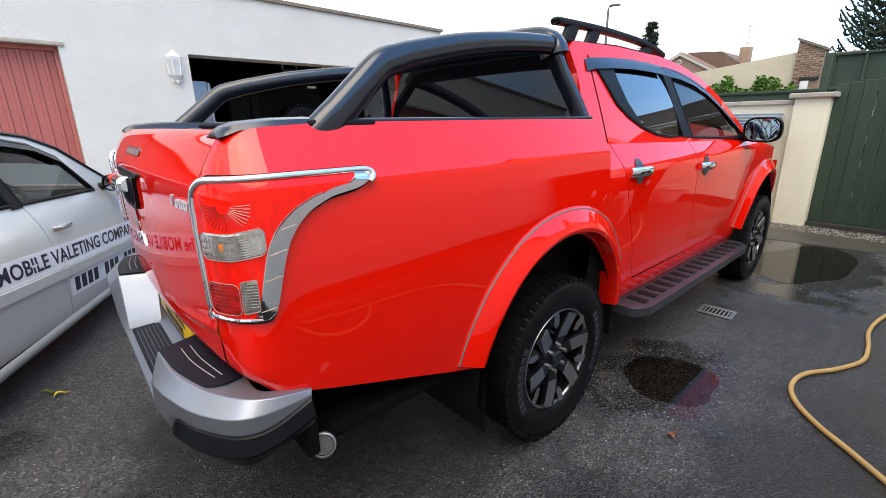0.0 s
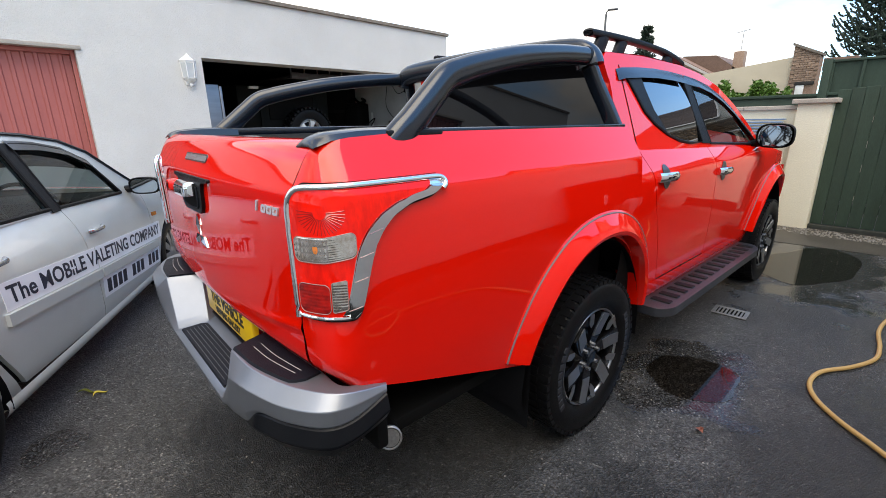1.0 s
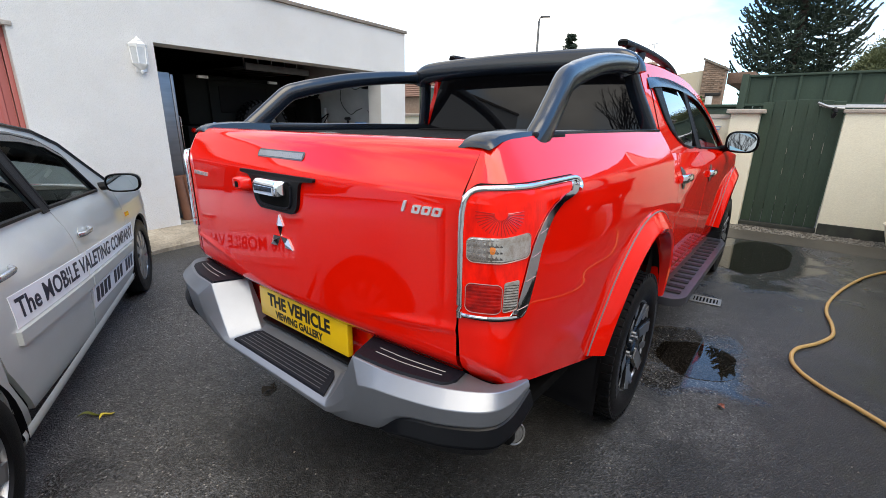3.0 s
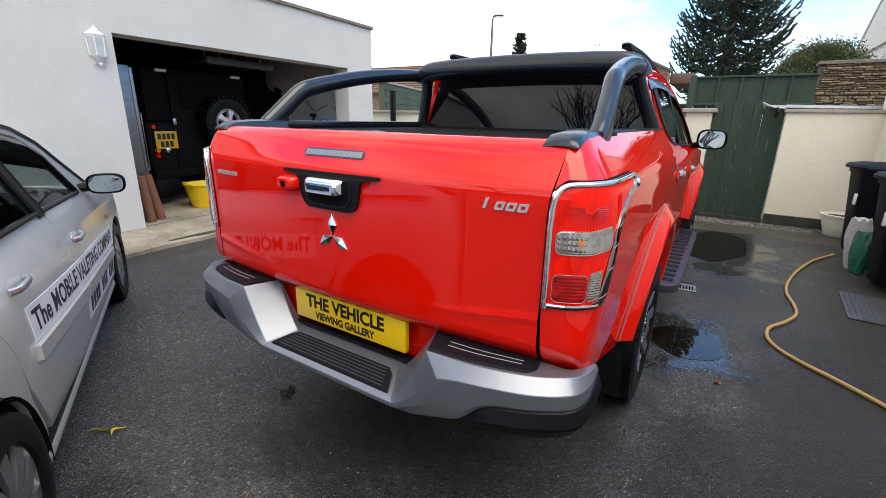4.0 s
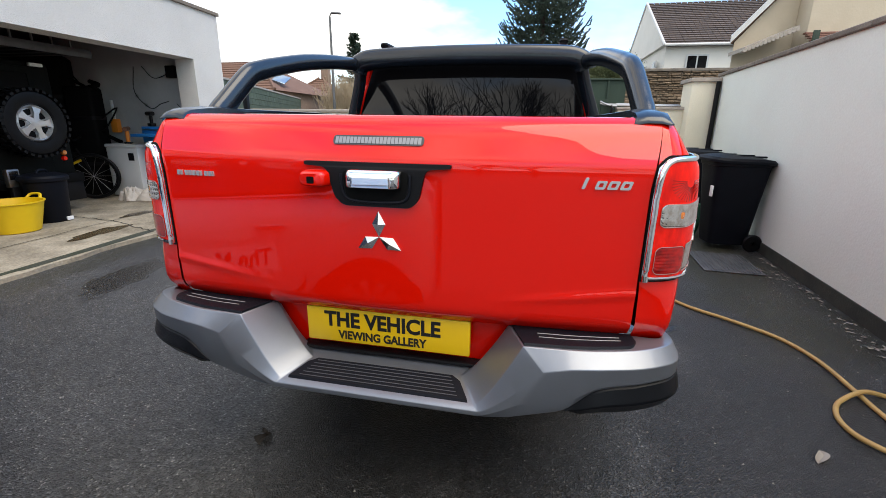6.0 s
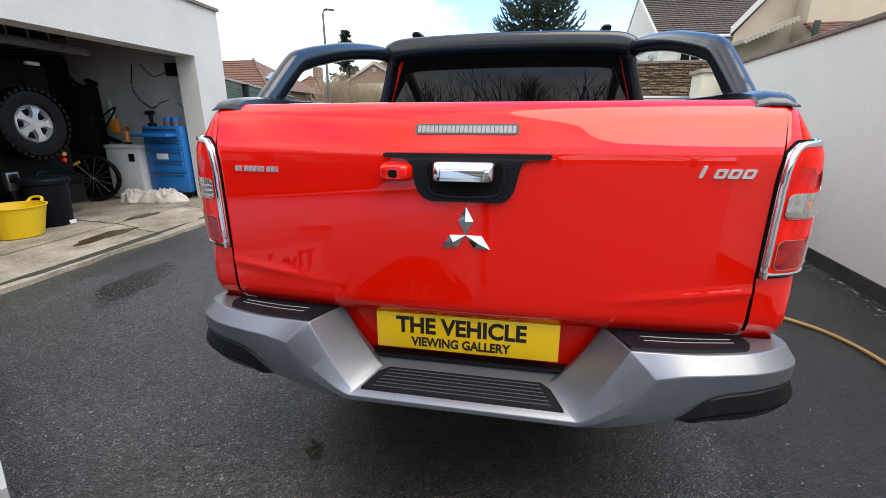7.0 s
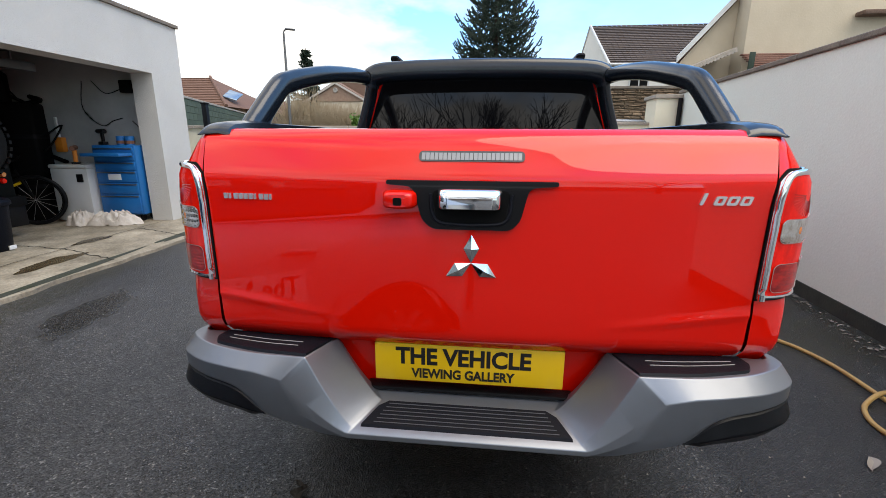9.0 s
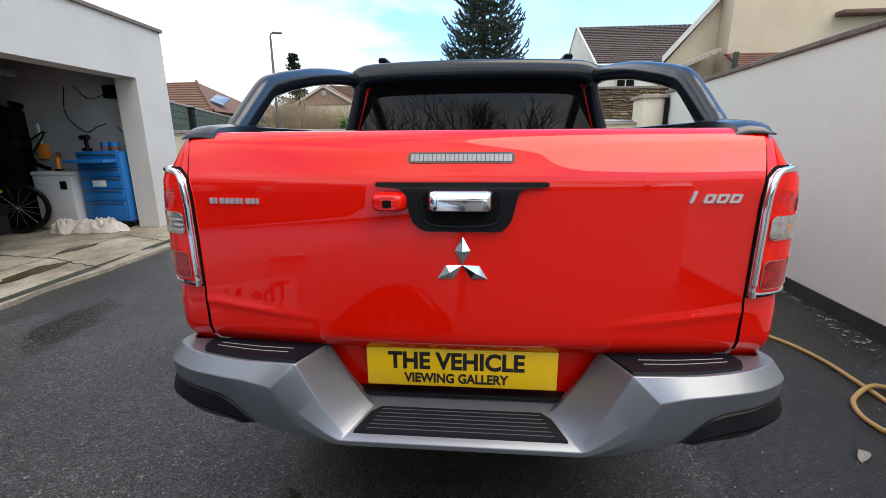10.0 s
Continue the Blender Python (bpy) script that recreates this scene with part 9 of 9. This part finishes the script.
# ivy along the low fence and a twiggy hedge
rnd = random.Random(61)
spots = []
for k in range(3800):
    y = rnd.uniform(2.0, 6.3)
    z = 1.7 + rnd.random() ** 0.7 * (0.75 + 0.25 * math.sin(5 * y) + 0.15 * math.sin(13 * y))
    spots.append((Vector((19.0 + rnd.uniform(-0.4, 0.4), y, z)), Vector((rnd.uniform(-1, 0.2), rnd.uniform(-1, 1), rnd.uniform(-0.3, 1)))))
tagged(new("ivy_hedge", leaf_mesh("ivy_hedge", spots, M["leaf_ivy"], 0.11, rnd)), "bright green ivy growing over the low fence", "hedge", kind="stuff")
bm = bmesh.new()
for k in range(1100):
    y = rnd.uniform(7.6, 12.6)
    x = 25.0 + rnd.uniform(-0.6, 0.6)
    h = 3.15 + 0.2 * math.sin(y * 1.3) + rnd.uniform(-0.35, 0.4) + (0.8 * rnd.random() if 10.8 < y < 12.2 else 0)
    p = Vector((x, y, rnd.uniform(0.0, 2.3)))
    q = Vector((x + rnd.uniform(-0.5, 0.5), y + rnd.uniform(-0.9, 0.9), h))
    tube(bm, [p, p.lerp(q, 0.5) + Vector((0, rnd.uniform(-0.3, 0.3), 0)), q], lambda w: 0.016 * (1 - 0.6 * w), 4, caps=False)
me = bpy.data.meshes.new("twig_hedge")
bm.to_mesh(me)
bm.free()
me.materials.append(M["twig_tan"])
tagged(new("twig_hedge", me), "tan twiggy winter hedge behind the low wall", "hedge", kind="stuff")
gs2 = structure("wall_far", B(18.0, 4.5, -0.1, 18.2, 9.5, 1.75), M["green_wood"], "dark low boundary beyond the wall", "wall")


# bare trees on the open side, seen in the rear glass
def bare_tree(x, y, height, seed):
    t = thing("bare_tree", "leafless winter tree with fine branching twigs", "tree", pose(x, y, 0), "bare trees")
    rnd = random.Random(seed)
    bm = bmesh.new()
    def grow(p, d, L, r, depth):
        q = p + d * L
        m_ = p.lerp(q, 0.5) + Vector((rnd.uniform(-1, 1), rnd.uniform(-1, 1), rnd.uniform(-0.5, 0.5))) * L * 0.06
        tube(bm, [p, m_, q], lambda w: r * (1 - 0.35 * w), 5 if depth < 3 else 3, caps=False)
        if depth < 6:
            for _ in range(3 if depth < 4 else 2):
                nd = (d + Vector((rnd.uniform(-1, 1), rnd.uniform(-1, 1), rnd.uniform(-0.35, 0.75))) * 0.62).normalized()
                grow(p.lerp(q, rnd.uniform(0.7, 1.0)), nd, L * rnd.uniform(0.62, 0.82), r * 0.6, depth + 1)
    grow(Vector((0, 0, 0)), Vector((0, 0, 1)), height * 0.24, height * 0.016, 0)
    part("branches", bm, M["bark"], t)


bare_tree(-12, 2.8, 8.6, 71)
bare_tree(-12.5, -1.8, 8.4, 72)
bare_tree(-12, -6.5, 8.4, 73)
bare_tree(-13, 0.4, 8.8, 75)
bare_tree(-9.5, -14, 8.0, 74)
bm = bmesh.new()
box(bm, -22, -20, -0.1, -21.6, 22, 2.1)
structure("wall_behind", bm, M["brick"], "brown brick boundary wall on the open side", "wall")

# ---- pieces of walls ----
random.seed(77)
z = 1.55
while z < 2.74:
    h = random.uniform(0.032, 0.085)
    y = -2.5 - random.uniform(0, 0.1)
    while y > -6.2:
        w = random.choice((0.07, 0.12, 0.16, 0.22, 0.30)) * random.uniform(0.8, 1.2)
        bm = box(bmesh.new(), 12.0 + random.uniform(-0.015, 0.04), y - w + 0.012, z + 0.004, 12.08, y, min(2.745, z + h * random.uniform(0.82, 1.0) - 0.004), 0.014, Matrix.Translation((0, y, z)) @ Matrix.Rotation(random.uniform(-0.09, 0.09), 4, "X") @ Matrix.Translation((0, -y, -z)), 1)
        part("stone", bm, M["stone"], sw, "", 0)
        y -= w
    z += h
block = finish(box(bmesh.new(), 0.004, -0.005, 0.004, 0.436, 0.03, 0.211, 0.006, None, 1), "block", M["green_block"])
for j in range(5):
    for i in range(35):
        ob = new("block", block)
        ob.parent = gw
        ob.matrix_basis = gM @ Matrix.Translation((0.44 * i + (0.22 if j % 2 else 0.0), 0, 1.505 + 0.215 * j))
